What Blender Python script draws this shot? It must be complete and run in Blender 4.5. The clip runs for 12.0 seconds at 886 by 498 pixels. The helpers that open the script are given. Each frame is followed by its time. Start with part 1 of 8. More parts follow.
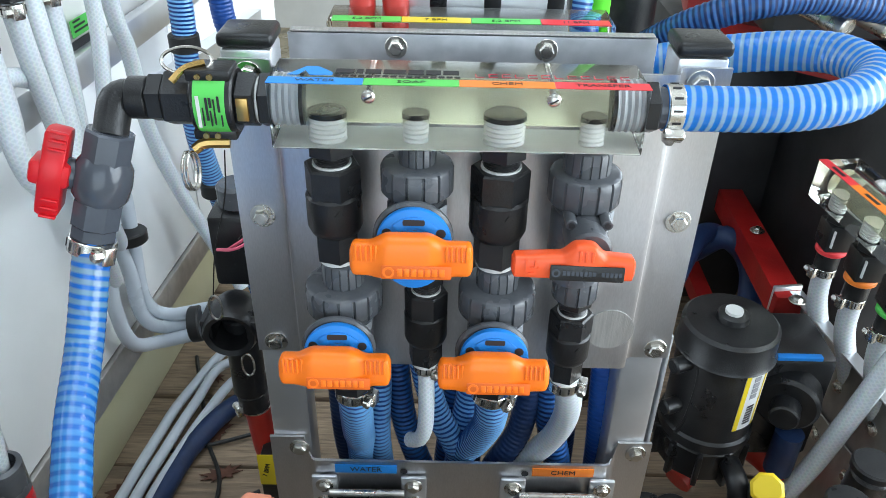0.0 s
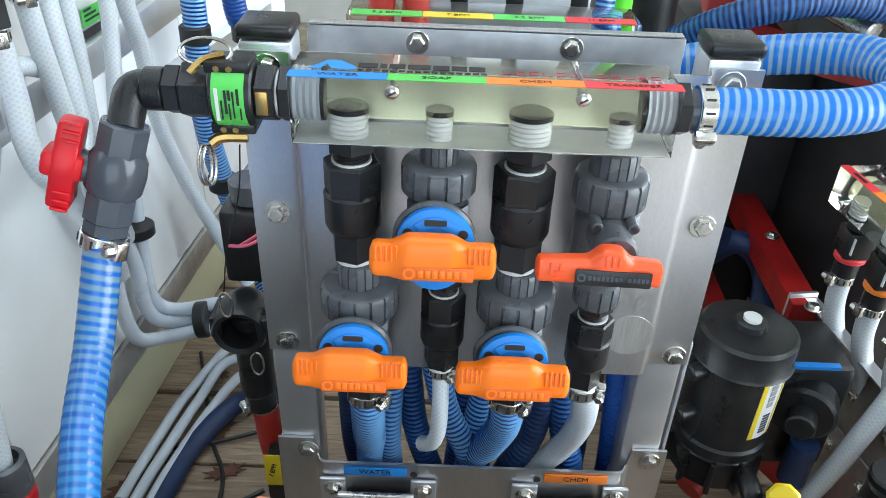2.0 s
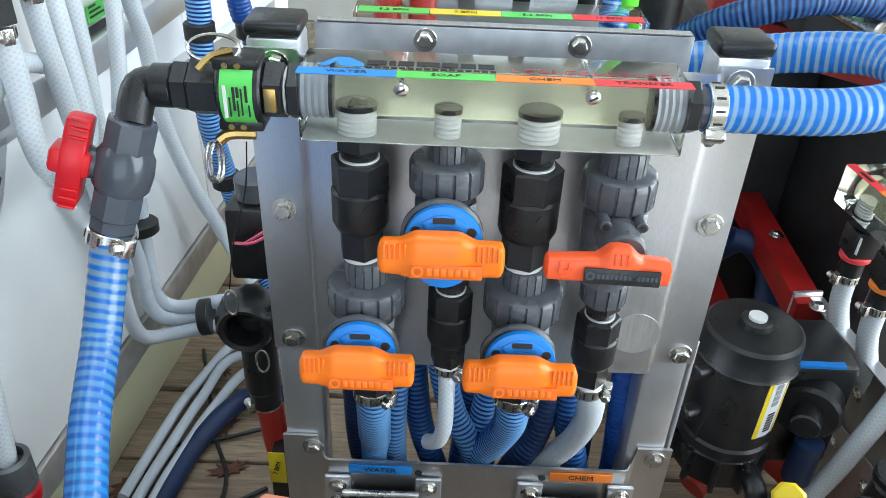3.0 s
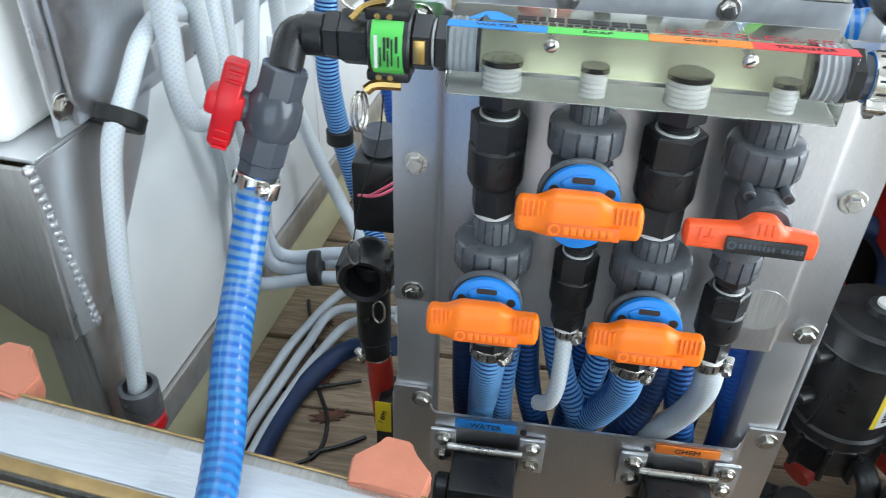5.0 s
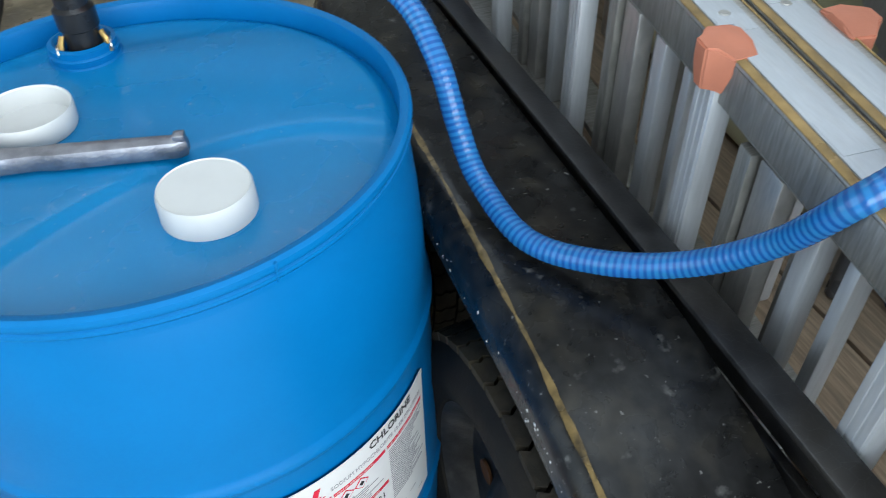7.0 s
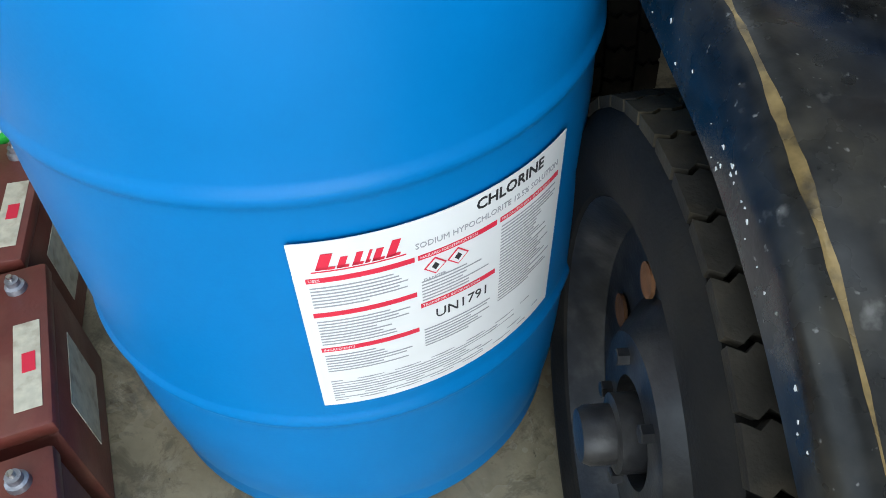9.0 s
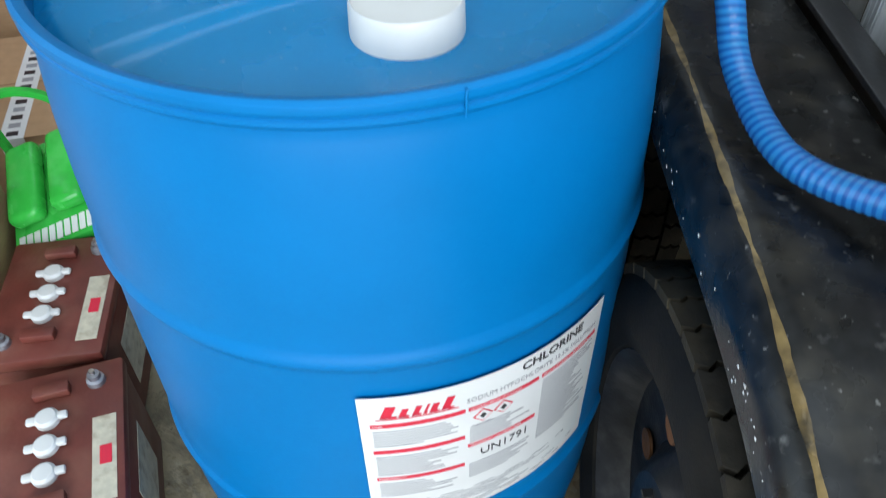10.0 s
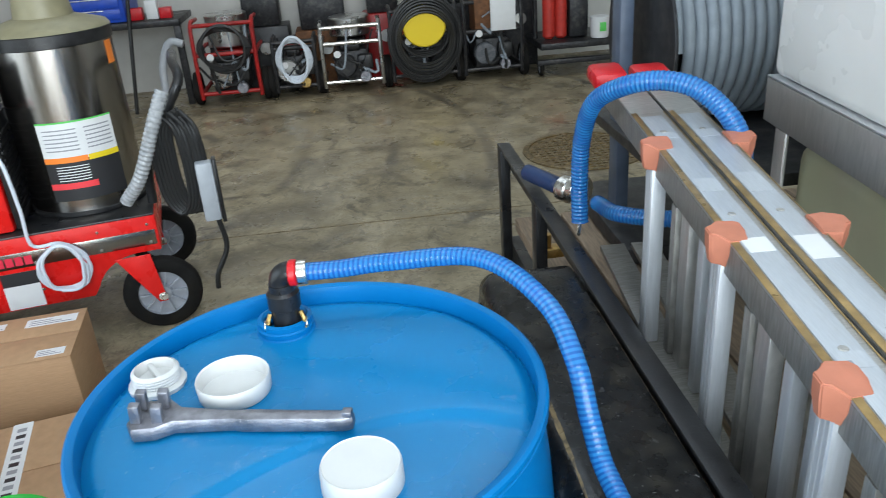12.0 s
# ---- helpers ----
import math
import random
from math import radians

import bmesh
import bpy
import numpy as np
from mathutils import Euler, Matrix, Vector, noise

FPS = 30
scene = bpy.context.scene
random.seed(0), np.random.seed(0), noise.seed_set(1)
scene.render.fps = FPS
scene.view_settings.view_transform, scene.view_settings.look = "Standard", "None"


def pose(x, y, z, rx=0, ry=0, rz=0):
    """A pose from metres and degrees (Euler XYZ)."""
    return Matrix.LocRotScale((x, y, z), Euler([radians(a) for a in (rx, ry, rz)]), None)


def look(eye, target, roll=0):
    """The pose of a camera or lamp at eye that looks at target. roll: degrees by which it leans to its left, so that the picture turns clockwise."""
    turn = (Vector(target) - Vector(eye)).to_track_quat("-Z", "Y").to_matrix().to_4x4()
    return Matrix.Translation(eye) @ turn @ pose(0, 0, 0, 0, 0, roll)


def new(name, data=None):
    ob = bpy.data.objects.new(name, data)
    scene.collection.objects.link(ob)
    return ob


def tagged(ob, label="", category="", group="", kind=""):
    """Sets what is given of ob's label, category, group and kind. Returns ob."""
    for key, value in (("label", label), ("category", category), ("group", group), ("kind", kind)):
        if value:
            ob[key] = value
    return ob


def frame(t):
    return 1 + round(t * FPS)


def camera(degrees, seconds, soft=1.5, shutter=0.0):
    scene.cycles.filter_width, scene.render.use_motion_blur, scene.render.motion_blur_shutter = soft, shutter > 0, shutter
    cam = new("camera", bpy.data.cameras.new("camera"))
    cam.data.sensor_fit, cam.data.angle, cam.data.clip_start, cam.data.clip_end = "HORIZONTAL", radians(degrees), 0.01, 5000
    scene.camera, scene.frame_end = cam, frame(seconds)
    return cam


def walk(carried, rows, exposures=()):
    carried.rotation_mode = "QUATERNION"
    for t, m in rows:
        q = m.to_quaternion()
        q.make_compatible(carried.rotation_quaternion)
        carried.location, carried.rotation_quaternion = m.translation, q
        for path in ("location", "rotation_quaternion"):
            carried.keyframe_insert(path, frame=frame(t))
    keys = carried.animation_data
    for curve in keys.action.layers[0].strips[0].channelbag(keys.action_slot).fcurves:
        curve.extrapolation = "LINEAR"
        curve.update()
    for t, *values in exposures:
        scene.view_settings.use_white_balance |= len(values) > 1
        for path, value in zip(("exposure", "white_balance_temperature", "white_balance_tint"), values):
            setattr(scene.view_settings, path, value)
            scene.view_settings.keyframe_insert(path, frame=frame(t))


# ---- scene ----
cam = camera(59.4, 12.0, soft=0.8, shutter=0.15)
PATH = [
    (0, (0.0000, 0.0000, 1.4100), (0.0026, 1.6756, 0.3181), 1.20),
    (0.5, (-0.0039, 0.0023, 1.4089), (0.0049, 1.6788, 0.3183), 1.58),
    (1, (-0.0058, 0.0056, 1.4060), (0.0038, 1.6809, 0.3136), 1.85),
    (1.5, (-0.0083, 0.0096, 1.4046), (-0.0038, 1.6832, 0.3096), 2.03),
    (2, (-0.0147, 0.0134, 1.4036), (-0.0120, 1.6859, 0.3069), 2.29),
    (2.5, (-0.0186, 0.0151, 1.4028), (-0.0159, 1.6857, 0.3033), 2.45),
    (4.5, (-0.0346, 0.0097, 1.4027), (-0.0325, 1.6665, 0.2824), 2.42),
    (5, (-0.0552, 0.0026, 1.3959), (-0.2550, 1.6123, 0.2258), 1.89),
    (5.5, (-0.0548, -0.0398, 1.3838), (-0.5923, 1.4368, 0.1466), 2.11),
    (6, (0.0232, -0.0898, 1.3651), (-0.9834, 1.0518, 0.0676), -0.26),
    (6.5, (0.0765, -0.1749, 1.3671), (-1.1622, 0.6121, 0.0083), -0.85),
    (7, (0.0965, -0.2318, 1.3298), (-1.2951, 0.2393, -0.0272), -1.52),
    (7.3, (0.1108, -0.2558, 1.2902), (-1.3077, 0.0750, -0.0804), -0.68),
    (7.7, (0.1266, -0.2426, 1.1859), (-1.2801, -0.0427, -0.2216), -1.19),
    (9.5, (0.0376, -0.2046, 1.0240), (-1.2905, -0.1627, -0.4707), -0.91),
    (10, (0.0399, -0.2283, 1.1723), (-1.3717, -0.2376, -0.2445), -0.96),
    (10.5, (0.0618, -0.2614, 1.3254), (-1.5345, -0.3256, 0.1223), -2.17),
    (11, (0.1120, -0.2724, 1.4044), (-1.6133, -0.3668, 0.3971), -2.76),
    (11.5, (0.1624, -0.2521, 1.4466), (-1.6244, -0.3156, 0.5503), -3.75),
    (12, (0.1604, -0.2118, 1.4445), (-1.6474, -0.0479, 0.6048), -4.22),
]
EXPOSURES = [(0, 0.12), (5, 0.15), (6, -0.12), (7, -0.2), (9.5, -0.15), (11, -0.08), (12, 0.12)]
walk(cam, [(t, look(eye, target, roll)) for t, eye, target, roll in PATH], EXPOSURES)

# ---- world, sun, large lights ----
world = bpy.data.worlds.new("world")
scene.world = world
world.use_nodes = True
wn = world.node_tree.nodes
sky = wn.new("ShaderNodeTexSky")
sky.sky_type, sky.sun_disc, sky.sun_elevation, sky.sun_rotation = "NISHITA", False, radians(40), radians(80)
world.node_tree.links.new(sky.outputs[0], wn["Background"].inputs[0])
wn["Background"].inputs[1].default_value = 0.12


def sun_lamp(strength, elevation, heading):
    data = bpy.data.lights.new("sun", "SUN")
    data.energy, data.angle, data.color = strength, radians(15), (1.0, 0.96, 0.9)
    ob = new("sun", data)
    ob.matrix_world = look((8 * math.cos(heading), 8 * math.sin(heading), 8 * math.tan(elevation)), (0, 0, 0))
    return ob


sun_lamp(1.0, radians(40), radians(10))


def area_lamp(name, centre, target, w, h, power, colour):
    data = bpy.data.lights.new(name, "AREA")
    data.shape, data.size, data.size_y, data.energy, data.color = "RECTANGLE", w, h, power, colour
    ob = new(name, data)
    ob.matrix_world = look(centre, target)
    return ob


# daylight of the open bay doors
area_lamp("door_daylight_east", (3.45, 0.4, 1.9), (-1, 0.4, 1.2), 5.4, 3.4, 425, (0.8, 0.92, 1.0))
area_lamp("door_daylight_south", (0.2, -3.9, 1.9), (0.2, 0, 1.0), 3.6, 3.4, 90, (0.77, 0.91, 1.0))

# overhead fill added through two assumed, unseen ceiling openings
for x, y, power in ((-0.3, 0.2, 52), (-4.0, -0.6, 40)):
    area_lamp("roof_light", (x, y, 4.19), (x, y, 0), 1.6, 3.2, power, (0.8, 0.92, 1.0))

# ---- materials ----
def mat(name, colour, rough=0.5, metal=0.0, grain=0.0, grain_scale=30.0, stain=0.0, stain_scale=4.0, stain_colour=None,
        bump=0.0, bump_scale=200.0, stretch=(1, 1, 1), rough_var=0.1, coat=0.0, transmission=0.0, ior=1.45, per_object=0.0, spec=0.5, scratch=0.0, speck=0.0, speck_colour=(0.4, 0.39, 0.37)):
    m = bpy.data.materials.new(name)
    m.use_nodes = True
    nt = m.node_tree
    n, l = nt.nodes, nt.links
    b = n["Principled BSDF"]
    b.inputs["Metallic"].default_value = metal
    b.inputs["Roughness"].default_value = rough
    b.inputs["Coat Weight"].default_value = coat
    b.inputs["Transmission Weight"].default_value = transmission
    b.inputs["IOR"].default_value = ior
    b.inputs["Specular IOR Level"].default_value = spec
    tc = n.new("ShaderNodeTexCoord")
    mp = n.new("ShaderNodeMapping")
    mp.inputs["Scale"].default_value = stretch
    l.new(tc.outputs["Object"], mp.inputs["Vector"])

    def tex(scale, detail=4.0):
        t = n.new("ShaderNodeTexNoise")
        t.inputs["Scale"].default_value, t.inputs["Detail"].default_value = scale, detail
        l.new(mp.outputs[0], t.inputs["Vector"])
        return t.outputs["Fac"]

    def mix(fac, a, c, mode="MIX"):
        x = n.new("ShaderNodeMix")
        x.data_type, x.blend_type = "RGBA", mode
        l.new(fac, x.inputs[0]) if not isinstance(fac, float) else setattr(x.inputs[0], "default_value", fac)
        for sock, v in ((x.inputs[6], a), (x.inputs[7], c)):
            if isinstance(v, tuple):
                sock.default_value = (*v, 1)
            else:
                l.new(v, sock)
        return x.outputs[2]

    def ramp(fac, lo, hi, a=0.0, z=1.0):
        r = n.new("ShaderNodeMapRange")
        r.inputs[1].default_value, r.inputs[2].default_value, r.inputs[3].default_value, r.inputs[4].default_value = lo, hi, a, z
        l.new(fac, r.inputs[0])
        return r.outputs[0]

    col = tuple(colour)
    if grain:
        dark = tuple(max(c * (1 - grain), 0) for c in colour)
        light = tuple(min(c * (1 + grain), 1) for c in colour)
        col = mix(ramp(tex(grain_scale), 0.3, 0.7), dark, light)
    if stain:
        sc = stain_colour or tuple(c * 0.4 for c in colour)
        col = mix(ramp(tex(stain_scale, 6.0), 0.5, 0.72, 0, stain), col, sc)
    if per_object:
        oi = n.new("ShaderNodeObjectInfo")
        col = mix(ramp(oi.outputs["Random"], 0, 1, 0, per_object), col, tuple(c * 0.45 for c in colour))
    if scratch:
        v = n.new("ShaderNodeTexVoronoi")
        v.feature = "DISTANCE_TO_EDGE"
        v.inputs["Scale"].default_value = 60
        l.new(mp.outputs[0], v.inputs["Vector"])
        col = mix(ramp(v.outputs["Distance"], 0.0, 0.02, scratch, 0), col, tuple(min(1, c * 1.5 + 0.1) for c in colour))
    if speck:
        col = mix(ramp(tex(140, 2.0), 0.70, 0.76, 0, speck), col, speck_colour)
        col = mix(ramp(tex(36, 5.0), 0.66, 0.76, 0, speck * 0.6), col, speck_colour)
    if isinstance(col, tuple):
        b.inputs["Base Color"].default_value = (*col, 1)
    else:
        l.new(col, b.inputs["Base Color"])
    if rough_var:
        l.new(ramp(tex(grain_scale * 0.4 + 3), 0.25, 0.75, max(rough - rough_var, 0.02), min(rough + rough_var, 1)), b.inputs["Roughness"])
    if bump:
        bp = n.new("ShaderNodeBump")
        bp.inputs["Strength"].default_value, bp.inputs["Distance"].default_value = bump, 0.002
        l.new(tex(bump_scale), bp.inputs["Height"])
        l.new(bp.outputs[0], b.inputs["Normal"])
    return m


def stripe_mat(name, a, c, pitch, duty=0.5, rough=0.3, slant=0.0, soft=0.08, transmission=0.0, braid=False, pale_end=None):
    """Rings or a braid along a hose: u runs along the hose and v round it, in metres and turns."""
    m = bpy.data.materials.new(name)
    m.use_nodes = True
    nt = m.node_tree
    n, l = nt.nodes, nt.links
    b = n["Principled BSDF"]
    b.inputs["Roughness"].default_value = rough
    b.inputs["Transmission Weight"].default_value = transmission
    b.inputs["Specular IOR Level"].default_value = 0.5
    uv = n.new("ShaderNodeUVMap")
    sep = n.new("ShaderNodeSeparateXYZ")
    l.new(uv.outputs[0], sep.inputs[0])

    def math_node(op, x, y):
        q = n.new("ShaderNodeMath")
        q.operation = op
        for s, v in zip(q.inputs, (x, y)):
            if isinstance(v, (int, float)):
                s.default_value = v
            else:
                l.new(v, s)
        return q.outputs[0]

    def wave(k):
        u = math_node("DIVIDE", sep.outputs[0], pitch)
        u = math_node("ADD", u, math_node("MULTIPLY", sep.outputs[1], k))
        return math_node("PINGPONG", u, 0.5)
    w = wave(slant)
    if braid:
        w = math_node("MINIMUM", wave(9), wave(-9))
        w = math_node("MULTIPLY", w, 1.0)
    r = n.new("ShaderNodeMapRange")
    r.inputs[1].default_value, r.inputs[2].default_value = duty * 0.5 - soft / 2, duty * 0.5 + soft / 2
    l.new(w, r.inputs[0])
    ns = n.new("ShaderNodeTexNoise")
    ns.inputs["Scale"].default_value = 25
    x = n.new("ShaderNodeMix")
    x.data_type = "RGBA"
    l.new(r.outputs[0], x.inputs[0])
    x.inputs[6].default_value, x.inputs[7].default_value = (*a, 1), (*c, 1)
    # between two u values the gaps turn grey-green and the rings brighter blue
    if pale_end:
        from_u, to_u, pale = pale_end
        fade = n.new("ShaderNodeMapRange")
        fade.inputs[1].default_value, fade.inputs[2].default_value = from_u, to_u
        l.new(sep.outputs[0], fade.inputs[0])
        gap = n.new("ShaderNodeMix")
        gap.data_type = "RGBA"
        l.new(fade.outputs[0], gap.inputs[0])
        gap.inputs[6].default_value, gap.inputs[7].default_value = (*c, 1), (*pale, 1)
        l.new(gap.outputs[2], x.inputs[7])
        wall = n.new("ShaderNodeMix")
        wall.data_type = "RGBA"
        l.new(fade.outputs[0], wall.inputs[0])
        wall.inputs[6].default_value, wall.inputs[7].default_value = (*a, 1), (0.006, 0.13, 0.52, 1)
        l.new(wall.outputs[2], x.inputs[6])
    y = n.new("ShaderNodeMix")
    y.data_type, y.blend_type = "RGBA", "MULTIPLY"
    y.inputs[0].default_value = 0.25
    l.new(x.outputs[2], y.inputs[6])
    l.new(ns.outputs["Color"], y.inputs[7])
    l.new(y.outputs[2], b.inputs["Base Color"])
    return m


ALU = mat("brushed_aluminium", (0.64, 0.64, 0.66), 0.36, 1.0, 0.05, 220, 0.3, 16, (0.54, 0.54, 0.55), 0.03, 420, (4, 1, 1), 0.06, speck=0.25, speck_colour=(0.78, 0.78, 0.78))
ALU_ZINC = mat("mottled_grey_sheet", (0.44, 0.45, 0.47), 0.42, 0.9, 0.14, 55, 0.5, 22, (0.30, 0.31, 0.33), 0.05, 140, (1, 1, 1), 0.1)
ALU_DULL = mat("dull_aluminium", (0.5, 0.49, 0.47), 0.45, 0.8, 0.12, 40, 0.4, 12, (0.36, 0.36, 0.35), 0.12, 120, (14, 1, 1), 0.1)
ALU_SMOOTH = mat("mill_aluminium", (0.74, 0.75, 0.77), 0.34, 0.85, 0.05, 30, 0.2, 6, (0.5, 0.5, 0.5), 0.03, 60, (1, 1, 1), 0.08)
# ladder aluminium with the shade of sides and gaps put into its colour
ALU_SHADED = mat("shade_toned_aluminium", (0.3, 0.29, 0.27), 0.5, 0.7, 0.2, 40, 0.5, 12, (0.16, 0.15, 0.13), 0.12, 120, (14, 1, 1), 0.1)
RUNG_ALU = mat("satin_aluminium_bar", (0.60, 0.62, 0.65), 0.45, 0.55, 0.06, 40, 0.25, 14, (0.42, 0.42, 0.42), 0.05, 90, (6, 6, 0.6), 0.08)
STEEL = mat("zinc_steel", (0.62, 0.6, 0.56), 0.28, 1.0, 0.15, 80, 0.3, 60, (0.3, 0.27, 0.22), 0.1, 300)
STAINLESS = mat("stainless_sheet", (0.34, 0.32, 0.3), 0.22, 1.0, 0.05, 30, 0.1, 5, None, 0.04, 60, (12, 12, 0.6), 0.06)
BRASS = mat("brass", (0.5, 0.33, 0.12), 0.32, 1.0, 0.2, 60)
BLACK = mat("black_polypropylene", (0.012, 0.012, 0.013), 0.33, 0, 0.3, 50, 0.3, 60, (0.035, 0.035, 0.035), 0.16, 600, speck=0.12, speck_colour=(0.10, 0.10, 0.10))
BLACK_PAINT = mat("black_painted_steel", (0.012, 0.012, 0.013), 0.36, 0, 0.5, 30, 0.55, 7, (0.038, 0.033, 0.026), 0.15, 200, (1, 1, 1), 0.14, scratch=0.12)
FENDER = mat("black_fender_paint", (0.008, 0.008, 0.008), 0.28, 0, 0.6, 60, 0.8, 22, (0.034, 0.030, 0.023), 0.12, 120, (1, 1, 1), 0.14, speck=0.32, spec=0.32)
RUBBER = mat("tyre_rubber", (0.008, 0.0075, 0.007), 0.8, 0, 0.3, 20, 0.5, 16, (0.020, 0.016, 0.011), 0.3, 250, spec=0.2)
TYRE_TREAD = mat("dusty_tyre_tread", (0.020, 0.017, 0.013), 0.75, 0, 0.4, 30, 0.75, 12, (0.075, 0.058, 0.034), 0.4, 200, spec=0.2)
PVC = mat("grey_pvc", (0.082, 0.087, 0.097), 0.27, 0, 0.12, 40, 0.3, 60, (0.17, 0.17, 0.17), 0.08, 400, speck=0.2, speck_colour=(0.24, 0.24, 0.24))
PVC_LIGHT = mat("grey_pvc_glossy", (0.062, 0.069, 0.084), 0.14, 0, 0.1, 40, 0, 10, None, 0.05, 200)
ORANGE = mat("orange_handle", (0.9, 0.18, 0.008), 0.36, 0, 0.04, 30, 0.1, 40, (0.6, 0.12, 0.01), 0.06, 400)
# handle orange darkened to give the name panel a recess's shade
ORANGE_SHADE = mat("orange_recess_shade", (0.72, 0.12, 0.006), 0.42, 0, 0.04, 30, 0.1, 40, (0.5, 0.09, 0.01), 0.06, 400)
RED_ORANGE = mat("red_orange_handle", (0.85, 0.1, 0.025), 0.36, 0, 0.04, 30, 0, 10, None, 0.06, 400)
BLUE_PLASTIC = mat("blue_lockout_plate", (0.01, 0.2, 0.62), 0.35, 0, 0.05, 40, 0, 10, None, 0.05, 300)
RED = mat("red_plastic", (0.5, 0.006, 0.012), 0.33, 0, 0.1, 40, 0.1, 20, None, 0.06, 300)
RED_PAINT = mat("red_powder_coat", (0.68, 0.012, 0.01), 0.3, 0, 0.05, 30, 0.08, 6, (0.4, 0.02, 0.02), 0.05, 300)
RED_FRAME = mat("worn_red_paint", (0.32, 0.010, 0.009), 0.38, 0, 0.2, 20, 0.35, 9, (0.12, 0.015, 0.012), 0.1, 200, scratch=0.1)
DRUM = mat("blue_drum_plastic", (0.0, 0.142, 0.385), 0.40, 0, 0.04, 12, 0.12, 5, (0.0, 0.135, 0.37), 0.07, 220, rough_var=0.06, spec=0.22)
DRUM_LID = mat("blue_drum_head", (0.002, 0.18, 0.42), 0.28, 0, 0.06, 10, 0.3, 4, (0.03, 0.19, 0.36), 0.06, 150, rough_var=0.08, spec=0.4, speck=0.25, speck_colour=(0.3, 0.4, 0.5))
WHITE_CAP = mat("white_cap_plastic", (0.62, 0.62, 0.61), 0.4, 0, 0.03, 30, 0.1, 20, (0.6, 0.58, 0.55), 0.05, 300)
TANK = mat("white_poly_tank", (0.88, 0.90, 0.91), 0.38, 0, 0.03, 10, 0.12, 3, (0.66, 0.66, 0.5), 0.05, 60)
TANK_YELLOW = mat("yellowed_poly_tank", (0.55, 0.53, 0.36), 0.4, 0, 0.08, 6, 0.4, 3, (0.42, 0.4, 0.16), 0.05, 60)
BOX_WHITE = mat("white_box_panel", (0.8, 0.79, 0.77), 0.3, 0, 0.03, 8, 0.2, 3, (0.5, 0.48, 0.44), 0.04, 60)
WOOD = mat("weathered_deck_wood", (0.3, 0.22, 0.15), 0.75, 0, 0.35, 16, 0.6, 5, (0.09, 0.07, 0.055), 0.5, 60, (1.2, 14, 14), 0.1, per_object=0.4)
CARD = mat("cardboard", (0.4, 0.24, 0.13), 0.75, 0, 0.08, 40, 0.2, 6, (0.3, 0.17, 0.09), 0.1, 200, (1, 1, 8))


def concrete():
    """Worn slab: two scales of stain, wheel arcs, pale scuffs and grit."""
    m = bpy.data.materials.new("stained_concrete")
    m.use_nodes = True
    n, l = m.node_tree.nodes, m.node_tree.links
    b = n["Principled BSDF"]
    tc = n.new("ShaderNodeTexCoord")

    def tex(scale, detail, rough=0.6, warp=0.0):
        t = n.new("ShaderNodeTexNoise")
        t.inputs["Scale"].default_value, t.inputs["Detail"].default_value, t.inputs["Roughness"].default_value, t.inputs["Distortion"].default_value = scale, detail, rough, warp
        l.new(tc.outputs["Object"], t.inputs["Vector"])
        return t.outputs["Fac"]

    def ramp(fac, lo, hi, z=1.0):
        r = n.new("ShaderNodeMapRange")
        r.inputs[1].default_value, r.inputs[2].default_value, r.inputs[4].default_value = lo, hi, z
        l.new(fac, r.inputs[0])
        return r.outputs[0]

    def mix(fac, a, c):
        x = n.new("ShaderNodeMix")
        x.data_type = "RGBA"
        l.new(fac, x.inputs[0])
        for s, v in ((x.inputs[6], a), (x.inputs[7], c)):
            if isinstance(v, tuple):
                s.default_value = (*v, 1)
            else:
                l.new(v, s)
        return x.outputs[2]
    col = mix(ramp(tex(7, 8), 0.3, 0.7), (0.19, 0.155, 0.095), (0.40, 0.335, 0.22))
    col = mix(ramp(tex(1.6, 7, 0.65, 0.6), 0.48, 0.66, 0.8), col, (0.09, 0.072, 0.046))
    col = mix(ramp(tex(4.5, 9, 0.7, 1.0), 0.54, 0.64, 0.75), col, (0.07, 0.056, 0.038))
    col = mix(ramp(tex(5.5, 9, 0.7), 0.6, 0.72, 0.6), col, (0.42, 0.38, 0.3))
    col = mix(ramp(tex(14, 10, 0.8, 0.5), 0.50, 0.60, 0.65), col, (0.10, 0.08, 0.05))
    col = mix(ramp(tex(9, 10, 0.8, 0.8), 0.58, 0.66, 0.55), col, (0.46, 0.41, 0.30))
    # arcs left by turning wheels
    arcs = n.new("ShaderNodeMapping")
    arcs.inputs["Location"].default_value = (4.6, 2.6, 0)
    l.new(tc.outputs["Object"], arcs.inputs["Vector"])
    w = n.new("ShaderNodeTexWave")
    w.wave_type, w.rings_direction = "RINGS", "Z"
    w.inputs["Scale"].default_value, w.inputs["Distortion"].default_value, w.inputs["Detail"].default_value = 0.55, 1.2, 3
    l.new(arcs.outputs[0], w.inputs["Vector"])
    q = n.new("ShaderNodeMath")
    q.operation = "MULTIPLY"
    l.new(ramp(w.outputs["Fac"], 0.93, 1.0, 0.8), q.inputs[0])
    l.new(ramp(tex(1.1, 3), 0.45, 0.6), q.inputs[1])
    col = mix(q.outputs[0], col, (0.07, 0.06, 0.045))
    col = mix(ramp(tex(60, 3), 0.68, 0.74, 0.7), col, (0.05, 0.04, 0.03))
    l.new(col, b.inputs["Base Color"])
    l.new(ramp(tex(3, 5), 0.3, 0.7, 0.75), b.inputs["Roughness"])
    bp = n.new("ShaderNodeBump")
    bp.inputs["Strength"].default_value, bp.inputs["Distance"].default_value = 0.4, 0.003
    l.new(tex(45, 6), bp.inputs["Height"])
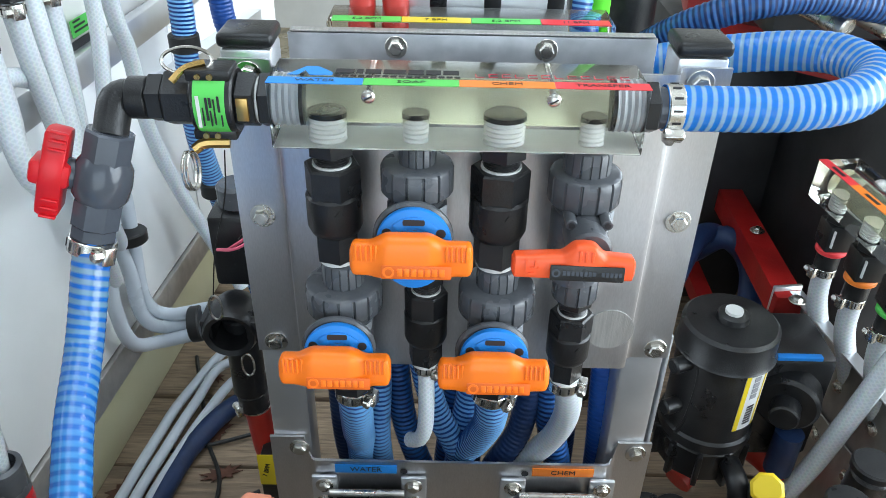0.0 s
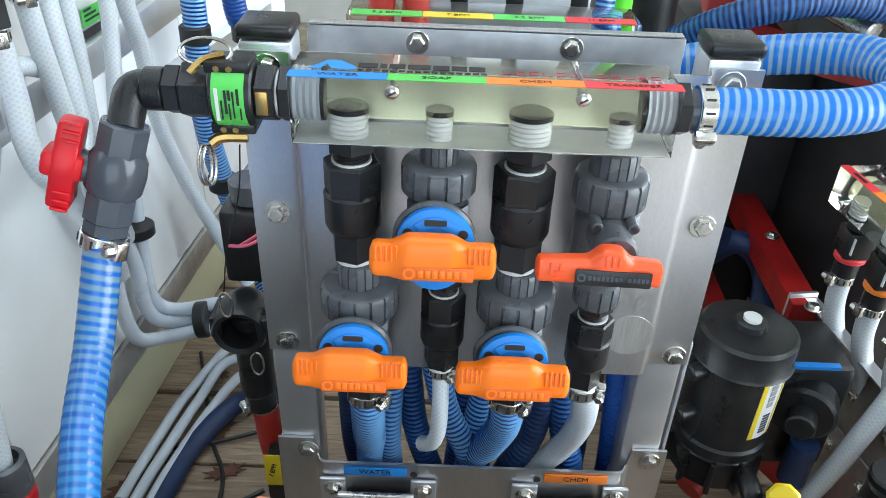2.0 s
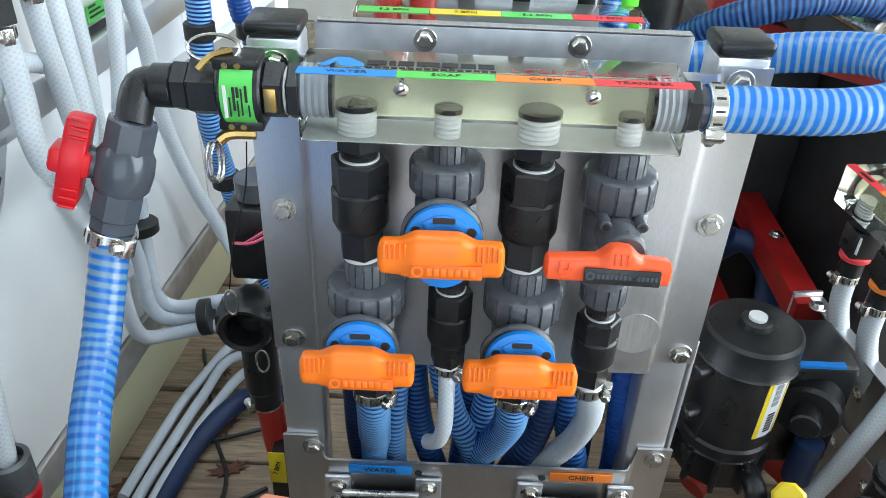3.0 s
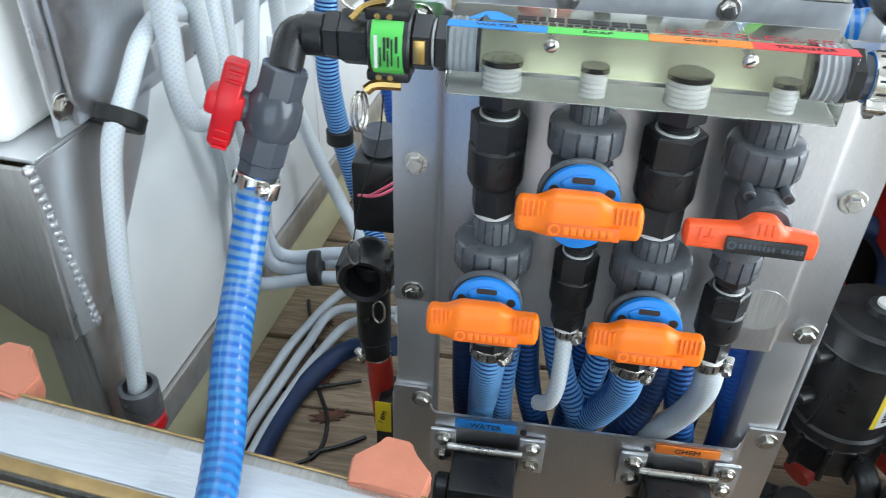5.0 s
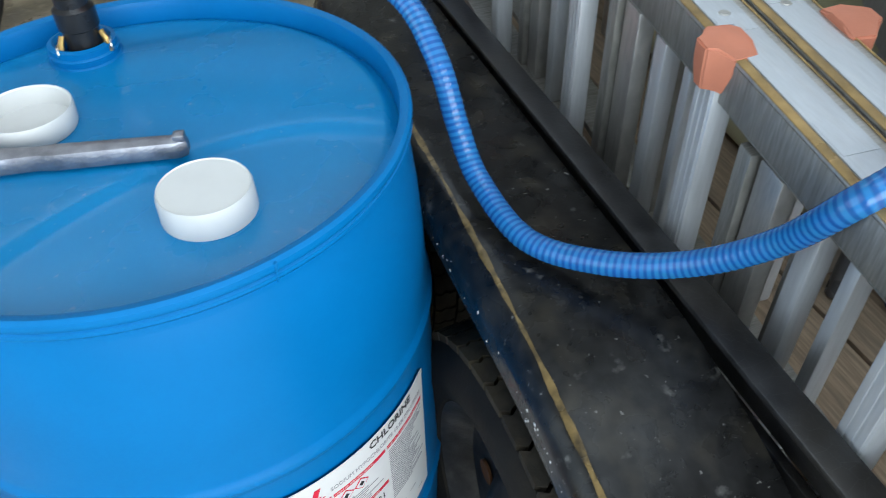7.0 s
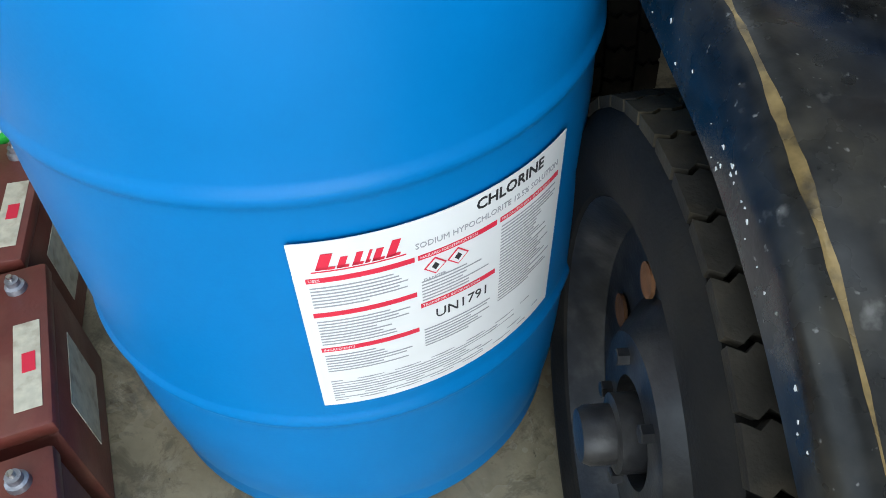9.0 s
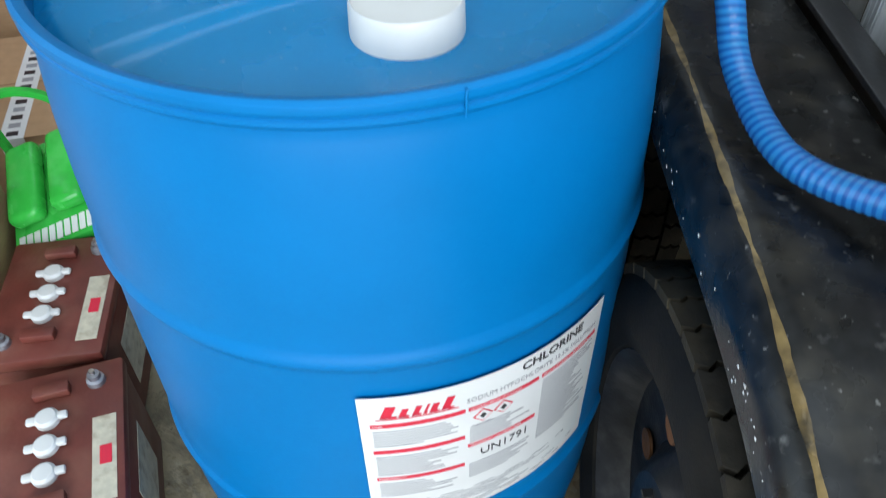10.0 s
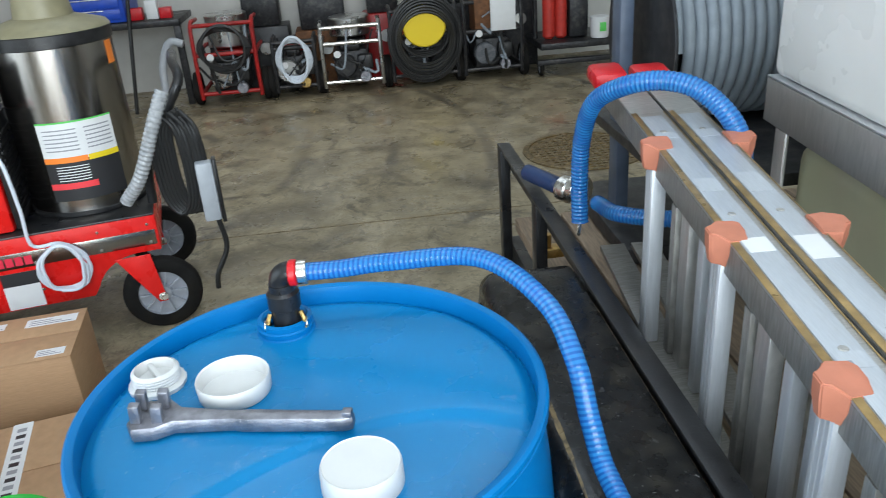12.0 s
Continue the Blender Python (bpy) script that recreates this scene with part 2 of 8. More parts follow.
    l.new(bp.outputs[0], b.inputs["Normal"])
    return m


CONCRETE = concrete()
PAPER = mat("paper_label", (0.66, 0.66, 0.66), 0.5, 0, 0.03, 20, 0.12, 14, (0.6, 0.6, 0.6))
INK = mat("black_ink", (0.02, 0.02, 0.022), 0.5, rough_var=0)
INK_GREY = mat("grey_ink", (0.28, 0.28, 0.3), 0.5, rough_var=0)
INK_RED = mat("red_ink", (0.62, 0.02, 0.05), 0.5, rough_var=0)
TAG_BLUE = mat("blue_tag", (0.02, 0.24, 0.68), 0.4, rough_var=0.05)
TAG_GREEN = mat("green_tag", (0.1, 0.55, 0.1), 0.4, rough_var=0.05)
TAG_ORANGE = mat("orange_tag", (0.85, 0.22, 0.03), 0.4, rough_var=0.05)
TAG_RED = mat("red_tag", (0.75, 0.05, 0.06), 0.4, rough_var=0.05)
TAG_YELLOW = mat("yellow_tag", (0.75, 0.55, 0.02), 0.4, rough_var=0.05)
BATTERY = mat("maroon_battery_case", (0.13, 0.03, 0.022), 0.45, 0, 0.2, 20, 0.5, 8, (0.24, 0.12, 0.08), 0.2, 150)
GREEN_PLASTIC = mat("green_blister", (0.03, 0.4, 0.05), 0.25, 0, 0.15, 20, 0.2, 20, (0.2, 0.5, 0.2), 0.1, 80)
PINK_CAP = mat("salmon_plastic", (0.5, 0.18, 0.11), 0.5, 0, 0.08, 40, 0.15, 20, (0.45, 0.14, 0.09), 0.08, 300)
CAST = mat("cast_aluminium", (0.3, 0.3, 0.33), 0.45, 0.9, 0.25, 60, 0.35, 18, (0.14, 0.14, 0.14), 0.4, 260)
WALL = mat("painted_block_wall", (0.5, 0.49, 0.46), 0.7, 0, 0.06, 8, 0.3, 1.2, (0.3, 0.28, 0.25), 0.2, 40)
CEIL = mat("steel_deck_ceiling", (0.6, 0.6, 0.58), 0.6, 0, 0.06, 8, 0.2, 1.5, (0.4, 0.4, 0.38), 0.1, 30)
DARK_METAL = mat("dark_oily_metal", (0.020, 0.020, 0.022), 0.42, 0.3, 0.4, 40, 0.4, 20, (0.1, 0.09, 0.08), 0.2, 200)
ENGINE = mat("dark_engine_cover", (0.022, 0.022, 0.024), 0.45, 0, 0.3, 20, 0.4, 6, (0.05, 0.048, 0.045), 0.1, 120)
WIRE = mat("black_cable", (0.012, 0.012, 0.012), 0.45, rough_var=0.08)
PINK_WIRE = mat("pink_wire", (0.7, 0.12, 0.2), 0.45, rough_var=0.08)
VEST = mat("lime_fabric", (0.1, 0.62, 0.02), 0.7, 0, 0.1, 60, bump=0.2)
LEAF = mat("dry_leaf", (0.09, 0.035, 0.02), 0.7, 0, 0.3, 60, bump=0.3)
WASHER_BLUE = mat("blue_tool_chest", (0.01, 0.06, 0.42), 0.35, 0, 0.1, 20)
TREAD = mat("aluminium_tread", (0.50, 0.53, 0.57), 0.42, 0.35, 0.05, 50, 0.2, 20, (0.55, 0.55, 0.55), 0.2, 60, (1, 8, 1))
ACRYLIC = mat("clear_acrylic", (0.95, 0.97, 0.93), 0.06, 0, 0, rough_var=0.0, transmission=1.0, ior=1.2)
FROSTED = mat("frosted_acrylic_face", (0.92, 0.92, 0.88), 0.5, 0, 0.05, 80, rough_var=0.05, transmission=0.6, ior=1.2)
LIQUID = mat("yellowish_bore", (0.96, 0.95, 0.74), 0.10, 0, 0, rough_var=0, transmission=0.85, ior=1.15)
HOSE = stripe_mat("blue_suction_hose", (0.010, 0.095, 0.33), (0.022, 0.185, 0.48), 0.0075, 0.46, 0.24, 1.0, 0.2, pale_end=(1.2, 1.4, (0.20, 0.30, 0.33)))
HOSE_CLEAR = stripe_mat("clear_blue_spiral_hose", (0.008, 0.17, 0.6), (0.22, 0.38, 0.54), 0.0072, 0.58, 0.22, 1.0, 0.15)
HOSE_DARK = stripe_mat("dark_blue_spiral_hose", (0.004, 0.022, 0.10), (0.03, 0.13, 0.38), 0.0056, 0.5, 0.35, 1.0, 0.2)
HOSE_MID = stripe_mat("light_blue_spiral_hose", (0.003, 0.045, 0.24), (0.16, 0.40, 0.72), 0.0056, 0.5, 0.3, 1.0, 0.15)
BRAID = stripe_mat("braided_clear_hose", (0.72, 0.76, 0.79), (0.6, 0.65, 0.69), 0.0055, 0.35, 0.3, 0, 0.3, 0.0, True)
TUBE_WHITE = mat("milky_tube", (0.55, 0.6, 0.66), 0.3, 0, 0.05, 20, rough_var=0.05)
HOSE_BLUE = mat("blue_rubber_hose", (0.012, 0.07, 0.30), 0.4, 0, 0.15, 30, bump=0.1)
HOSE_NAVY = mat("navy_rubber_hose", (0.012, 0.03, 0.09), 0.45, 0, 0.2, 30, bump=0.15)
# golden reflection on the ladder rail edges, given as a colour
EDGE_GOLD = mat("gold_rail_reflection", (0.36, 0.24, 0.10), 0.34, 0.5, 0.3, 40, 0.6, 30, (0.16, 0.12, 0.07), 0.1, 200)
HOSE_RED = mat("red_rubber_hose", (0.45, 0.03, 0.02), 0.45, 0, 0.15, 30, bump=0.1)
HOSE_GREY = mat("grey_pressure_hose", (0.22, 0.25, 0.28), 0.5, 0, 0.1, 30, 0.2, 6, None, 0.1, 300)
STEEL_BLUE = mat("slate_paint", (0.07, 0.09, 0.13), 0.4, 0, 0.15, 20, 0.2, 10)
CLAMP = mat("hose_clamp_steel", (0.7, 0.68, 0.64), 0.25, 1.0, 0.1, 60, rough_var=0.08)

KHAKI = mat("khaki_paint", (0.2, 0.18, 0.11), 0.45, 0, 0.1, 20)
HUB = mat("grey_hub_plastic", (0.32, 0.34, 0.38), 0.4, 0.2, 0.08, 40)
SILVER = mat("worn_steel_jacket", (0.5, 0.5, 0.49), 0.3, 1.0, 0.1, 10, 0.3, 5, (0.25, 0.24, 0.22))
PLASTIC_WRAP = mat("clear_wrap", (0.32, 0.33, 0.34), 0.2, 0, 0.2, 60, bump=0.6, bump_scale=60)
PVC_PALE = mat("pale_grey_plastic", (0.35, 0.37, 0.4), 0.35, 0, 0.08, 20)
PAPER_OLD = mat("worn_paper", (0.5, 0.46, 0.36), 0.6, 0, 0.15, 60, 0.6, 40, (0.22, 0.14, 0.09))
GRIME = mat("brown_grime", (0.17, 0.12, 0.055), 0.45, 0.3, 0.5, 50, 0.6, 25, (0.3, 0.27, 0.2), 0.2, 200)
# colour of the warm reflection painted along the fender edge
FENDER_GLINT = mat("warm_fender_highlight", (0.17, 0.115, 0.045), 0.26, 0.3, 0.4, 60, 0.9, 55, (0.02, 0.018, 0.015), 0.2, 200)
RUST = mat("rusty_steel", (0.16, 0.07, 0.03), 0.7, 0.3, 0.4, 30, 0.4, 12, (0.05, 0.03, 0.02), 0.3, 200)


# ---- mesh helpers ----
def part(name, bm, material, parent=None, label=""):
    """One mesh object made of bm, under a thing or a part."""
    me = bpy.data.meshes.new(name)
    bmesh.ops.recalc_face_normals(bm, faces=bm.faces)
    bm.to_mesh(me)
    bm.free()
    me.set_sharp_from_angle(angle=radians(38))
    me.materials.append(material)
    ob = new(name, me)
    if parent:
        ob.parent = parent
        ob.matrix_parent_inverse = parent.matrix_world.inverted() if parent.type != "MESH" and parent.matrix_world != Matrix() else Matrix()
    if label:
        ob["label"] = label
    return ob


def thing(name, label, category, group="", kind=""):
    return tagged(new(name), label, category, group, kind)


def box(lo, hi, bevel=0.0, seg=2, m=None, bm=None):
    bm2 = bmesh.new()
    c = [(a + b) / 2 for a, b in zip(lo, hi)]
    s = [abs(b - a) for a, b in zip(lo, hi)]
    bmesh.ops.create_cube(bm2, size=1, matrix=Matrix.LocRotScale(c, None, s))
    if bevel:
        bmesh.ops.bevel(bm2, geom=bm2.edges[:], offset=min(bevel, min(s) * 0.45), segments=seg, affect="EDGES", profile=0.5)
    if m:
        bmesh.ops.transform(bm2, matrix=m, verts=bm2.verts)
    return join(bm, bm2)


def join(bm, other):
    if bm is None:
        return other
    me = bpy.data.meshes.new("tmp")
    other.to_mesh(me)
    other.free()
    bm.from_mesh(me)
    bpy.data.meshes.remove(me)
    return bm


def along(p0, p1):
    """A frame with its z from p0 to p1, at p0."""
    d = Vector(p1) - Vector(p0)
    return Matrix.Translation(p0) @ d.to_track_quat("Z", "Y").to_matrix().to_4x4()


def lathe(profile, seg=24, m=None, bm=None, twist=0.0, smooth=True, ribs=0, rib=0.0, cap=True):
    """Turn (radius, height) pairs round z; ribs: a gear-like outline."""
    b = bmesh.new()
    rings = []
    for r, z in profile:
        ring = []
        for k in range(seg):
            a = 2 * math.pi * k / seg + twist
            rr = r * (1 + (rib if ribs and (k * ribs // seg * 2 + (1 if (k * ribs / seg) % 1 > 0.18 else 0)) % 2 else 0.0))
            ring.append(b.verts.new((rr * math.cos(a), rr * math.sin(a), z)))
        rings.append(ring)
    for u, v in zip(rings, rings[1:]):
        for k in range(seg):
            f = b.faces.new((u[k], u[(k + 1) % seg], v[(k + 1) % seg], v[k]))
            f.smooth = smooth
    for ring, r in ((rings[0], profile[0][0]), (rings[-1], profile[-1][0])):
        if r > 1e-5 and cap:
            b.faces.new(ring)
    if profile[0][0] <= 1e-5 or profile[-1][0] <= 1e-5:
        bmesh.ops.remove_doubles(b, verts=b.verts, dist=1e-6)
    if m:
        bmesh.ops.transform(b, matrix=m, verts=b.verts)
    return join(bm, b)


def cyl(p0, p1, r, r2=None, seg=20, bevel=0.0, bm=None, ribs=0, rib=0.0, smooth=True, twist=0.0):
    h = (Vector(p1) - Vector(p0)).length
    r2 = r if r2 is None else r2
    e = min(bevel, h * 0.4, r * 0.4)
    prof = [(r - e, 0), (r, e), (r2, h - e), (r2 - e, h)] if e else [(r, 0), (r2, h)]
    return lathe(prof, seg, along(p0, p1), bm, twist, smooth, ribs, rib)


def hexa(p0, p1, r, bm=None, twist=0.0, bevel=0.0012):
    return cyl(p0, p1, r, None, 6, bevel, bm, smooth=False, twist=twist)


def smooth_path(pts, step=0.01):
    """Points at even steps along a smooth curve through pts."""
    p = [Vector(v) for v in pts]
    p = [2 * p[0] - p[1]] + p + [2 * p[-1] - p[-2]]
    fine = []
    for i in range(1, len(p) - 2):
        for k in range(24):
            t = k / 24
            a, b, c, d = p[i - 1:i + 3]
            fine.append(0.5 * ((2 * b) + (c - a) * t + (2 * a - 5 * b + 4 * c - d) * t * t + (3 * b - a - 3 * c + d) * t ** 3))
    fine.append(p[-2])
    out, left = [fine[0]], step
    for a, b in zip(fine, fine[1:]):
        d = (b - a).length
        pos = 0.0
        while d - pos >= left:
            pos += left
            out.append(a.lerp(b, pos / d))
            left = step
        left -= d - pos
    if (out[-1] - fine[-1]).length > step * 0.3:
        out.append(fine[-1])
    return out


def sweep(pts, r, seg=12, step=0.01, pitch=0.0, depth=0.0, per=4, bm=None, radius=None):
    """A hose through pts; pitch and depth give it rings. UV: metres along, turns round."""
    if pitch:
        step = pitch / per
    path = smooth_path(pts, step)
    b = bmesh.new()
    uv = b.loops.layers.uv.new("UVMap")
    tang = [(path[min(i + 1, len(path) - 1)] - path[max(i - 1, 0)]).normalized() for i in range(len(path))]
    side = tang[0].orthogonal().normalized()
    rings = []
    for i, (p, t) in enumerate(zip(path, tang)):
        side = (side - t * side.dot(t)).normalized()
        up = t.cross(side)
        rr = (radius(i / (len(path) - 1)) if radius else r) * (1 + depth * math.cos(2 * math.pi * i / per) if pitch else 1)
        rings.append([b.verts.new(p + (side * math.cos(2 * math.pi * k / seg) + up * math.sin(2 * math.pi * k / seg)) * rr) for k in range(seg)])
    for i, (u, v) in enumerate(zip(rings, rings[1:])):
        for k in range(seg):
            f = b.faces.new((u[k], u[(k + 1) % seg], v[(k + 1) % seg], v[k]))
            f.smooth = True
            for lp, (a, c) in zip(f.loops, ((i, k), (i, k + 1), (i + 1, k + 1), (i + 1, k))):
                lp[uv].uv = (a * step, c / seg)
    b.faces.new(rings[0])
    b.faces.new(rings[-1])
    return join(bm, b)


def slab(outline, depth, m=None, bevel=0.0, bm=None, holes=()):
    """Extrude a flat outline (x, y) by depth along z."""
    b = bmesh.new()
    f = b.faces.new([b.verts.new((x, y, 0)) for x, y in outline])
    ex = bmesh.ops.extrude_face_region(b, geom=[f])
    bmesh.ops.translate(b, vec=(0, 0, depth), verts=[v for v in ex["geom"] if isinstance(v, bmesh.types.BMVert)])
    if bevel:
        bmesh.ops.recalc_face_normals(b, faces=b.faces)
        bmesh.ops.bevel(b, geom=[e for e in b.edges if abs(e.verts[0].co.z - e.verts[1].co.z) < 1e-6], offset=bevel, segments=2, affect="EDGES", profile=0.5)
    if m:
        bmesh.ops.transform(b, matrix=m, verts=b.verts)
    return join(bm, b)


def step_up(t):
    t = min(1.0, max(0.0, t))
    return t * t * (3 - 2 * t)


def rounded(w, h, r, n=5):
    """The outline of a rounded rectangle about the origin."""
    out = []
    for cx, cy, a0 in ((w / 2 - r, h / 2 - r, 0), (-w / 2 + r, h / 2 - r, 90), (-w / 2 + r, -h / 2 + r, 180), (w / 2 - r, -h / 2 + r, 270)):
        for k in range(n):
            a = radians(a0 + 90 * k / (n - 1))
            out.append((cx + r * math.cos(a), cy + r * math.sin(a)))
    return out


def lettering(name, text, size, m, material, parent, extrude=0.0004, align="CENTER", bold=0.0):
    """Words as a flat mesh in the plane of m."""
    cu = bpy.data.curves.new("lettering", "FONT")
    cu.body, cu.size, cu.align_x, cu.align_y, cu.extrude, cu.resolution_u, cu.offset = text, size, align, "CENTER", extrude, 2, bold
    tmp = new("tmp_text", cu)
    bpy.context.view_layer.update()
    me = bpy.data.meshes.new_from_object(tmp.evaluated_get(bpy.context.evaluated_depsgraph_get()))
    bpy.data.objects.remove(tmp)
    bpy.data.curves.remove(cu)
    me.transform(m)
    me.materials.clear()
    me.materials.append(material)
    ob = new(name, me)
    ob.parent = parent
    return ob


FRONT = Matrix(((1, 0, 0, 0), (0, 0, -1, 0), (0, 1, 0, 0), (0, 0, 0, 1)))  # local x, y to world x, z; local z towards the viewer


def front(x, y, z, roll=0.0):
    return Matrix.Translation((x, y, z)) @ FRONT @ pose(0, 0, 0, 0, 0, roll)


def bolt(name, p, d, r, parent, material=STEEL, head=0.006, washer=True):
    d = Vector(d).normalized()
    p = Vector(p)
    bm = hexa(p, p + d * head, r, twist=random.random())
    if washer:
        bm = cyl(p, p + d * 0.0016, r * 1.5, None, 20, 0.0005, bm)
    bm = cyl(p + d * head, p + d * (head + 0.0006), r * 0.6, None, 12, 0.0, bm)
    return part(name, bm, material, parent)


# ---- the shop ----
def structure(name, bm, material, label, category):
    return tagged(part(name, bm, material), label, category, "", "structure")


structure("floor", box((-7, -6, -0.2), (6, 6, 0), 0), CONCRETE, "oil-stained brown-grey concrete shop floor", "floor")
structure("wall_west", box((-7.1, -6, 0), (-6.9, 6, 4.2)), WALL, "grimy painted back wall behind parked machines", "wall")
structure("wall_north", box((-6.9, 4.5, 0), (3.6, 4.7, 4.2)), WALL, "painted shop wall behind the trailer", "wall")
b = box((-7.1, -4.3, 4.2), (-4.9, 4.7, 4.3))
b = box((-3.1, -4.3, 4.2), (-1.2, 4.7, 4.3), bm=b)
b = box((0.6, -4.3, 4.2), (3.8, 4.7, 4.3), bm=b)
# openings assumed in the unseen ceiling so the overhead fill can pass
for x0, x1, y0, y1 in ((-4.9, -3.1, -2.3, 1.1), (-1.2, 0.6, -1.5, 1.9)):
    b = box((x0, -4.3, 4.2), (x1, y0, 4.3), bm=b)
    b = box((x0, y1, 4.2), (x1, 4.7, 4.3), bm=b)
structure("ceiling", b, CEIL, "pale steel shop ceiling, unseen, with two openings added for overhead fill", "ceiling")
b = box((-6.9, -4.2, 0), (-1.8, -4.0, 4.2))
b = box((2.2, -4.2, 0), (3.6, -4.0, 4.2), bm=b)
b = box((-1.8, -4.2, 3.6), (2.2, -4.0, 4.2), bm=b)
structure("wall_south", b, WALL, "painted shop wall with an open bay door", "wall")
b = box((3.6, -4.2, 0), (3.8, -2.4, 4.2))
b = box((3.6, 3.2, 0), (3.8, 4.7, 4.2), bm=b)
b = box((3.6, -2.4, 3.7), (3.8, 3.2, 4.2), bm=b)
structure("wall_east", b, WALL, "painted shop wall with a wide open bay door", "wall")

# saw-cut joints of the slab
for x0, y0, x1, y1 in ((-6.9, -1.9, 3.6, -1.9), (-3.35, -1.9, -3.35, 4.5), (-6.0, -4.0, -6.0, 4.5)):
    structure("floor_joint", box((min(x0, x1) - 0.006, min(y0, y1) - 0.006, 0.0), (max(x0, x1) + 0.006, max(y0, y1) + 0.006, 0.0006)), GRIME, "dirt-filled saw-cut joint in the concrete floor", "floor joint")

# round manhole cover set in the floor
cover = thing("manhole_cover", "round rusty cast-iron manhole cover set in the concrete floor", "manhole cover")
part("ring", lathe([(0.36, 0.001), (0.36, 0.008), (0.33, 0.01), (0.33, 0.002)], 40, pose(-4.1, 1.05, 0)), GRIME, cover)
b = lathe([(0.0, 0.004), (0.325, 0.004), (0.325, 0.001)], 40, pose(-4.1, 1.05, 0))
for i in range(-7, 8):
    for j in range(-7, 8):
        if math.hypot(i, j) < 7.2:
            b = box((-4.1 + i * 0.043 - 0.014, 1.05 + j * 0.043 - 0.014, 0.004), (-4.1 + i * 0.043 + 0.014, 1.05 + j * 0.043 + 0.014, 0.009), bm=b)
part("lid", b, GRIME, cover)

# ---- the trailer ----
DECK = 0.55
trailer = thing("trailer", "black steel utility trailer with weathered plank deck and smooth fenders", "trailer")
FX0, FX1 = -1.17, 0.20


def fall(x):
    """How far the fender has curved down at x."""
    return 0.85 * max(0.0, x + 0.36) ** 2


# fender: flat top, rounded outer edge, rolled skirt
prof = [(0.158, 0.755), (0.02, 0.758)]
for k in range(1, 9):
    a = radians(90 + 90 * k / 8)
    prof.append((0.015 + 0.035 * math.cos(a), 0.723 + 0.035 * math.sin(a)))
prof += [(-0.02, 0.695), (-0.014, 0.695), (-0.014, 0.723), (0.015, 0.75), (0.158, 0.749)]
bm = bmesh.new()
rows = []
for x in [FX0 - 0.12, FX0 - 0.06, FX0] + [FX0 + (FX1 - FX0) * k / 40 for k in range(1, 41)]:
    drop = max(0.0, FX0 - x)
    rows.append([bm.verts.new((x if x >= FX0 else FX0 - drop * 0.7, y, z - drop * (0.25 if drop < 0.08 else 0.75) - fall(x))) for y, z in prof])
for u, v in zip(rows, rows[1:]):
    for k in range(len(prof) - 1):
        f = bm.faces.new((u[k], u[k + 1], v[k + 1], v[k]))
        f.smooth = True
fender = part("fender", bm, FENDER, trailer, "scuffed black painted fender with chipped lower edge")
for k in range(48):
    x = random.choice((-0.9, -0.62, -0.5, -0.38, -0.3, -0.27, -0.2, -0.12, 0.0)) + random.gauss(0, 0.025)
    s = random.choice((0.0005, 0.0008, 0.0011, 0.0016))
    part("paint_chip", slab([(s * f_ * math.cos(a_), s * f_ * math.sin(a_) * random.choice((0.5, 1.0, 1.6))) for a_, f_ in ((0.2, 1.3), (1.3, 0.7), (2.4, 1.1), (3.4, 0.6), (4.1, 1.2), (5.3, 0.8))], 0.0005, front(x, -0.0201, 0.712 - fall(x) + random.uniform(-0.013, 0.012), random.uniform(-60, 60))), PAPER, fender)
# warm highlight on the fender's rounded edge, laid on as a coloured strip
bm = bmesh.new()
rows = []
for k in range(121):
    x = -0.98 + 0.9 * k / 120
    wob = 0.5 * math.sin(k * 0.21) + 0.3 * math.sin(k * 0.83 + 1) + 0.2 * random.uniform(-1, 1)
    mid = 99 + 20 * min(1.0, max(0.0, (x + 0.62) / 0.35)) + 2 * math.sin(k * 0.05)
    half = max(1.0, 4.5 + 3.5 * wob) * min(1, k / 12, (120 - k) / 12 + 0.1)
    rows.append([bm.verts.new((x, 0.015 + 0.0354 * math.cos(radians(a)), 0.723 - fall(x) + 0.0354 * math.sin(radians(a)))) for a in (mid - half, mid - half / 3, mid + half / 3, mid + half)])
for u, v in zip(rows, rows[1:]):
    for k in range(3):
        bm.faces.new((u[k], u[k + 1], v[k + 1], v[k])).smooth = True
part("worn_band", bm, FENDER_GLINT, fender, "brownish reflection of warm light, coloured along the rounded edge")
# angle iron along the deck edge
b = box((-1.97, 0.160, 0.762), (0.9, 0.196, 0.770), 0.002)
b = box((-1.97, 0.188, 0.70), (0.9, 0.196, 0.762), 0.002, bm=b)
part("side_rail", b, BLACK_PAINT, trailer, "black angle-iron rail with worn paint")
part("rail_web", box((-1.13, 0.176, 0.40), (0.9, 0.188, 0.70), 0.003), BLACK_PAINT, trailer)
for x in (-1.97, -1.53, -1.16):
    part("stake_post", box((x, 0.160, 0.35), (x + 0.045, 0.1875, 0.7615), 0.002), BLACK_PAINT, trailer)
part("frame_beam", box((-2.0, 0.19, 0.36), (0.9, 0.28, 0.46), 0.004), BLACK_PAINT, trailer)
part("far_beam", box((-2.0, 1.75, 0.36), (0.9, 1.85, 0.55), 0.004), BLACK_PAINT, trailer)
part("rear_beam", box((-2.02, 0.28, 0.36), (-1.94, 1.75, 0.5), 0.004), BLACK_PAINT, trailer)
# planks run along the trailer
y = 0.198
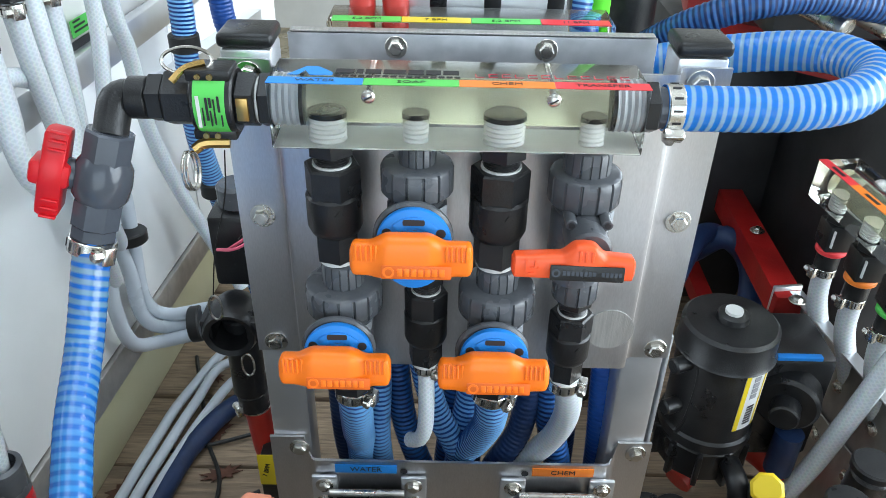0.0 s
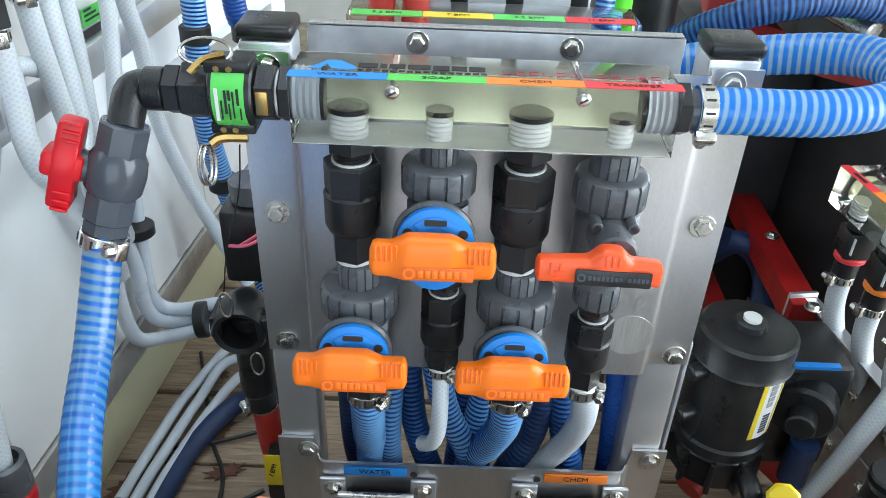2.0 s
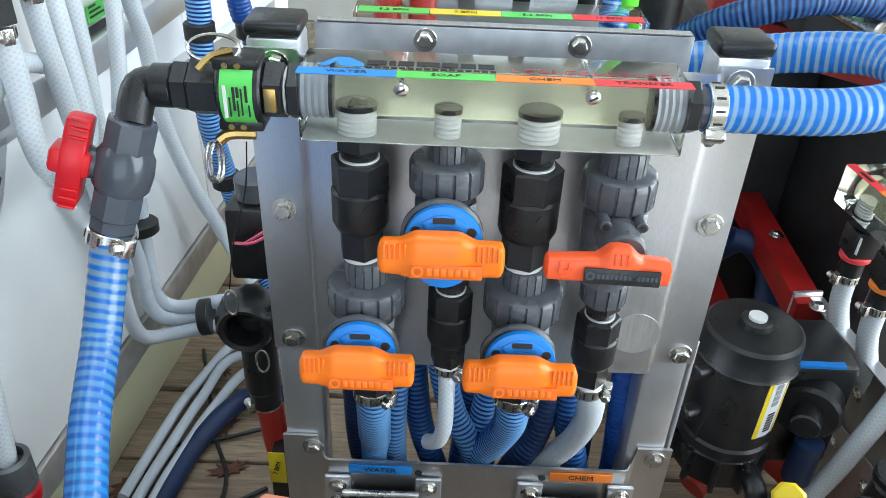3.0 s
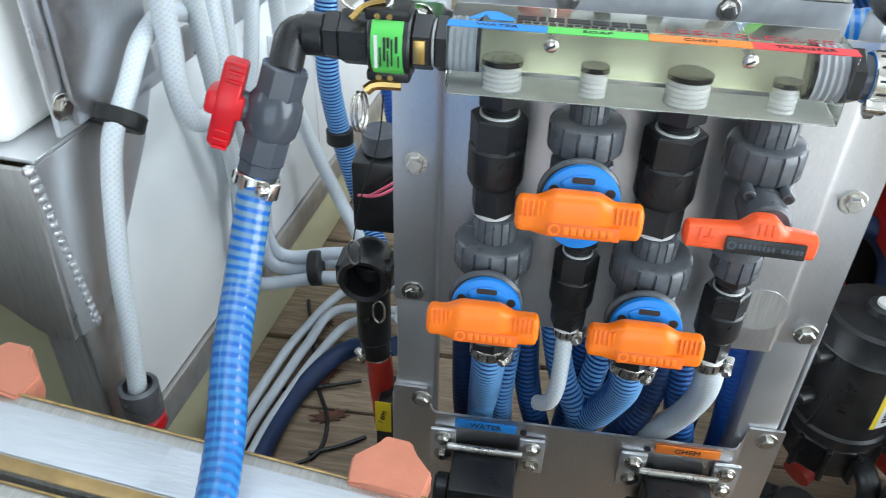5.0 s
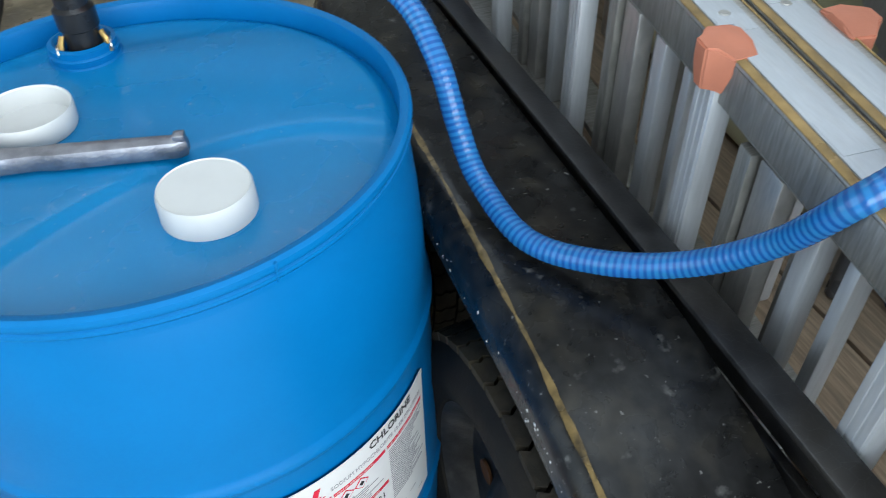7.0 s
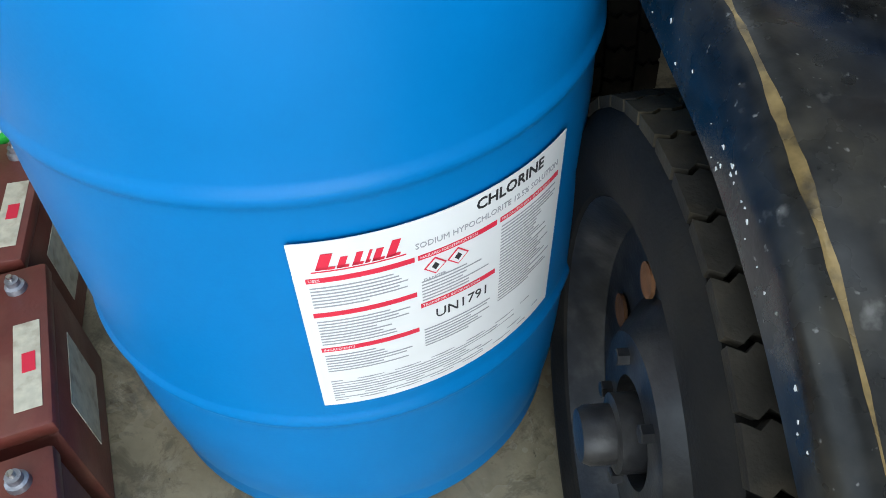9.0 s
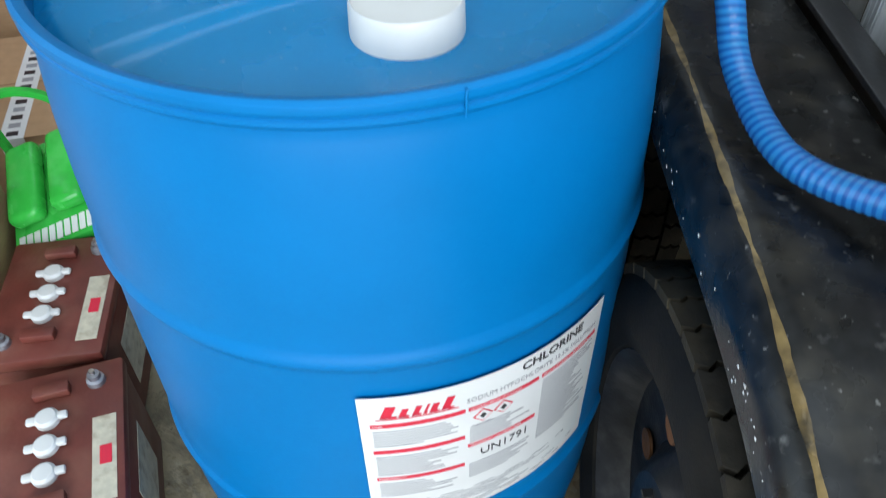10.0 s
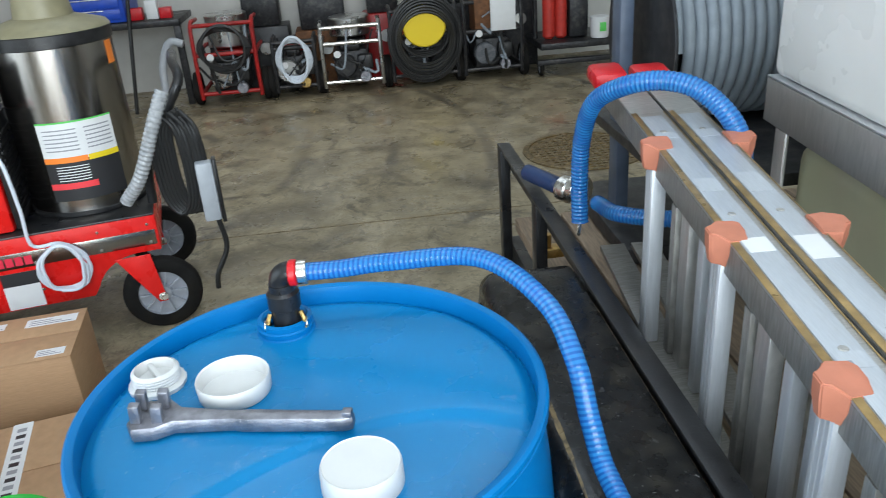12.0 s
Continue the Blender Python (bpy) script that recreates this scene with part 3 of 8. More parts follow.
while y < 1.75:
    w = 0.138
    part("plank", box((-1.93, y, DECK - 0.038 + random.uniform(-0.003, 0.003)), (0.9, y + w - 0.006, DECK + random.uniform(-0.003, 0.002)), 0.004), WOOD, trailer)
    y += w


def wheel(x, y0, y1, z, r):
    w = y1 - y0
    m = Matrix.Translation((x, y0, z)) @ pose(0, 0, 0, -90)
    prof = [(r * 0.68, 0.03), (r * 0.715, 0.010), (r * 0.8, 0.0), (r * 0.9, 0.003), (r * 0.955, 0.014), (r * 0.965, w - 0.02), (r * 0.9, w - 0.004), (r * 0.68, w - 0.03)]
    axle = part("wheel", lathe(prof, 64, m, cap=False), RUBBER, trailer, "worn black tyre on a dark steel rim")
    n = 46
    bm = bmesh.new()
    edge = ((0.010, 0.0), (0.3, 0.30), (0.5, -0.05), (0.72, 0.28), (1.0, 0.05))
    for k in range(n):
        for j, (a, c) in enumerate(((0.012, 0.048), (0.052, 0.092), (0.096, 0.136), (0.140, w - 0.012))):
            low, top = [], []
            side0 = [(a + (c - a) * f, k + 0.5 * (j % 2) + 0.4 * g) for f, g in edge]
            side1 = [(p, q + 0.86) for p, q in reversed(side0)]
            for p, q in side0 + side1:
                ang = 2 * math.pi * q / n
                drop = 0.010 * max(0.0, abs(p - w / 2) / (w / 2) - 0.55)
                for rr, dst in ((r * 0.955, low), (r * 0.998 - drop, top)):
                    dst.append(bm.verts.new(m @ Vector((rr * math.cos(ang), rr * math.sin(ang), p))))
            bm.faces.new(top)
            for i in range(len(top)):
                bm.faces.new((low[i], low[(i + 1) % len(top)], top[(i + 1) % len(top)], top[i]))
    tagged(part("tread", bm, TYRE_TREAD, axle), kind="stuff")
    rim = part("rim", lathe([(r * 0.705, 0.014), (r * 0.685, 0.022), (r * 0.62, 0.055), (r * 0.4, 0.06), (r * 0.3, 0.03), (r * 0.17, 0.03), (r * 0.16, 0.06)], 48, m, cap=False), DARK_METAL, axle, "dark painted steel rim")
    for k in range(5):
        a = 2 * math.pi * k / 5 + 0.2
        q = m @ Vector((r * 0.23 * math.cos(a), r * 0.23 * math.sin(a), 0.034))
        part("lug_nut", hexa(q, q + Vector((0, -0.016, 0)), 0.0095), DARK_METAL, axle)
    for k in range(8):
        a = 2 * math.pi * k / 8
        q = m @ Vector((r * 0.45 * math.cos(a), r * 0.45 * math.sin(a), 0.056))
        part("vent_hole", cyl(q, q + Vector((0, -0.004, 0)), 0.019, None, 14), RUST, axle)
    part("hub", lathe([(0.040, 0.05), (0.040, 0.012), (0.030, 0.010), (0.030, -0.014), (0.026, -0.022), (0.0, -0.024)], 28, m), DARK_METAL, axle)
    return axle


wheel(-0.310, -0.04, 0.15, 0.330, 0.333)
wheel(-1.15, -0.035, 0.15, 0.330, 0.333)

# ---- the tank and its aluminium frame ----
TM = Matrix.Translation((-0.475, 0.52, 0)) @ pose(0, 0, 0, 0, 0, -5.0)


def tbox(lo, hi, bevel=0.0, bm=None, seg=2):
    return box(lo, hi, bevel, seg, TM, bm)


tank = thing("lower_tank", "yellowed translucent plastic tank standing on the trailer deck", "tank")
part("shell", tbox((-0.74, 0.035, DECK), (-0.012, 0.9, 0.955), 0.03, seg=4), TANK_YELLOW, tank)
upper = thing("upper_tank", "white plastic water tank carried by an aluminium frame", "tank")
part("shell", tbox((-0.79, -0.008, 1.0755), (-0.004, 0.9, 1.75), 0.02, seg=4), BOX_WHITE, upper)
tframe = thing("tank_cradle", "welded aluminium angle frame round the tank", "frame")
part("front_band", tbox((-0.80, -0.012, 0.985), (-0.05, 0.002, 1.07), 0.002), ALU_DULL, tframe)
part("front_shelf", tbox((-0.80, -0.012, 1.0705), (0.02, 0.06, 1.0745), 0.001), ALU_SMOOTH, tframe)
g = [(-0.25, 1.07), (0.02, 1.07), (0.012, 0.885), (-0.005, 0.88), (-0.03, 0.89), (-0.12, 0.965), (-0.25, 1.0)]
part("front_gusset", slab([(x, z) for x, z in g], 0.006, TM @ Matrix.Translation((0, -0.0165, 0)) @ FRONT, 0.001), ALU_DULL, tframe, "welded aluminium gusset plate")
gs = [(-0.02, 1.07), (0.17, 1.07), (0.14, 1.02), (0.035, 0.9), (0.0, 0.885), (-0.02, 0.89)]
part("side_gusset", slab([(y, z) for y, z in gs], 0.006, TM @ Matrix.Translation((0.014, 0, 0)) @ Matrix(((0, 0, 1, 0), (1, 0, 0, 0), (0, 1, 0, 0), (0, 0, 0, 1))), 0.001), ALU_SMOOTH, tframe, "bright welded gusset plate")
b = None
for k in range(20):
    q = TM @ Vector((0.018, -0.018 + 0.0012 * k * 0.9, 1.068 - 0.0094 * k))
    b = lathe([(0.0, -0.006), (0.005, -0.003), (0.006, 0.0), (0.005, 0.003), (0.0, 0.006)], 8, Matrix.Translation(q), b)
tagged(part("weld_bead", b, ALU_SMOOTH, tframe), kind="stuff")
for x in (-0.03, -0.74):
    part("corner_leg", tbox((x, -0.012, DECK + 0.002), (x + 0.045, -0.004, 0.985), 0.002), ALU_DULL, tframe)
part("side_leg", tbox((0.008, -0.012, DECK + 0.002), (0.015, 0.036, 0.985), 0.002), ALU_DULL, tframe)
part("side_angle", tbox((0.002, 0.036, 0.66), (0.014, 1.0, 0.705), 0.002), ALU_DULL, tframe, "dull lower angle rail")
part("side_top_rail", tbox((0.002, 0.1, 1.06), (0.02, 1.0, 1.10), 0.003), ALU_SMOOTH, tframe)
# white side sheet
sheet = thing("side_sheet", "glossy white plastic sheet fixed to the tank side", "panel")
part("sheet", tbox((0.0015, 0.06, 0.707), (0.0075, 0.62, 1.058), 0.001), TANK, sheet)
part("sheet_rear", tbox((0.0015, 0.623, 0.707), (0.0075, 1.15, 1.058), 0.001), TANK, sheet)
low = thing("lower_sheet", "yellow-tinted white plastic sheet below the angle rail", "panel")
part("sheet", tbox((-0.004, 0.05, DECK + 0.003), (0.0015, 1.1, 0.66), 0.001), TANK_YELLOW, low)

# ---- ladder lying on its edge ----
LA, LB = Vector((-0.14, 0.185, 0)), Vector((-1.026, 0.236, 0))
LDIR = (LB - LA).normalized()
L0 = LA + Vector((0, 0, 0.945))
SLOPE = 0.093 / 0.888
LM = Matrix.Translation(L0) @ Matrix(((-LDIR.x, LDIR.y, 0, 0), (-LDIR.y, -LDIR.x, 0, 0), (0, 0, 1, 0), (0, 0, 0, 1)))
# local frame: x back along the ladder towards the panel, y across the deck, z up


def lpt(x, y, z):
    """A point of the ladder frame; the ladder rises gently away from the panel."""
    return LM @ Vector((x, y, z - x * SLOPE))


def lbox(x0, x1, y0, y1, z0, z1, bevel=0.002, bm=None):
    b = box((x0, y0, z0), (x1, y1, z1), bevel)
    for v in b.verts:
        v.co = lpt(*v.co)
    return join(bm, b)


ladder = thing("ladder", "folded aluminium multi-position ladder on its edge with salmon plastic rung caps", "ladder")
XN, XF, P = 0.75, -1.23, 0.2975
# two upper rails side by side, each a hollow C with lips
for k, y in enumerate((0.022, 0.090)):
    rail = part("upper_rail", lbox(XF, XN, y, y + 0.062, -0.004, 0.0), ALU_DULL, ladder)
    for yy in (y, y + 0.058):
        # rail sides coloured darker than the top to carry their shade
        part("rail_lip", lbox(XF, XN, yy, yy + 0.004, -0.05, -0.004, 0.001), ALU_SHADED, rail)
        # thin strip painting the golden reflection along each rail edge
        part("worn_edge", lbox(XF + 0.2, XN - 0.3, yy + 0.001 if yy > y else yy, yy + 0.0105 if yy == y else yy + 0.003, 0.0004, 0.0013, 0.0003), EDGE_GOLD, rail, "golden-brown reflection coloured along the rail edge")
    b = lbox(XF + 0.22, XN, y + 0.012, y + 0.05, 0.0005, 0.0016, 0.0005)
    part("wear_strip", b, TREAD, rail, "bright worn strip with printed warnings")
    for j in range(9):
        xx = XN - 0.1 - j * 0.19 - random.random() * 0.05
        w = random.uniform(0.02, 0.07)
        part("sticker", lbox(xx - w, xx, y + 0.014, y + 0.048, 0.0018, 0.0022, 0), TREAD if j % 3 else PAPER, rail)
        if j % 4 == 1:
            part("print_bar", lbox(xx - w * 0.45, xx - w * 0.2, y + 0.022, y + 0.028, 0.0023, 0.0025, 0), INK_GREY, rail)
    for j in range(7):
        q = lpt(XN - 0.2 - j * P, y + 0.03, 0.0015)
        part("rivet", lathe([(0.006, 0), (0.005, 0.0012), (0.0, 0.0018)], 16, Matrix.Translation(q)), ALU_DULL, rail)
FOOT = -0.372
for k, y in enumerate((0.022, 0.092)):
    # lower rails take the same shade-darkened colour
    part("lower_rail", lbox(XF, XN, y, y + 0.055, FOOT - 0.012, FOOT), ALU_SHADED, ladder)
    part("middle_rail", lbox(XF + 0.25, XN, y + 0.030, y + 0.052, -0.085, -0.058), ALU_DULL, ladder)
for j in range(-3, 4):
    x = -j * P
    for y, s in ((0.016, 1), (0.150, -1)):
        if x < XF + 0.1:
            continue
        rung = part("rung", lbox(x - 0.016, x + 0.016, y, y + 0.026, FOOT, -0.012, 0.003), RUNG_ALU, ladder)
        for q in range(3):
            part("rib", lbox(x - 0.0125 + q * 0.0095, x - 0.0065 + q * 0.0095, y - 0.0012 if s > 0 else y + 0.026, y if s > 0 else y + 0.0272, FOOT + 0.004, -0.03, 0), RUNG_ALU, rung)
        # plastic cap with a raised middle and two swept ears
        o = ((-0.027, -0.024), (-0.010, -0.024), (0.010, -0.024), (0.027, -0.024), (0.030, 0.000), (0.014, 0.012), (0.010, 0.020), (-0.010, 0.020), (-0.014, 0.012), (-0.030, 0.000))
        bm = bmesh.new()
        yc = y + 0.006 if s > 0 else y + 0.020
        bot = [bm.verts.new((x + a * 0.66, yc - s * b_ * 0.80, -0.040)) for a, b_ in o]
        mid = [bm.verts.new((x + a * 0.96, yc - s * b_, -0.016)) for a, b_ in o]
        top = [bm.verts.new((x + a * 0.98, yc - s * b_ * 1.05, 0.006 - 0.004 * (abs(a) > 0.02))) for a, b_ in o]
        bm.faces.new(bot)
        bm.faces.new(top)
        for lo_, hi_ in ((bot, mid), (mid, top)):
            for i in range(len(o)):
                bm.faces.new((lo_[i], lo_[(i + 1) % len(o)], hi_[(i + 1) % len(o)], hi_[i]))
        bmesh.ops.recalc_face_normals(bm, faces=bm.faces)
        bmesh.ops.bevel(bm, geom=bm.edges[:], offset=0.0018, segments=2, affect="EDGES")
        for v in bm.verts:
            v.co = lpt(*v.co)
        part("rung_cap", bm, PINK_CAP, ladder, "salmon plastic rung cap")
    # the darkest bars stand for shaded gaps, shade put into their colour
    for y, off, w, m_ in ((0.046, -0.044, 0.011, ALU_SHADED), (0.054, -0.078, 0.019, ALU_DULL), (0.085, -0.118, 0.014, ALU_SHADED), (0.054, -0.150, 0.012, RUNG_ALU), (0.066, -0.194, 0.008, RUNG_ALU)):
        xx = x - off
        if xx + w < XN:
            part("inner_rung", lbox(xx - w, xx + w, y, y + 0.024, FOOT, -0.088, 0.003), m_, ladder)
b = lbox(XF - 0.06, XF + 0.02, 0.0, 0.07, -0.02, 0.016, 0.012)
part("end_cap", b, RED, ladder, "red plastic end cap")
b = lbox(XF - 0.05, XF + 0.02, 0.084, 0.16, -0.02, 0.012, 0.012)
part("end_cap", b, RED, ladder, "red plastic end cap")


# ---- blue drum ----
DC = Vector((-0.667, -0.313, 0))


def wrap(width, height, az, zc, r, seg=24, thick=0.0008):
    """A curved sheet on the drum's side; az is its middle, in degrees."""
    bm = bmesh.new()
    rows = []
    for k in range(seg + 1):
        a = radians(az) + width / r * (k / seg - 0.5)
        rows.append([bm.verts.new(DC + Vector((rr * math.cos(a), rr * math.sin(a), z))) for rr, z in ((r, zc - height / 2), (r + thick, zc - height / 2), (r + thick, zc + height / 2), (r, zc + height / 2))])
    for u, v in zip(rows, rows[1:]):
        for k in range(4):
            f = bm.faces.new((u[k], u[(k + 1) % 4], v[(k + 1) % 4], v[k]))
            f.smooth = k in (0, 1, 2)
    bm.faces.new(rows[0])
    bm.faces.new(rows[-1])
    return bm


drum = thing("plastic_drum", "closed blue plastic drum on the concrete floor beside the trailer", "drum")
prof = [(0.0, 0.0), (0.262, 0.0), (0.284, 0.012), (0.292, 0.03), (0.288, 0.05), (0.294, 0.07), (0.300, 0.12), (0.3045, 0.20)]
for zc, base in ((0.302, 0.3060), (0.624, 0.3010)):
    prof.append((base - 0.0005, zc - 0.03))
    for k in range(0, 9):
        prof.append((base + 0.0055 * math.sin(math.pi * k / 8) ** 2, zc - 0.016 + 0.032 * k / 8))
    if zc < 0.4:
        prof += [(0.3055, 0.36), (0.3045, 0.44), (0.3030, 0.54)]
prof += [(0.3002, 0.67), (0.2985, 0.72), (0.2945, 0.78), (0.2895, 0.825), (0.2852, 0.850), (0.2825, 0.860), (0.2835, 0.8635), (0.2905, 0.8660), (0.2930, 0.8695), (0.2928, 0.8735), (0.2908, 0.8752), (0.2925, 0.8772), (0.2938, 0.8810), (0.2930, 0.8860), (0.2895, 0.8890), (0.2850, 0.8885), (0.2808, 0.8862), (0.2790, 0.880), (0.2784, 0.862), (0.2790, 0.856)]
part("body", lathe(prof, 128, Matrix.Translation(DC)), DRUM, drum, "blue moulded plastic shell with rolling hoops")
# head with a shallow raised wave
bm = bmesh.new()
N, M_ = 90, 160
rings = []
for i in range(N + 1):
    r = 0.2786 * i / N
    ring = []
    for k in range(M_ if i else 1):
        a = 2 * math.pi * k / M_
        x, y = r * math.cos(a), r * math.sin(a)
        gx, gy = x + DC.x, y + DC.y
        crest = -0.617 + (1.55 if gy < -0.18 else 3.0) * (gy + 0.18) ** 2
        wave = 0.0030 * math.tanh((crest - gx) * 130)
        w2 = 0.0016 * (math.tanh((gx + 0.872) * 90) - 1)
        edge = step_up((0.2786 - r) / 0.016)
        ring.append(bm.verts.new(DC + Vector((x, y, 0.8632 + (wave + w2) * edge - 0.005 * (1 - edge)))))
    rings.append(ring)
for u, v in zip(rings, rings[1:]):
    for k in range(M_):
        vs = (u[0], v[k], v[(k + 1) % M_]) if len(u) == 1 else (u[k], v[k], v[(k + 1) % M_], u[(k + 1) % M_])
        bm.faces.new(vs).smooth = True
head = part("head", bm, DRUM_LID, drum, "dusty blue moulded drum head")
part("mould_seam", box((DC.x + 0.274, DC.y + 0.098, 0.866), (DC.x + 0.2785, DC.y + 0.1, 0.888), 0.0008), DRUM, drum)
# open bung with collar
BX = Vector((-0.868, -0.361, 0))
part("bung_collar", lathe([(0.030, 0.868), (0.030, 0.884), (0.034, 0.888), (0.040, 0.886), (0.0395, 0.878), (0.042, 0.876), (0.041, 0.868), (0.044, 0.866)], 40, Matrix.Translation(BX), cap=False), DRUM, drum)

# label
LABEL_R = 0.3058
label = part("label", wrap(0.282, 0.243, 26.4, 0.4565, LABEL_R), PAPER, drum, "white chemical label with red bars and black print")


def wpos(u, v):
    """The place of (u right, v up) on the label, from its top left corner, as a frame facing out."""
    az = radians(26.4) + (u * 0.98 - 0.1410) / LABEL_R
    r = LABEL_R + 0.0011
    p = DC + Vector((r * math.cos(az), r * math.sin(az), 0.5780 + v))
    ax = Vector((-math.sin(az), math.cos(az), 0))
    n_ = Vector((math.cos(az), math.sin(az), 0))
    return Matrix(((ax.x, 0, n_.x, p.x), (ax.y, 0, n_.y, p.y), (0, 1, 0, p.z), (0, 0, 0, 1)))


def wtext(name, text, size, u, v, material, stretch=1.0, bold=0.0):
    """A line of print bent round the drum."""
    ob = lettering(name, text, size, Matrix.Diagonal((stretch, 1, 1, 1)), material, label, 0.0002, "LEFT", size * bold)
    for vert in ob.data.vertices:
        vert.co = wpos(u + vert.co.x, v) @ Vector((0, vert.co.y, vert.co.z))


def wbar(u, v, w, h, material):
    part("print_bar", wrap(w * 0.98, h, 26.4 + math.degrees(((u + w / 2) * 0.98 - 0.1410) / LABEL_R), 0.5780 + v, LABEL_R + 0.0009, 6, 0.0004), material, label)


wtext("letter", "CHLORINE", 0.0175, 0.166, -0.012, INK, 0.98, 0.02)
wtext("letter", "SODIUM HYPOCHLORITE 12.5% SOLUTION", 0.0098, 0.106, -0.031, INK_GREY, 0.90)
wtext("letter", "UN1791", 0.0185, 0.122, -0.132, INK, 0.95)
for text, u, v in (("USES", 0.012, -0.046), ("INGREDIENTS", 0.012, -0.146), ("HAZARD IDENTIFICATION", 0.110, -0.046), ("TRANSPORT INFORMATION", 0.110, -0.112), ("PRECAUTIONARY STATEMENTS", 0.196, -0.046)):
    wtext("letter", text, 0.0046, u, v, PAPER, 1.05)
wtext("letter", "DANGER", 0.0056, 0.112, -0.0775, INK_GREY, 1.0)
# the maker's mark as plain slanted strokes
for u, w, h in ((0.020, 0.016, 0.019), (0.038, 0.010, 0.013), (0.051, 0.009, 0.015), (0.062, 0.004, 0.015), (0.068, 0.010, 0.014), (0.080, 0.012, 0.019)):
    part("mark", slab([(0, 0), (w * 0.62, 0), (w * 0.62 + h * 0.35, h), (h * 0.35, h)], 0.0004, wpos(u, -0.033)), INK_RED, label)
    part("mark", slab([(0, 0), (w, 0), (w + 0.001, 0.003), (0.001, 0.003)], 0.0004, wpos(u, -0.033)), INK_RED, label)
wbar(0.016, -0.0355, 0.082, 0.0012, INK_RED)
for u, v, w in ((0.01, -0.046, 0.095), (0.01, -0.093, 0.095), (0.01, -0.146, 0.095), (0.108, -0.046, 0.082), (0.108, -0.112, 0.082), (0.194, -0.046, 0.085)):
    wbar(u, v, w, 0.006, INK_RED)
rnd = random.Random(5)
for u0, w0, v0, v1 in ((0.012, 0.088, -0.056, -0.085), (0.012, 0.088, -0.103, -0.138), (0.012, 0.088, -0.156, -0.186), (0.11, 0.076, -0.079, -0.105), (0.11, 0.076, -0.15, -0.176), (0.196, 0.082, -0.056, -0.165), (0.012, 0.26, -0.2, -0.235)):
    v = v0
    while v > v1:
        wbar(u0, v, w0 * rnd.uniform(0.55, 1.0), 0.0013, INK_GREY)
        v -= 0.0043
for u in (0.116, 0.139):
    for a in (45,):
        o = [(0.011, 0), (0, 0.011), (-0.011, 0), (0, -0.011)]
        part("hazard_diamond", slab(o, 0.0004, wpos(u + 0.008, -0.062)), INK_RED, label)
        part("hazard_diamond", slab([(x * 0.82, y * 0.82) for x, y in o], 0.0007, wpos(u + 0.008, -0.062)), PAPER, label)
        part("hazard_sign", slab([(x * 0.35, y * 0.45) for x, y in o], 0.0009, wpos(u + 0.008, -0.062)), INK, label)


# things on the drum head
def screw_cap(x, y, z, r, h, upside, name, text):
    cap = thing(name, text, "drum cap", "loose drum caps")
    m = Matrix.Translation((x, y, z))
    if upside:
        p = [(0.0, 0.004), (r - 0.004, 0.004), (r - 0.003, h - 0.002), (r - 0.001, h), (r, h - 0.003), (r * 0.98, 0.003), (r * 0.95, 0.0), (0.0, 0.0)]
    else:
        p = [(0.0, 0.0), (r, 0.0), (r, 0.004), (r * 0.985, h - 0.004), (r * 0.95, h), (r * 0.92, h - 0.0012), (0.0, h - 0.0012)]
    part("shell", lathe(p, 48, m), WHITE_CAP, cap)
    return cap


HEAD = 0.8665
screw_cap(-0.516, -0.257, 0.8604, 0.046, 0.029, False, "loose_lid", "white plastic drum cap lying flat on the blue head")
screw_cap(-0.716, -0.418, HEAD, 0.048, 0.026, True, "loose_lid", "upturned white plastic drum cap on the blue head")
plug = thing("bung_plug", "white threaded bung plug upside down on the drum", "bung plug")
m = Matrix.Translation((-0.755, -0.525, HEAD))
part("flange", lathe([(0.0, 0.0), (0.036, 0.0), (0.037, 0.006), (0.034, 0.008), (0.031, 0.009)], 36, m, ribs=9, rib=0.03), WHITE_CAP, plug)
part("thread", lathe([(0.031, 0.008)] + [(0.0305 + 0.0012 * (k % 2), 0.009 + 0.002 * k) for k in range(9)] + [(0.026, 0.027), (0.024, 0.012), (0.0, 0.012)], 36, m), WHITE_CAP, plug)
part("cross_web", box((-0.026, -0.003, 0.009), (0.026, 0.003, 0.022), 0.001, m=m @ pose(0, 0, 0, 0, 0, 30)), WHITE_CAP, plug)

wrench = thing("bung_wrench", "rough cast aluminium drum wrench lying on the drum", "wrench")
WH, WT = Vector((-0.655, -0.503, HEAD + 0.002)), Vector((-0.604, -0.267, HEAD + 0.002))
wd = (WT - WH).normalized()
WMX = Matrix.Translation(WH) @ Matrix(((wd.x, -wd.y, 0, 0), (wd.y, wd.x, 0, 0), (0, 0, 1, 0), (0, 0, 0, 1)))
o = [(-0.026, -0.013), (-0.014, -0.024), (0.012, -0.021), (0.03, -0.011), (0.10, -0.0085), (0.115, -0.0105), (0.235, -0.0085), (0.244, -0.004), (0.244, 0.006), (0.235, 0.0085), (0.115, 0.0105), (0.10, 0.0085), (0.03, 0.012), (0.01, 0.024), (-0.02, 0.02)]
o = [(x * 1.02 - 0.004, y * (1.35 if x < 0.04 else 1.12)) for x, y in o]
part("handle", slab(o, 0.021, WMX, 0.005), CAST, wrench)
for x, y in ((-0.022, -0.012), (-0.02, 0.012), (0.004, -0.014), (0.006, 0.014)):
    part("lug", box((x - 0.006, y - 0.005, 0.020), (x + 0.007, y + 0.006, 0.047), 0.002, m=WMX @ pose(0, 0, 0, 6, 6, 10)), CAST, wrench)
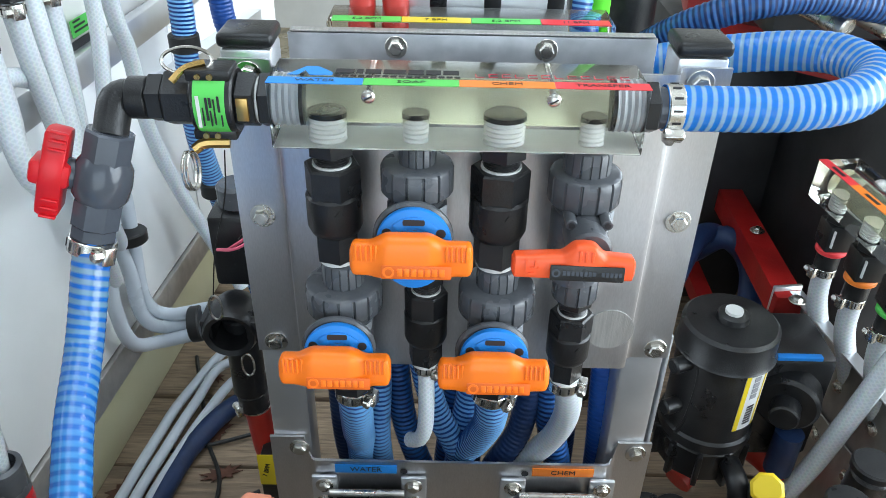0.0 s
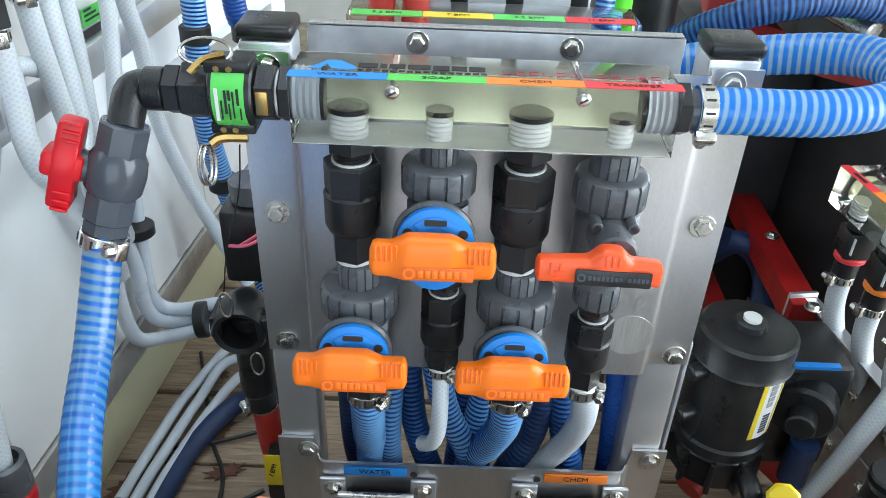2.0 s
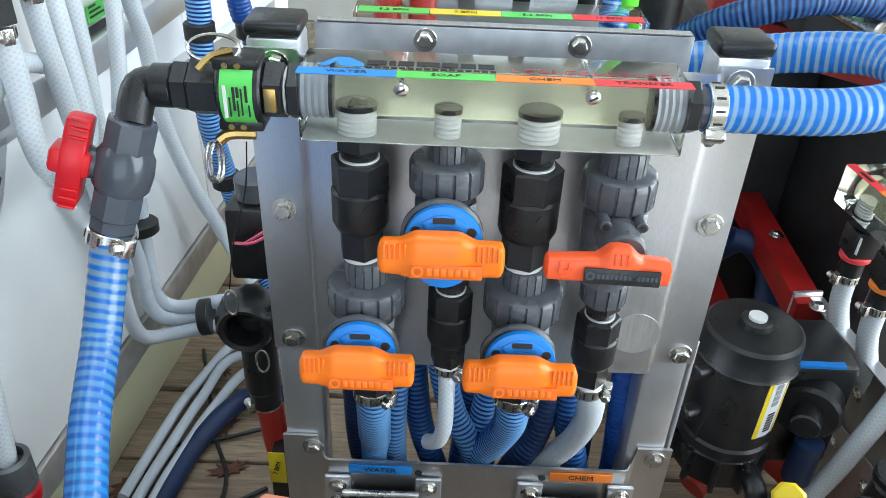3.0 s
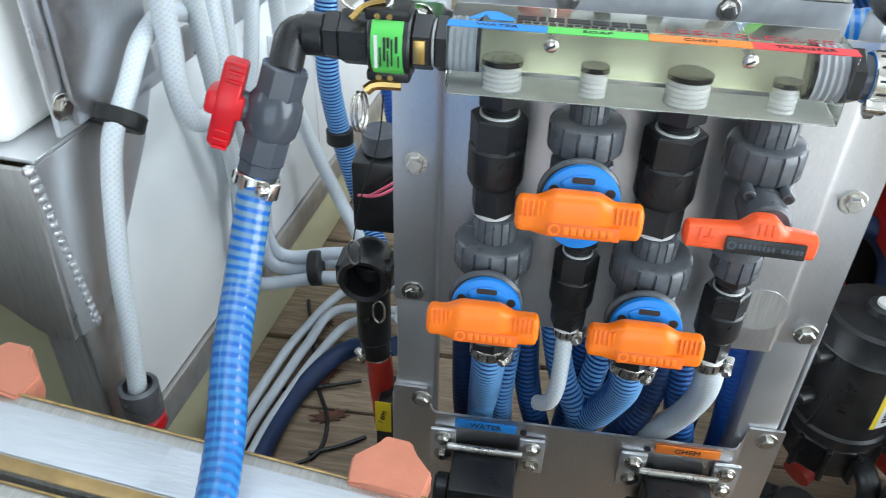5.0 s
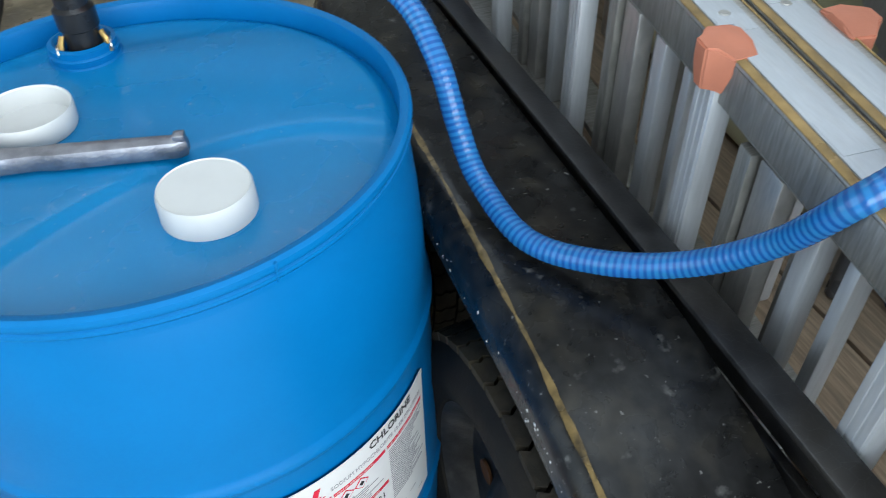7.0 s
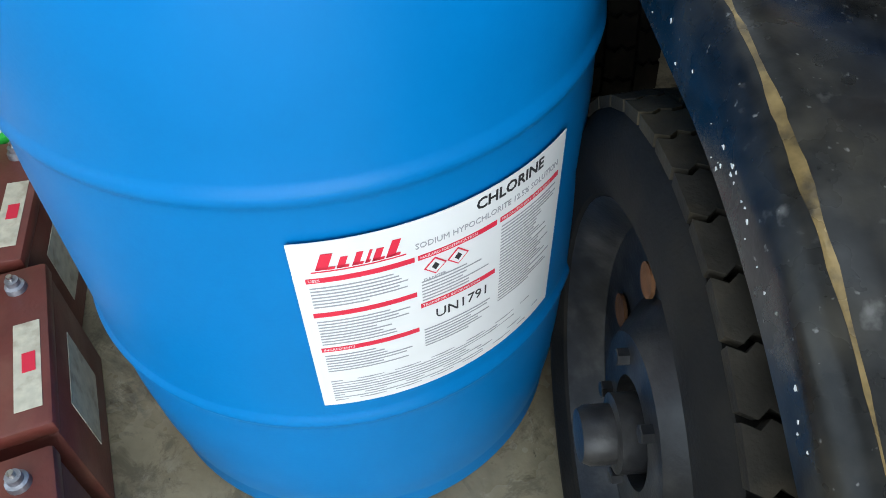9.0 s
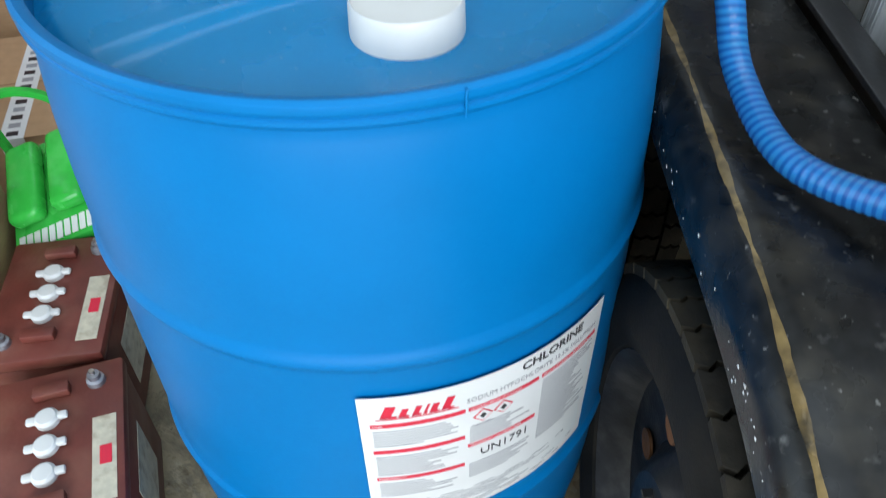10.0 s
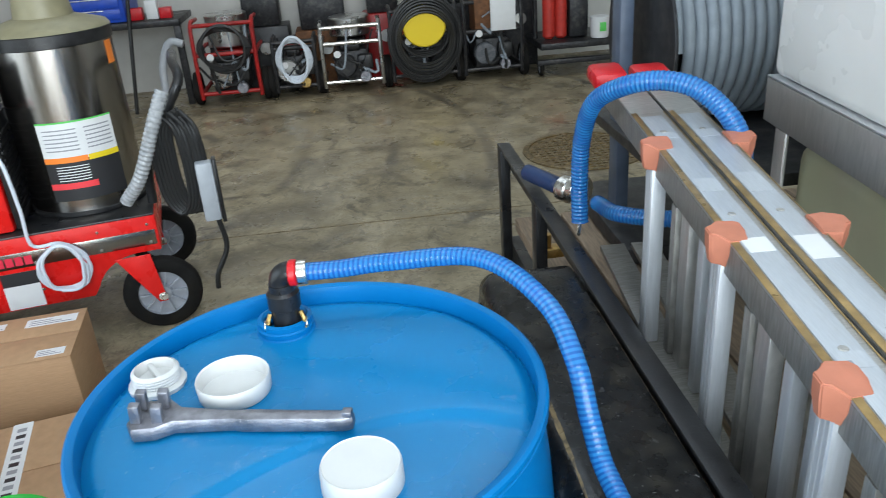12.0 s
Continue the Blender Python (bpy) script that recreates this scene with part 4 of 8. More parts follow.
part("end_hook", box((0.232, -0.006, 0.018), (0.244, 0.007, 0.026), 0.002, m=WMX), CAST, wrench)

# suction fitting in the bung
fitting = thing("drum_fitting", "black camlock elbow with red collar in the drum opening", "pipe fitting")
q = Vector((-0.862, -0.357, 0.0))
part("adapter", lathe([(0.021, 0.866), (0.021, 0.905), (0.024, 0.907), (0.024, 0.93), (0.019, 0.934), (0.019, 0.945)], 24, Matrix.Translation(q)), BLACK, fitting)
for s in (-1, 1):
    part("cam_lever", sweep([q + Vector((0.008, 0.022 * s, 0.90)), q + Vector((0.014, 0.026 * s, 0.89)), q + Vector((0.016, 0.027 * s, 0.876))], 0.0035, 8), BRASS, fitting)
    part("pull_ring", sweep([q + Vector((0.016 + 0.008 * math.cos(a), 0.030 * s, 0.885 + 0.008 * math.sin(a))) for a in [k * math.pi / 4 for k in range(9)]], 0.0011, 6, 0.003), STEEL, fitting)
e0 = q + Vector((0, 0, 0.93))
part("elbow", sweep([e0, e0 + Vector((0, 0, 0.02)), e0 + Vector((0.002, 0.008, 0.03)), e0 + Vector((0.004, 0.028, 0.032))], 0.017, 18, 0.003), BLACK, fitting)
part("collar", cyl(e0 + Vector((0.004, 0.014, 0.031)), e0 + Vector((0.005, 0.026, 0.031)), 0.0195, None, 24, 0.002), RED, fitting, "red plastic collar")
c0 = e0 + Vector((0.005, 0.026, 0.031))
part("clamp", cyl(c0, c0 + Vector((0.001, 0.014, 0)), 0.0178, None, 24, 0.001), CLAMP, fitting, "steel hose clamp")

hose = thing("suction_hose", "ribbed blue suction hose from drum to panel valve", "hose")
path = [c0 + Vector((0.0, 0.004, 0)), c0 + Vector((0.01, 0.06, 0.003)), (-0.828, -0.195, 0.975), (-0.785, -0.075, 0.985), (-0.70, -0.008, 0.955), (-0.635, 0.014, 0.905), (-0.59, 0.022, 0.84), (-0.545, 0.030, 0.795), (-0.455, 0.048, 0.776), (-0.385, 0.096, 0.788), (-0.327, 0.155, 0.817), (-0.272, 0.194, 0.878), (-0.226, 0.208, 0.955), (-0.224, 0.262, 0.980), (-0.234, 0.318, 0.992), (-0.246, 0.372, 1.020), (-0.2525, 0.425, 1.050), (-0.2490, 0.4655, 1.110)]
HOSE_PATH = path
part("tube", sweep(path, 0.0131, 16, 0.01, 0.0075, 0.014, 4), HOSE, hose)


# ---- mixing panel ----
stand = thing("panel_stand", "aluminium tube stand with bolted sheet panels on the trailer deck", "stand")
XL, XR = -0.146, 0.188
for x in (XL, XR):
    up = part("upright", box((x - 0.019, 0.549, DECK), (x + 0.019, 0.585, 1.2215), 0.003), ALU_SMOOTH, stand)
    part("end_plug", box((x - 0.0205, 0.5475, 1.2220), (x + 0.0205, 0.5865, 1.2330), 0.004, 3), BLACK, up, "black plastic tube plug")


def bent_plate(name, z0, z1, x0, x1, out, top_cut=0.0, label=""):
    """A sheet with side flanges on the uprights and its middle bent forward by out."""
    xs = [(x0, 0.5455), (x0 + 0.034, 0.5455), (x0 + 0.038, 0.5435), (x0 + 0.042, 0.5455 - out + 0.002), (x0 + 0.046, 0.5455 - out), (x1 - 0.046, 0.5455 - out), (x1 - 0.042, 0.5455 - out + 0.002), (x1 - 0.038, 0.5435), (x1 - 0.034, 0.5455), (x1, 0.5455)]
    bm = bmesh.new()
    t = 0.003
    rows = []
    for i, (x, y) in enumerate(xs):
        zt = z1 if 2 <= i <= 7 else z1 + top_cut
        rows.append([bm.verts.new(v) for v in ((x, y, z0), (x, y, zt), (x, y + t, zt), (x, y + t, z0))])
    for u, v in zip(rows, rows[1:]):
        for k in range(4):
            bm.faces.new((u[k], u[(k + 1) % 4], v[(k + 1) % 4], v[k]))
    bm.faces.new(rows[0])
    bm.faces.new(rows[-1])
    return part(name, bm, ALU, stand, label)


bent_plate("front_plate", 0.94, 1.2155, -0.166, 0.209, 0.016, 0, "brushed aluminium front plate")
bent_plate("lower_plate", 0.60, 0.807, -0.168, 0.214, 0.012, 0.02, "brushed aluminium lower plate")
part("back_plate", box((-0.126, 0.607, 0.95), (0.168, 0.611, 1.2165), 0.001), ALU_ZINC, stand, "stained aluminium back plate")
part("top_return", box((-0.124, 0.607, 1.2170), (0.166, 0.616, 1.2185), 0.0005), ALU_DULL, stand)
part("side_plate", box((0.2105, 0.552, DECK), (0.2135, 0.72, 0.96), 0.001), ALU_SMOOTH, stand)
part("side_plate", box((-0.1725, 0.56, DECK), (-0.1695, 0.72, 0.80), 0.001), ALU_SMOOTH, stand)
for x, z in ((-0.147, 1.084), (0.192, 1.086), (0.196, 0.951), (-0.149, 0.951), (-0.139, 0.813), (0.199, 0.813), (0.187, 1.204), (-0.1445, 1.204)):
    bolt("bolt", (x, 0.5455, z), (0, -1, 0), 0.0070, stand)
for x in (-0.04, 0.08):
    bolt("bolt", (x, 0.607, 1.206), (0, -1, 0), 0.0062, stand)
part("round_stain", lathe([(0.0, 0), (0.021, 0), (0.021, 0.0006)], 32, front(0.147, 0.5293, 0.985)), ALU_DULL, stand, "dull round mark on the plate")

block = thing("mixing_manifold", "clear acrylic mixing manifold block with coloured tags", "manifold")
BL, BR, BY0, BY1, BZ0, BZ1 = -0.1165, 0.134, 0.477, 0.5265, 1.1775, 1.224
part("body", box((BL, BY0, BZ0), (BR, BY1, BZ1), 0.0012), ACRYLIC, block)
part("sawn_face", box((BL + 0.001, BY0 + 0.001, BZ0 + 0.0006), (BR - 0.001, BY1 - 0.001, BZ0 + 0.0012)), FROSTED, block, "frosted sawn underside")
part("bore", cyl((BL + 0.018, 0.5015, 1.2025), (BR - 0.018, 0.5015, 1.2025), 0.0125, None, 28), LIQUID, block, "yellowish liquid channel")
for x, r in ((-0.08, 0.0135), (-0.0195, 0.0092), (0.0412, 0.0145), (0.1015, 0.009)):
    prof = [(r * 0.72, 0)]
    for k in range(12):
        prof.append((r * (1.0 if k % 2 else 0.9), 0.001 + 0.0017 * k))
    prof += [(r * 0.72, 0.0215)]
    part("port_thread", lathe(prof, 28, Matrix.Translation((x, 0.4985, BZ0 - 0.001))), WHITE_CAP, block, "white threaded port")
    part("port_mouth", lathe([(0, 0.019), (r * 1.02, 0.019), (r * 1.02, 0.0225)], 24, Matrix.Translation((x, 0.4985, BZ0 - 0.001))), BLACK, block)
for x0, s in ((BL - 0.001, 1), (BR + 0.001, -1)):
    prof = []
    for k in range(10):
        prof.append((0.0155 * (1.0 if k % 2 else 0.91), 0.0022 * k))
    part("end_thread", lathe([(0.011, 0)] + prof + [(0.011, 0.021)], 28, along((x0, 0.5015, 1.2025), (x0 + s * 0.03, 0.5015, 1.2025))), PVC_PALE, block, "pale sealed thread")
    part("thread_mouth", cyl((x0 + s * 0.0195, 0.5015, 1.2025), (x0 + s * 0.0225, 0.5015, 1.2025), 0.0150, None, 28), BLACK, block)
for x0, x1, m_, word in ((BL, -0.0535, TAG_BLUE, "WATER"), (-0.0535, 0.009, TAG_GREEN, "SOAP"), (0.009, 0.0715, TAG_ORANGE, "CHEM"), (0.0715, BR, TAG_RED, "TRANSFER")):
    tag = part("tag", box((x0 + 0.0002, BY0 - 0.0006, BZ1 + 0.0004), (x1 - 0.0002, BY0 + 0.0105, BZ1 + 0.0009)), m_, block)
    lettering("word", word, 0.0062, Matrix.Translation(((x0 + x1) / 2, BY0 + 0.005, BZ1 + 0.0011)) @ Matrix.Diagonal((1.25, 1, 1, 1)), INK, tag, 0.0001)
# maker's print as plain shapes
part("print", slab([(0, 0), (0.007, 0), (0.011, 0.009), (0.015, 0), (0.030, 0), (0.030, 0.005), (0.019, 0.016), (0.011, 0.016)], 0.0003, Matrix.Translation((-0.105, 0.4925, BZ1 + 0.0004))), TAG_BLUE, block)
for k, ww in enumerate((0.0125, 0.0045, 0.0105, 0.0150, 0.0105, 0.0100, 0.0105)):
    x0 = -0.0735 + (0, 0.0140, 0.0200, 0.0320, 0.0485, 0.0605, 0.0720)[k]
    part("print", box((x0, 0.4970, BZ1 + 0.0004), (x0 + ww, 0.5050, BZ1 + 0.0007)), INK, block)
for k in range(16):
    part("print", box((-0.0735 + 0.0053 * k, 0.4912, BZ1 + 0.0004), (-0.0695 + 0.0053 * k, 0.4940, BZ1 + 0.0007)), INK, block)
for k in range(12):
    part("print", box((0.0200 + 0.0088 * k, 0.4940, BZ1 + 0.0004), (0.0260 + 0.0088 * k, 0.4946, BZ1 + 0.0007)), INK_RED, block)
    part("print", box((0.0200 + 0.0088 * k, 0.4946, BZ1 + 0.0004), (0.0206 + 0.0088 * k, 0.5000, BZ1 + 0.0007)), INK_RED, block)
    if k % 3:
        part("print", box((0.0207 + 0.0088 * k, 0.4994, BZ1 + 0.0004), (0.0260 + 0.0088 * k, 0.5000, BZ1 + 0.0007)), INK_RED, block)
for x in (-0.05, 0.071):
    s = part("screw", lathe([(0.0048, 0), (0.0046, 0.0015), (0.003, 0.003), (0.0, 0.0036)], 20, front(x, BY0, 1.2165) ), STEEL, block)
    part("shank", cyl((x, BY0, 1.2165), (x, 0.529, 1.2165), 0.0022, None, 10), STEEL, block)
    part("slot", box((-0.003, -0.0005, 0.0028), (0.003, 0.0005, 0.0039), m=front(x, BY0, 1.2165, 30)), INK, s)


def fluted(p0, p1, r, bm=None, ribs=14, depth=0.0011):
    """A union nut: raised flats parted by narrow grooves, with a plain lip at each end."""
    h = (Vector(p1) - Vector(p0)).length
    prof = [(0.0, r - 0.0035), (0.0015, r - 0.0012), (h * 0.10, r - 0.0008), (h * 0.16, r), (h * 0.86, r), (h * 0.92, r - 0.0012), (h, r - 0.003)]
    q = bmesh.new()
    rings = []
    for i, (z, rr) in enumerate(prof):
        ring = []
        for k in range(ribs):
            for f, low in ((0.0, 1), (0.09, 1), (0.15, 0), (0.5, 0), (0.94, 0)):
                a = 2 * math.pi * (k + f) / ribs
                q_r = rr - (depth * 1.6 if low and 2 <= i <= 5 else 0.0)
                ring.append(q.verts.new((q_r * math.cos(a), q_r * math.sin(a), z)))
        rings.append(ring)
    n = len(rings[0])
    for u, v in zip(rings, rings[1:]):
        for k in range(n):
            q.faces.new((u[k], u[(k + 1) % n], v[(k + 1) % n], v[k])).smooth = True
    q.faces.new(rings[0])
    q.faces.new(rings[-1])
    bmesh.ops.transform(q, matrix=along(p0, p1), verts=q.verts)
    return join(bm, q)


def loft(stations, seg=28, power=3.2):
    """A moulded grip: rounded sections (x, bottom, top, back, front) joined along x."""
    q = bmesh.new()
    rings = []
    for x, lo, hi, back, fore in stations:
        ring = []
        for k in range(seg):
            a = 2 * math.pi * k / seg
            c, d = math.cos(a), math.sin(a)
            c = math.copysign(abs(c) ** (2 / power), c)
            d = math.copysign(abs(d) ** (2 / power), d)
            ring.append(q.verts.new((x, (lo + hi) / 2 + (hi - lo) / 2 * c, (back + fore) / 2 + (fore - back) / 2 * d)))
        rings.append(ring)
    for u, v in zip(rings, rings[1:]):
        for k in range(seg):
            q.faces.new((u[k], u[(k + 1) % seg], v[(k + 1) % seg], v[k])).smooth = True
    q.faces.new(rings[0]).smooth = True
    q.faces.new(rings[-1]).smooth = True
    return q


def valve_handle(x, y, z, w, material, tilt, parent):
    """A wide moulded grip with a raised hub, ribbed shoulders and a name panel."""
    st = []
    for k in range(53):
        u = -1 + 2 * k / 52
        end = max(0.0, abs(u) - 0.90) / 0.10
        hub = step_up((0.66 - abs(u + 0.06)) / 0.36)
        cap = math.sqrt(max(0.0, 1 - end * end)) * 0.42 + 0.58 if end else 1.0
        top = (0.0122 + 0.0060 * hub) * cap
        low = -(0.0128 - 0.0010 * abs(u) + 0.0010 * step_up((0.75 - abs(u)) / 0.2)) * cap
        st.append((u * w / 2, low, top, -0.008 * cap, (0.0080 + 0.0030 * hub) * cap))
    m = front(x, y, z) @ pose(0, 0, 0, tilt)
    q = loft(st)
    bmesh.ops.transform(q, matrix=m, verts=q.verts)
    grip = part("handle", q, material, parent)
    for sgn in (-1, 1):
        for k in range(5):
            part("rib", box((sgn * (0.0235 + 0.0034 * k) - 0.0009, 0.0005, 0.0066), (sgn * (0.0235 + 0.0034 * k) + 0.0009, 0.0122, 0.0093), 0.0008, m=m), material, grip)
    return grip, m


def lockout(x, y, z, parent, full=False):
    """The blue plate behind a grip: a bored segment, or the whole disc."""
    top = [(0.0262 * math.cos(radians(a)), 0.0262 * math.sin(radians(a))) for a in range(-14, 195, 8)]
    if full:
        o = top + [(0.0262 * math.cos(radians(a)), 0.034 * math.sin(radians(a))) for a in range(202, 340, 10)]
    else:
        o = top + [(-0.022, -0.016), (0.022, -0.016)]
    m = front(x, y, z) @ pose(0, 0, 0, -8)
    p = part("lockout_plate", slab(o, 0.006, m, 0.0012), BLUE_PLASTIC, parent, "blue plastic lockout plate")
    ridge = [(0.0205 * math.cos(radians(a)), 0.0205 * math.sin(radians(a))) for a in range(38, 143, 7)] + [(0.0130 * math.cos(radians(a)), 0.0130 * math.sin(radians(a))) for a in range(142, 37, -7)]
    part("raised_segment", slab(ridge, 0.0014, m @ Matrix.Translation((0, 0, 0.0058)), 0.0004), BLUE_PLASTIC, p)
    for dx, dy in ((-0.0185, 0.0085), (0.0185, 0.0085)):
        part("hole", lathe([(0, 0), (0.0034, 0), (0.0034, 0.0003)], 16, m @ Matrix.Translation((dx, dy, 0.0061))), INK, p)
    part("slot", slab(rounded(0.015, 0.0042, 0.0012), 0.0004, m @ Matrix.Translation((0, 0.0168, 0.0073))), INK, p)
    return p


SY = 0.4985


def union_valve(x, ztop, znut, zbase, zgrip, zend, rc, rnut, name, red=False, w=0.083, gx=0.0, full=False):
    """A grey union ball valve: collar, nut, body, stem plate and grip, between ztop and zend."""
    v = thing(name, "grey PVC union ball valve with a red-orange lever" if red else "grey PVC union ball valve with blue plate and orange lever", "valve", "panel valves")
    part("end_collar", fluted((x, SY, ztop), (x, SY, znut - 0.003), rc, ribs=16, depth=0.0008), PVC, v)
    part("union_nut", fluted((x, SY, znut), (x, SY, zbase), rnut, ribs=16 if rnut > 0.028 else 14), PVC, v)
    part("valve_body", lathe([(rnut - 0.006, zbase + 0.001), (rnut - 0.0065, zbase - 0.006), (0.0222, zbase - 0.009), (0.0222, zend + 0.016), (0.0200, zend + 0.013), (0.0195, zend)], 40, Matrix.Translation((x, SY, 0))), PVC, v)
    part("stem", cyl((x, SY, zgrip), (x, 0.449, zgrip), 0.0155, None, 24, 0.002), PVC, v)
    part("body_sticker", slab(rounded(0.010, 0.015, 0.001), 0.0006, front(x + 0.0185, SY - 0.0135, zgrip + 0.004) @ pose(0, 0, 0, 0, 52, 0)), PVC_PALE, v, "small grey printed sticker")
    if not red:
        lockout(x + gx + 0.001, 0.4535, zgrip + 0.002, v, full)
        part("plate_back", cyl((x + gx, 0.4655, zgrip), (x + gx, 0.459, zgrip), 0.0285, None, 36, 0.002), PVC, v)
        grip, m = valve_handle(x + gx, 0.437, zgrip - 0.001, w, ORANGE, -10, v)
        # flat panel, its recess shade only in the darker orange
        part("name_panel", slab(rounded(0.047, 0.0098, 0.0009), 0.0005, m @ Matrix.Translation((0.0035, -0.0060, 0.0106)), 0.0002), ORANGE_SHADE, grip)
        part("mark_ring", lathe([(0.0024, 0.0), (0.0040, 0.0), (0.0040, 0.0007), (0.0024, 0.0007)], 18, m @ Matrix.Translation((-0.0150, -0.0060, 0.0108)), cap=False), ORANGE, grip)
        for k in range(7):
            part("raised_mark", box((-0.0094 + 0.0047 * k, -0.0088, 0.0106), (-0.0058 + 0.0047 * k, -0.0032, 0.0117), 0.0004, m=m), ORANGE, grip)
    else:
        part("body_ridge", fluted((x, SY, zgrip - 0.026), (x, SY, zgrip - 0.043), 0.0215, ribs=12), PVC, v)
        for dx in (-0.0125, 0.0125):
            lug = part("lug", cyl((x + dx, 0.482, zgrip + 0.0135), (x + dx, 0.463, zgrip + 0.0135), 0.0042, None, 14, 0.0006), PVC, v)
            part("lug_bore", cyl((x + dx, 0.4632, zgrip + 0.0135), (x + dx, 0.4622, zgrip + 0.0135), 0.0023, None, 12), INK, lug)
        st = []
        for k in range(49):
            u = -1 + 2 * k / 48
            c = u - 0.16
            hub = step_up((0.38 - abs(c)) / 0.26)
            end = max(0.0, abs(u) - 0.94) / 0.06
            cap = math.sqrt(max(0.0, 1 - end * end)) * 0.35 + 0.65 if end else 1.0
            st.append((u * w / 2, -0.0098 * cap, (0.0068 + 0.0030 * (1 - abs(c)) + 0.0068 * hub) * cap, -0.008 * cap, (0.0075 + 0.002 * hub) * cap))
        m = front(x + gx, 0.437, zgrip - 0.001) @ pose(0, 0, 0, -10, 0, -1.5)
        q = loft(st, 28, 4.0)
        bmesh.ops.transform(q, matrix=m, verts=q.verts)
        grip = part("handle", q, RED_ORANGE, v, "red-orange lever with a black insert")
        part("insert", slab(rounded(0.050, 0.0110, 0.001), 0.0012, m @ Matrix.Translation((0.0085, -0.0030, 0.0088)), 0.0003), BLACK, grip)
        part("mark_ring", lathe([(0.0016, 0.0), (0.0030, 0.0), (0.0030, 0.0005), (0.0016, 0.0005)], 16, m @ Matrix.Translation((-0.0125, -0.0030, 0.0099)), cap=False), PVC_LIGHT, grip)
        for k in range(14):
            if k != 8:
                part("raised_mark", box((-0.0080 + 0.0029 * k, -0.0046, 0.0096), (-0.0059 + 0.0029 * k, -0.0014, 0.0103), m=m), PVC_LIGHT, grip)
        for k in range(3):
            part("rib", box((0.0015 + 0.0042 * k, 0.005, 0.0078), (0.0038 + 0.0042 * k, 0.013, 0.0100), 0.0007, m=m), RED_ORANGE, grip)
        for dx, dy, ww, hh in ((-0.033, 0.001, 0.0012, 0.009), (-0.030, -0.001, 0.006, 0.0012), (-0.027, 0.002, 0.0012, 0.006), (-0.031, -0.005, 0.004, 0.0012)):
            part("raised_mark", box((dx, dy - hh / 2, 0.0072), (dx + ww, dy + hh / 2, 0.0085), m=m), RED_ORANGE, grip)
    return v


def check_valve(x, ztop, zbot, s, name="check_valve", y=SY):
    """A black plastic check valve of hexagons and a round body, between two heights."""
    c = thing(name, "black plastic check valve threaded into the line", "check valve", "check valves")
    h = ztop - zbot

    def at(f):
        return ztop - h * f
    part("top_hex", hexa((x, y, at(0)), (x, y, at(0.12)), 0.0172 * s, twist=0.4), BLACK, c)
    n = 7
    part("thread", lathe([(0.0132 * s * (1 if j % 2 else 0.92), at(0.12) + (at(0.19) - at(0.12)) * j / n) for j in range(n + 1)], 24, Matrix.Translation((x, y, 0))), BLACK, c)
    part("tape", cyl((x, y, at(0.185)), (x, y, at(0.205)), 0.0142 * s, None, 24), WHITE_CAP, c, "white thread tape")
    part("hex_body", hexa((x, y, at(0.20)), (x, y, at(0.44)), 0.0208 * s, twist=0.15, bevel=0.0015), BLACK, c)
    part("round_body", lathe([(0.0190 * s, at(0.42)), (0.0208 * s, at(0.44)), (0.0208 * s, at(0.68)), (0.0185 * s, at(0.735)), (0.0160 * s, at(0.75))], 36, Matrix.Translation((x, y, 0))), BLACK, c)
    part("arrow_mark", slab([(-0.003 * s, 0), (0, 0.004 * s), (0.003 * s, 0), (0.0018 * s, 0), (0, 0.0025 * s), (-0.0018 * s, 0)], 0.0006, front(x + 0.006 * s, y - 0.0200 * s, at(0.52)) @ pose(0, 0, 0, 0, 17, 0)), BLACK, c)
    part("bottom_hex", hexa((x, y, at(0.74)), (x, y, at(0.975)), 0.0172 * s, twist=0.3), BLACK, c)
    part("tape", cyl((x, y, at(0.97)), (x, y, at(1.0)), 0.0146 * s, None, 24), WHITE_CAP, c)
    return c


def hose_clamp(p0, d, r, parent=None, name="hose_clamp", side=(1, 0, 0)):
    """A slotted band with a worm screw."""
    c = thing(name, "slotted steel worm-drive hose clamp tightened on a hose", "hose clamp", "hose clamps")
    p0, d = Vector(p0), Vector(d).normalized()
    part("band", cyl(p0, p0 + d * 0.011, r, None, 28, 0.0006), CLAMP, c)
    sd = Vector(side) - d * Vector(side).dot(d)
    sd.normalize()
    tn = d.cross(sd)
    q = p0 + d * 0.0055 + sd * (r + 0.003)
    part("housing", box((-0.005, -0.007, -0.004), (0.005, 0.007, 0.004), 0.0015, m=Matrix.Translation(q) @ Matrix((tn, d, sd)).transposed().to_4x4()), CLAMP, c)
    part("screw", hexa(q + tn * 0.004, q + tn * 0.012, 0.0042), STEEL, c)
    for k in range(12):
        a = 2 * math.pi * k / 12
        o = (sd * math.cos(a) + tn * math.sin(a))
        mm = Matrix.Translation(p0 + d * 0.0055 + o * (r + 0.0002)) @ Matrix((d.cross(o), d, o)).transposed().to_4x4()
        part("slot", box((-0.0007, -0.003, -0.0003), (0.0007, 0.003, 0.0003), m=mm), INK, c)
    return c


